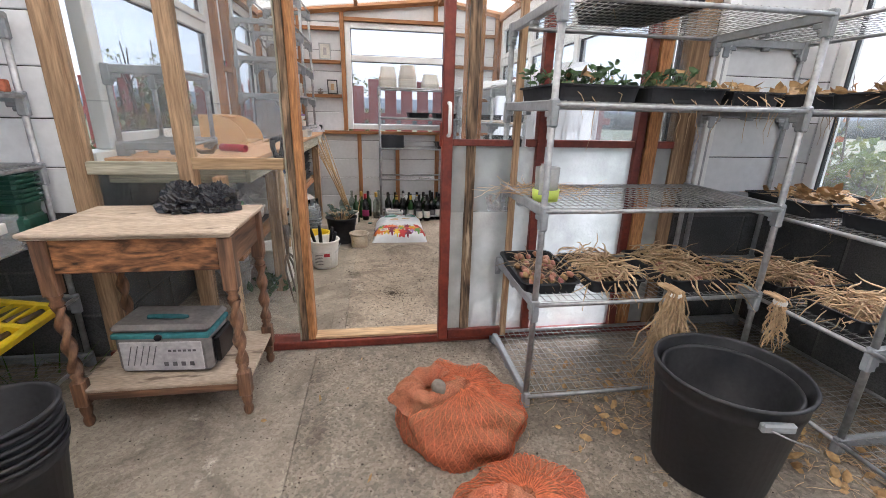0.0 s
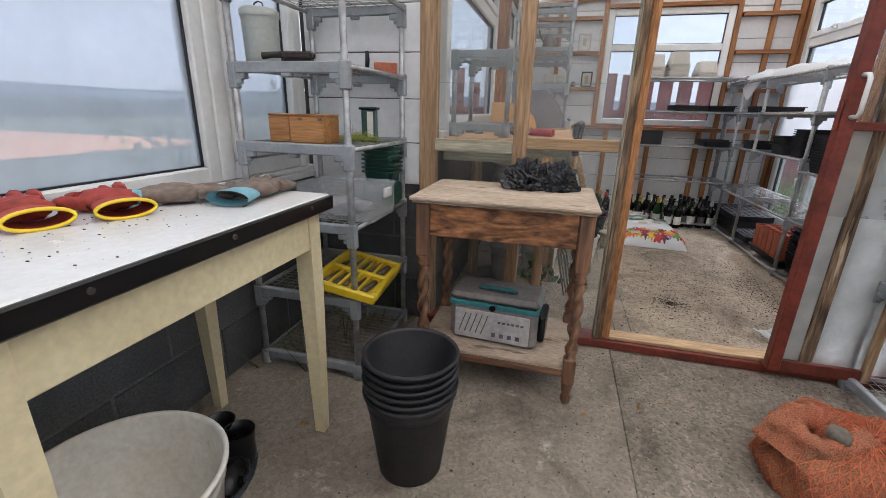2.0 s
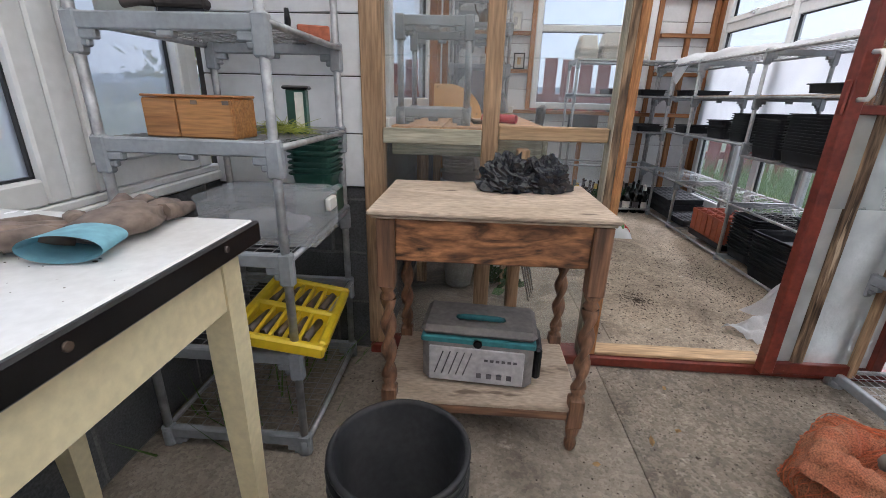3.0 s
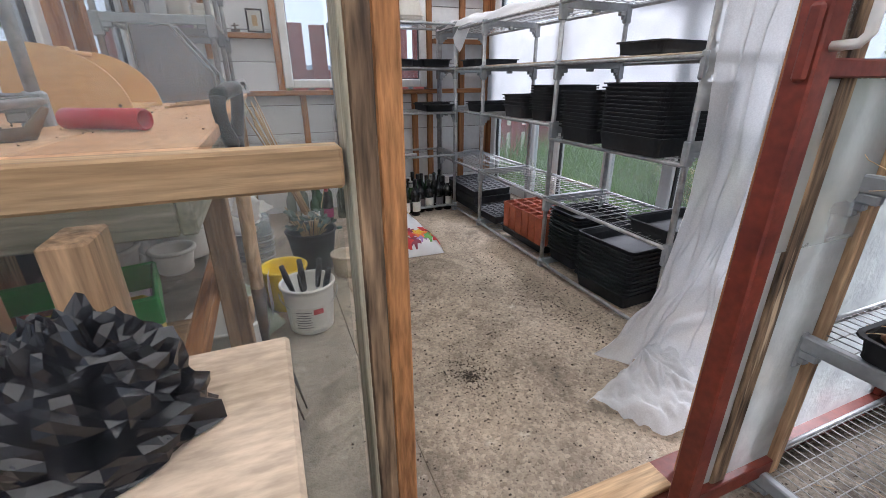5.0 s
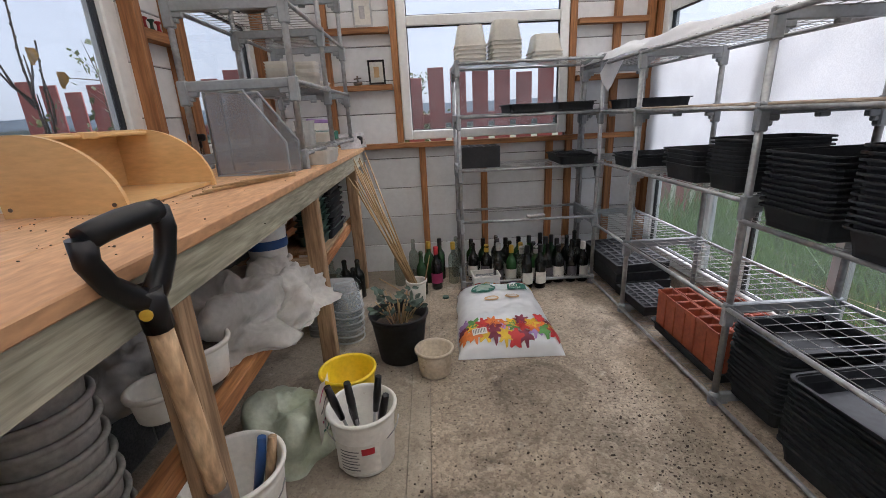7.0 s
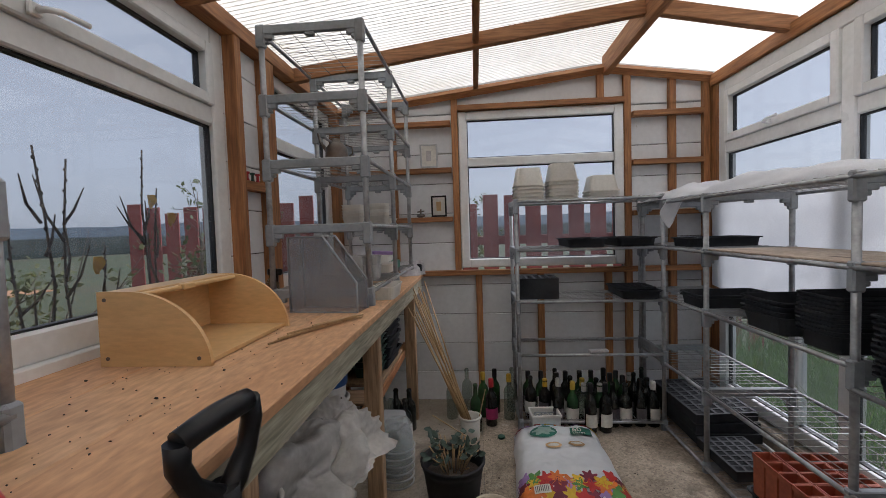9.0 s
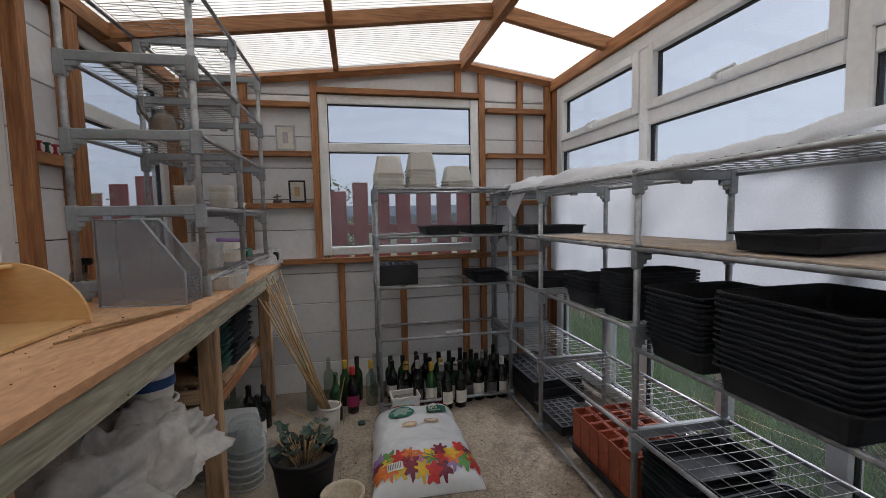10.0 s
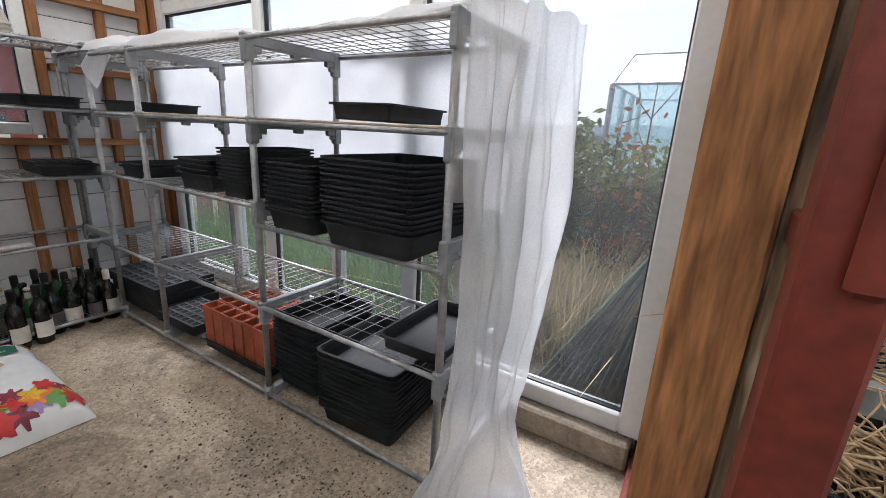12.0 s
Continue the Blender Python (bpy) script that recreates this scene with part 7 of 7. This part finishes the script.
for nm, m in (("dark", BOOT), ("gold", GOLD), ("red", REDP), ("grey", GREYCUP)):
    CAPS[nm] = Geo().lathe([(0.0165, -0.05), (0.0168, -0.003), (0.014, 0.002), (0, 0.002)], 12).mesh("cap")
    CAPS[nm].materials.append(m)


def bottle(x, y, k, i, label=None, cap=None, rz=0.0, lab="empty dark glass wine bottle on the floor"):
    b = thing("wine_bottle", lab, "bottle", pose(x, y, 0.001, 0, 0, rz), "empty wine bottles")
    o = new("body", BM[k, i])
    o.parent = b
    if label:
        o = new("label", label)
        o.parent = b
    if cap:
        o = new("cap", CAPS[cap])
        o.parent, o.location = b, (0, 0, (0.28, 0.30, 0.265)[i])
    return b


rb = random.Random(11)
for row in range(3):
    for i in range(10 if row else 8):
        x = 0.065 + 0.083 * i + rb.uniform(-0.008, 0.008) + (0.16 if row == 0 else 0)
        if x > 0.83:
            continue
        y = 4.835 + 0.1 * row + rb.uniform(-0.01, 0.01)
        k = rb.choice((0, 0, 0, 0, 1, 2))
        bottle(x, y, k, rb.randrange(3), rb.choice((LM, LM, None, LD, LD)), rb.choice((None, "dark", "dark", "gold", "grey")), rb.uniform(-60, 60), ("empty dark glass wine bottle on the floor", "empty green glass wine bottle on the floor", "empty clear glass bottle on the floor")[k])
for x, y in ((0.40, 4.745), (0.49, 4.75)):
    bottle(x, y, 0, 1, LM, "dark", 20)
for x, y, k, l, c in ((-0.20, 4.83, 0, LP, "red"), (-0.25, 4.96, 1, None, "gold"), (-0.17, 5.02, 1, None, "dark"), (-0.05, 5.05, 2, None, None), (-0.08, 4.92, 2, None, "gold"), (-0.36, 5.04, 2, None, None), (-0.46, 4.93, 2, None, None), (-0.30, 4.75, 1, None, None)):
    bottle(x, y, k, 1, l, c, rb.uniform(-30, 30), ("dark wine bottle with a magenta label", "empty green glass wine bottle on the floor", "empty clear glass bottle on the floor")[k])
for i in range(8):
    bottle(-0.72 - 0.085 * (i % 4), 4.6 + 0.16 * (i // 4), rb.choice((0, 2)), 2, LM if i % 3 == 0 else None, None, rb.uniform(-40, 40))
crate = thing("plastic_crate", "small white plastic crate of bent wires", "crate", pose(0.125, 4.76, 0, 0, 0, 3))
g = Geo()
for a, b, c, e in ((-0.085, 0.085, -0.06, -0.056), (-0.085, 0.085, 0.056, 0.06), (-0.085, -0.081, -0.056, 0.056), (0.081, 0.085, -0.056, 0.056)):
    g.box(a, b, c, e, 0.0, 0.12, 0.001)
g.box(-0.081, 0.081, -0.056, 0.056, 0.0, 0.004)
part("body", g, WHITEP, crate)
part("rim", Geo().box(-0.092, 0.092, -0.068, -0.06, 0.108, 0.122, 0.002).box(-0.092, 0.092, 0.06, 0.068, 0.108, 0.122, 0.002).box(-0.092, -0.085, -0.06, 0.06, 0.108, 0.122, 0.002).box(0.085, 0.092, -0.06, 0.06, 0.108, 0.122, 0.002), WHITEP, crate)
for i in range(9):
    part("wire", Geo().tube([(r.uniform(-0.07, 0.07), r.uniform(-0.04, 0.04), 0.03), (r.uniform(-0.07, 0.07), r.uniform(-0.04, 0.04), 0.10), (r.uniform(-0.07, 0.07), r.uniform(-0.04, 0.04), 0.115)], 0.003, 5), PLASTIC, crate)
lidp = solo("jar_lid", Geo().lathe([(0, 0.07), (0.045, 0.07), (0.05, 0.065), (0.05, 0.0), (0.046, 0)], 20), GLOVEBLUE, "round pale blue tub before the crate", "tub", pose(0.13, 4.665, 0))
solo("green_lid", Geo().tube([(0, 0, 0), (0, 0, 0.012)], 0.022, 16), GREEN, "small round green lid on the floor", "lid", pose(-0.15, 4.66, 0.001))
cp = bucket("cane_pot", "white pot holding bamboo canes", (-0.335, 4.66, 0), 0.055, 0.062, 0.14, WHITEP, n=24)
for i in range(13):
    a0 = (-0.335 + r.uniform(-0.035, 0.035), 4.66 + r.uniform(-0.035, 0.035), 0.025)
    ex = -0.60 - 0.02 * (i % 4) + r.uniform(-0.02, 0.02)
    solo("bamboo_cane", Geo().tube([a0, (ex, 4.42 + 0.03 * i + r.uniform(-0.03, 0.03), 0.80 + 0.012 * i)], [0.005, 0.0038], 6), CANE, "bamboo cane leaning against the bench", "cane", group="bamboo canes")
for a, b in (((-0.30, 4.68, 0.03), (-0.24, 4.60, 0.32)), ((-0.36, 4.62, 0.03), (-0.52, 4.30, 0.30))):
    solo("bamboo_cane", Geo().tube([a, b], [0.004, 0.003], 6), CANE, "short bamboo cane standing in the pot", "cane", group="bamboo canes")

# ---- black trays on the long rack ----
BIG = tray_mesh("seed_tray", 0.40, 0.36, 0.075, BLACK)
MID = tray_mesh("seed_tray", 0.36, 0.26, 0.07, BLACK)
SML = tray_mesh("seed_tray", 0.34, 0.19, 0.06, BLACK)
FLAT = tray_mesh("seed_tray", 0.38, 0.24, 0.05, BLACK)


def stack(me, x, y, z, n, step, label="black plastic seed tray in a nested stack", rz=0, jit=0.003):
    for k in range(n):
        drop("seed_tray", me, pose(x + rb.uniform(-jit, jit), y + rb.uniform(-jit, jit), z + step * k, 0, 0, rz + rb.uniform(-0.6, 0.6)), label, "seed tray", "stacked seed trays")


S1, S2 = 1.134, 0.828
stack(BIG, 1.01, 2.93, 0.757, 13, 0.0165)
stack(MID, 1.01, 3.29, 0.757, 11, 0.0165)
stack(SML, 1.02, 3.64, S2, 10, 0.014)
stack(MID, 1.02, 3.90, S2, 4, 0.02, "black plastic seed tray with a grey rim")
stack(FLAT, 1.03, 4.45, S2, 2, 0.016)
drop("seed_tray", FLAT, pose(1.08, 3.04, S1 + 0.004, 0, 0, 6), "single black seed tray on the shelf board", "seed tray", "single seed trays")
drop("seed_tray", FLAT, pose(1.06, 4.62, S1 - 0.005, 0, 0, 2), "single black seed tray on the wire shelf", "seed tray", "single seed trays")
drop("seed_tray", FLAT, pose(0.40, 4.93, 1.133, 0, 0, 90), "single black seed tray on the wire shelf", "seed tray", "single seed trays")
drop("seed_tray", FLAT, pose(0.69, 4.93, 1.133, 0, 0, 90), "single black seed tray on the wire shelf", "seed tray", "single seed trays")
drop("seed_tray", FLAT, pose(0.72, 4.93, 0.813, 0, 0, 88), "black insert tray on the wire shelf", "seed tray", "single seed trays")
stack(BIG, 1.09, 3.06, 0.004, 12, 0.021, "black plastic seed tray in a floor stack", 4)
stack(MID, 1.09, 3.40, 0.044, 13, 0.02, "black plastic seed tray in a floor stack")
drop("seed_tray", FLAT, pose(1.06, 2.80, 0.428, 0, 0, 2), "black seed tray with an old paper label", "seed tray", "single seed trays")


def cells(at, nx, ny, s, h, label, material=BLACK, rz=0.0, tilt=0.0):
    """A tray of open plug cells."""
    t = thing("plug_tray", label, "plug tray", pose(*at, tilt, 0, rz), "plug trays")
    g = Geo()
    w, d = nx * s, ny * s
    for i in range(nx + 1):
        x = i * s
        g.box(x - s * 0.14, x + s * 0.14, -s * 0.1, d + s * 0.1, h - 0.004, h)
    for j in range(ny + 1):
        y = j * s
        g.box(-s * 0.1, w + s * 0.1, y - s * 0.14, y + s * 0.14, h - 0.0045, h - 0.0005)
    tagged(part("grid", g, material, t), kind="stuff")
    c = Geo()
    for i in range(nx):
        for j in range(ny):
            c.lathe([(0, 0.0), (s * 0.25, 0.0), (s * 0.40, h - 0.003), (s * 0.43, h - 0.003)], 8, at=((i + 0.5) * s, (j + 0.5) * s, 0))
    tagged(part("cell_block", c, material, t), kind="stuff")
    g = Geo().box(-s * 0.12, w + s * 0.12, -s * 0.13, -s * 0.1, 0.0, h).box(-s * 0.12, w + s * 0.12, d + s * 0.1, d + s * 0.13, 0.0, h).box(-s * 0.13, -s * 0.1, -s * 0.1, d + s * 0.1, 0, h).box(w + s * 0.1, w + s * 0.13, -s * 0.1, d + s * 0.1, 0, h)
    part("skirt", g, material, t)
    return t


cells((0.90, 4.14, 0.062), 5, 7, 0.046, 0.05, "black plug tray with round cells near the floor", rz=2)
for k in range(3):
    cells((0.90, 4.50, 0.06 + 0.055 * k), 6, 8, 0.055, 0.05, "black plug tray in a small stack", rz=3 * k, tilt=2 * k)
cells((0.0, 4.81, 0.813), 5, 4, 0.046, 0.13, "tall black plug tray with four rows of cells")
cells((0.60, 4.83, 0.862), 5, 4, 0.044, 0.012, "black cell insert on the tray")
sub = thing("pot_tray", "black tray of square terracotta plastic pots", "tray", pose(1.055, 3.80, 0.045))
o = new("tray", tray_mesh("tray", 0.34, 0.52, 0.05, BLACK))
o.parent = sub
pm = Geo()
for x0, x1, y0, y1 in ((-0.034, 0.034, -0.034, -0.0315), (-0.034, 0.034, 0.0315, 0.034), (-0.034, -0.0315, -0.0315, 0.0315), (0.0315, 0.034, -0.0315, 0.0315)):
    pm.box(x0, x1, y0, y1, 0, 0.21)
pm.box(-0.031, 0.031, -0.031, 0.031, 0, 0.003).box(-0.037, 0.037, -0.037, -0.034, 0.19, 0.212).box(-0.037, 0.037, 0.034, 0.037, 0.19, 0.212).box(-0.037, -0.034, -0.034, 0.034, 0.19, 0.212).box(0.034, 0.037, -0.034, 0.034, 0.19, 0.212)
pme = pm.mesh("square_pot")
pme.materials.append(TERRA)
for i in range(4):
    for j in range(6):
        drop("square_pot", pme, pose(1.055 - 0.118 + 0.078 * i, 3.80 - 0.195 + 0.078 * j, 0.05, rb.uniform(-1, 1), rb.uniform(-1, 1), 0), "tall square terracotta coloured plastic pot", "plant pot", "terracotta coloured pots")

# white tubs on the rack before the window
for x, n, dz in ((0.075, 5, 0.022), (0.285, 6, 0.022), (0.53, 3, 0.020)):
    carton((x, 4.93, 1.433), 0.185, 0.20, 0.115 if n > 3 else 0.10, "upturned milky white tub in a nested stack", n, taper=0.78, group="upturned white tubs", step=dz, flip=True)
scr = solo("torn_label", B(-0.06, 0.06, -0.02, 0.02, 0, 0.02, c=0.005), PRINT, "crumpled white and black wrapper on the rail", "wrapper", pose(0.46, 4.775, 0.482, 0, 0, 8))

# ---- under the bench ----
gp = random.Random(4)
for k in range(11):
    bucket("fibre_pot", "dusty grey flower pot nested in a tall leaning stack", (-1.005 - 0.002 * k, 2.84, 0.001 + 0.051 * k), 0.076, 0.098, 0.18, GREYCUP, group="stack of grey pots", n=30)
for k in range(7):
    bucket("fibre_pot", "smaller grey flower pot nested in a leaning stack", (-1.025 - 0.003 * k, 2.835 + 0.002 * k, 0.60 + 0.0165 * k), 0.064, 0.082, 0.12, GREYCUP, group="stack of grey pots", n=30)
tub = thing("feed_tub", "yellow feed tub with a bright green rim", "tub", pose(-0.93, 2.45, 0.489, 0, 0, 12))
part("body", B(-0.12, 0.12, -0.09, 0.09, 0, 0.13, c=0.025), YELLOW, tub)
g = Geo().box(-0.13, 0.13, -0.10, -0.09, 0.13, 0.19, 0.004).box(-0.13, 0.13, 0.09, 0.10, 0.13, 0.19, 0.004).box(-0.13, -0.12, -0.09, 0.09, 0.13, 0.19, 0.004).box(0.12, 0.13, -0.09, 0.09, 0.13, 0.19, 0.004)
part("rim", g, BRIGHTGREEN, tub, "bright green rim")
part("label", B(0.02, 0.10, -0.0925, -0.0902, 0.05, 0.12, c=0), PAPER, tub)
part("flower_print", Geo().tube([(-0.05, -0.0902, 0.055), (-0.05, -0.0925, 0.055)], 0.04, 14), ORANGE, tub)
for z, m in ((0.489, WHITEP), (0.635, WHITEP)):
    t = bucket("paint_tub", "white paint tub with a printed blue band", (-0.86, 3.72, z), 0.07, 0.078, 0.145, m, n=26)
    part("print_band", Geo().lathe([(0.0775, 0.05), (0.0785, 0.085)], 26), BLUE if z > 0.6 else PAPER, t)
bucket("round_tub", "small white tub of dry soil under the bench", (-0.86, 3.13, 0.489), 0.07, 0.082, 0.115, WHITEP, fill=SOIL, n=24)
bucket("round_tub", "small dented white tub under the bench", (-0.88, 2.985, 0.489), 0.05, 0.06, 0.08, WHITEP, n=24)


def poly(at, size, seed, label):
    g = Geo()

    def f(u, v):
        ph, th = u * 2 * math.pi, v * math.pi * 0.55
        d = Vector((math.sin(th) * math.cos(ph), math.sin(th) * math.sin(ph), math.cos(th)))
        k = 1 + 0.55 * noise.noise(d * 1.8 + Vector((seed, 0, 0))) - 0.22 * abs(noise.noise(d * 4 + Vector((0, seed, 0)))) + 0.05 * noise.noise(d * 11)
        return Vector((d.x * size[0] * k, d.y * size[1] * k, max(0.001, d.z * size[2] * k)))
    g.sheet(f, 90, 44)
    return solo("polythene_sheet", g, POLY, label, "polythene", pose(*at), "crumpled polythene")


poly((-0.89, 3.40, 0.489), (0.19, 0.26, 0.19), 2, "crumpled clear polythene heaped on the lower shelf")
poly((-0.78, 3.55, 0.489), (0.16, 0.24, 0.16), 5, "crumpled white polythene hanging off the lower shelf")
poly((-1.02, 3.12, 0.489), (0.13, 0.16, 0.20), 8, "clear polythene bag under the bench")
for k in range(3):
    carton((-0.80, 4.40, 0.002 + 0.028 * k), 0.26, 0.34, 0.17, "clear plastic propagator lid in a stack", 1, taper=0.8, material=CLEARP, group="propagator lids", flip=True)
GT = tray_mesh("seed_tray", 0.22, 0.15, 0.055, GREEN)
for j, y in enumerate((4.36, 4.56)):
    for k in range(9):
        drop("seed_tray", GT if j == 0 else SML, pose(-0.85 + gp.uniform(-0.006, 0.006), y, 0.511 + 0.031 * k, 0, 0, 90 + gp.uniform(-3, 3)), "dark seed tray stacked under the bench", "seed tray", "trays under the bench")
solo("tray_shelf", B(-1.04, -0.76, 4.20, 4.80, 0.489, 0.508, c=0.003), WORN["y"], "rough board shelf under the bench", "shelf")
sk = thing("soil_sack", "pale green and white compost sack slumped under the bench", "sack", pose(-0.80, 3.42, 0, 0, 0, 15))
SACKM = mat("pale_green_sack", (0.34, 0.38, 0.27), 0.45, other=(0.46, 0.48, 0.40), scale=5, fine=0.06, bump=0.3)


def slump(u, v):
    ph, th = u * 2 * math.pi, v * math.pi * 0.52
    d = Vector((math.sin(th) * math.cos(ph), math.sin(th) * math.sin(ph), math.cos(th)))
    k = 1 + 0.35 * noise.noise(d * 1.8 + Vector((2, 0, 0))) + 0.08 * noise.noise(d * 7)
    return Vector((d.x * 0.16 * k, d.y * 0.20 * k, max(0.001, d.z * 0.20 * k)))


part("film", Geo().sheet(slump, 40, 22), SACKM, sk)
part("flap", Geo().sheet(lambda u, v: Vector((0.13 + 0.05 * u, -0.10 + 0.16 * u, 0.03 + 0.20 * v + 0.01 * math.sin(9 * u + 4 * v))), 12, 8), PAPER, sk)
for i, m in enumerate((DKGREEN, PURPLE, INK, PURPLE)):
    part("print_bar", Geo().sheet(lambda u, v, i=i: Vector((0.1335 + 0.05 * (0.2 + 0.5 * u), -0.10 + 0.16 * (0.2 + 0.5 * u) - 0.002, 0.06 + 0.045 * i + 0.01 * v + 0.01 * math.sin(9 * (0.2 + 0.5 * u) + 4 * (0.03 + 0.045 * i) / 0.2))), 8, 1), m, sk)
g = Geo()
for i in range(40):
    leaves(g, (-0.80, 2.85, 0.01), (0.06, 0.10, 0.05), 1, 0.07, gp)
solo("ivy_leaves", g, LEAF, "green leaves creeping under the bench", "leaves", kind="stuff")
g = Geo()
for i in range(650):
    a, k = gp.uniform(0, 6.28), abs(gp.gauss(0, 0.07 if i % 3 else 0.2))
    x, y, s = 0.02 + k * math.cos(a), 2.72 + k * math.sin(a), 0.0012 + 0.004 * gp.random() ** 2
    g.box(x, x + s, y, y + s, 0.001, 0.001 + s * 0.6)
solo("soil_crumbs", g, SOIL, "lumps of dark soil round the spill", "crumbs", kind="stuff")

# ---- fleece over the long rack ----
fx0, fx1 = 0.862, 1.29


def back_sheet(u, v):
    y = 2.70 + 2.40 * u
    z = 1.405 - (0.60 - 0.05 * math.sin(5 * u + 1) - 0.05 * u) * v
    return Vector((fx1 + 0.012 + 0.012 * noise.noise(Vector((u * 9, v * 3, 0))) + 0.006 * noise.noise(Vector((u * 25, v * 9, 2))), y, z + 0.012 * noise.noise(Vector((u * 6, 5, 0))) * v))


def top_roll(u, v):
    y = 2.66 + 2.46 * u
    a = math.pi * (1 - v)
    k = 0.055 + 0.03 * noise.noise(Vector((u * 9, v * 3, 7))) + 0.012 * noise.noise(Vector((u * 31, v * 6, 2)))
    cx = 1.18 - 0.23 * u + 0.03 * math.sin(7 * u)
    lift = 1.402 + 0.055 * max(0, 1 - abs(u - 0.03) * 6)
    return Vector((cx + (0.09 + k) * math.cos(a) * (1 if v < 0.5 else 1.3), y, lift + k * math.sin(a) * (1.1 + 0.5 * noise.noise(Vector((u * 14, v * 5, 1)))) + (0.002 if 0 < v < 1 else 0)))


fl = thing("fleece_sheet", "white horticultural fleece draped over the staging", "fleece")
part("back_drape", Geo().sheet(back_sheet, 90, 18), FLEECE, fl)
part("top_roll", Geo().sheet(top_roll, 110, 14), FLEECE, fl, "bunched white fleece")
part("corner_tail", Geo().sheet(lambda u, v: Vector((0.86 + 0.10 * u - 0.05 * v, 4.70 + 0.02 * math.sin(7 * u) + 0.03 * v, 1.43 - 0.20 * v * (1 - abs(u - 0.5)))), 14, 12), FLEECE, fl)


def curtain(u, v):
    # gathered at the rack's end, then pulled out over the floor
    fold = 0.010 * math.sin(u * 13 + 2.5 * math.sin(v * 3) + 6 * noise.noise(Vector((u * 2, v * 2, 9)))) + 0.06 * noise.noise(Vector((u * 3.5, v * 2.2, 5))) + 0.03 * noise.noise(Vector((u * 9 + v * 2, v * 4, 15))) + 0.010 * noise.noise(Vector((u * 24, v * 9, 1)))
    top = Vector((0.855 + 0.385 * u, 2.635 - 0.17 * u, 1.455 - 0.02 * u + 0.03 * noise.noise(Vector((u * 7, 0, 2)))))
    mid = Vector((0.845 + 0.385 * u, 2.61 - 0.15 * u, 0.80))
    low = Vector((0.74 + 0.34 * u, 2.57 - 0.10 * u, 0.30))
    hem = Vector((0.54 + 0.40 * u, 2.66 - 0.36 * u, 0.012))
    k = v * 3
    a, b, t = (top, mid, k) if k < 1 else ((mid, low, k - 1) if k < 2 else (low, hem, k - 2))
    p = a.lerp(b, t)
    p = p + Vector((fold * 0.35, -fold * (0.6 + v), 0.0))
    if v > 0.9:
        p.z = max(0.005, p.z + 0.02 * noise.noise(Vector((u * 9, v * 9, 3))))
    return p


part("curtain", Geo().sheet(curtain, 120, 80), SHEER, fl, "sheer fleece curtain hanging to the floor")


def puddle(u, v):
    a = -2.9 + 2.5 * u
    k = 0.02 + v * (0.27 + 0.07 * noise.noise(Vector((u * 5, 2, 0))))
    return Vector((0.68 + k * math.cos(a) * 1.25, 2.52 + k * math.sin(a) * 1.25 + 0.10 * u, 0.006 + max(0, 0.06 * (1 - v)) + 0.06 * abs(noise.noise(Vector((u * 7, v * 4, 8)))) + 0.03 * abs(noise.noise(Vector((u * 19, v * 8, 3)))) ))


part("puddle", Geo().sheet(puddle, 70, 26), SHEER, fl)
bw = Geo().sheet(lambda u, v: Vector((0.842 + 0.035 * u, 2.66 - 0.035 * u + 0.004 * math.sin(40 * v), 1.36 - 0.42 * v)), 4, 30)
solo("bubble_wrap", bw, CLEARP, "strip of bubble wrap on the rack post", "bubble wrap")


# ---- soil crumbs, grit and dead leaves ----
def crumbs(name, label, spots, lo, hi, material, seed):
    r = random.Random(seed)
    g = Geo()
    for cx, cy, cz, sx, sy, count in spots:
        for i in range(count):
            k = r.uniform(lo, hi) * (1.8 if r.random() < 0.06 else 1)
            p = Vector((cx + r.gauss(0, sx), cy + r.gauss(0, sy), cz))
            g.blob(p + Vector((0, 0, k * 0.4)), (k, k * r.uniform(0.6, 1.2), k * 0.6), i, 0.3, nu=5, nv=4)
    return solo(name, g, material, label, "crumbs", kind="stuff")


crumbs("soil_crumbs", "dark soil crumbs scattered over the concrete floor",
       ((0.25, 3.3, 0, 0.28, 0.6, 260), (0.62, 3.35, 0, 0.10, 0.5, 220), (-0.28, 3.2, 0.001, 0.02, 0.7, 90), (0.15, 2.55, 0, 0.25, 0.25, 160), (0.68, 2.9, 0, 0.08, 0.15, 120), (-0.3, 4.4, 0, 0.3, 0.4, 120)), 0.0012, 0.0036, SOIL, 61)
crumbs("soil_crumbs", "dark soil crumbs scattered over the workbench", ((-0.95, 2.75, 0.958, 0.13, 0.25, 110), (-0.95, 3.3, 0.958, 0.12, 0.3, 70)), 0.0009, 0.0024, SOIL, 62)
crumbs("soil_crumbs", "grit and soil crumbs on the front concrete floor",
       ((0.0, 1.3, 0, 0.35, 0.35, 260), (0.9, 1.25, 0, 0.25, 0.25, 200), (-0.5, 0.9, 0, 0.3, 0.3, 150), (-0.85, 1.9, 0, 0.4, 0.05, 120), (0.3, 1.93, 0, 0.4, 0.04, 150)), 0.0012, 0.0036, SOIL, 63)

# ---- clear tubs, upside down under the bench ----
for k in range(6):
    tb = thing("clear_tub", "clear plastic tub upside down in a stack", "tub", pose(-0.70 + 0.002 * k, 4.21, 0.036 * k, 0, 0, 7 * k), "stack of clear tubs")
    part("body", Geo().lathe([(0.080, 0.008), (0.076, 0.03), (0.070, 0.115), (0.062, 0.132), (0.0, 0.134)], 28), CLEARBOX, tb)
    part("rim", Geo().lathe([(0.080, 0.0), (0.087, 0.001), (0.088, 0.006), (0.082, 0.009)], 28), CLEARP, tb)
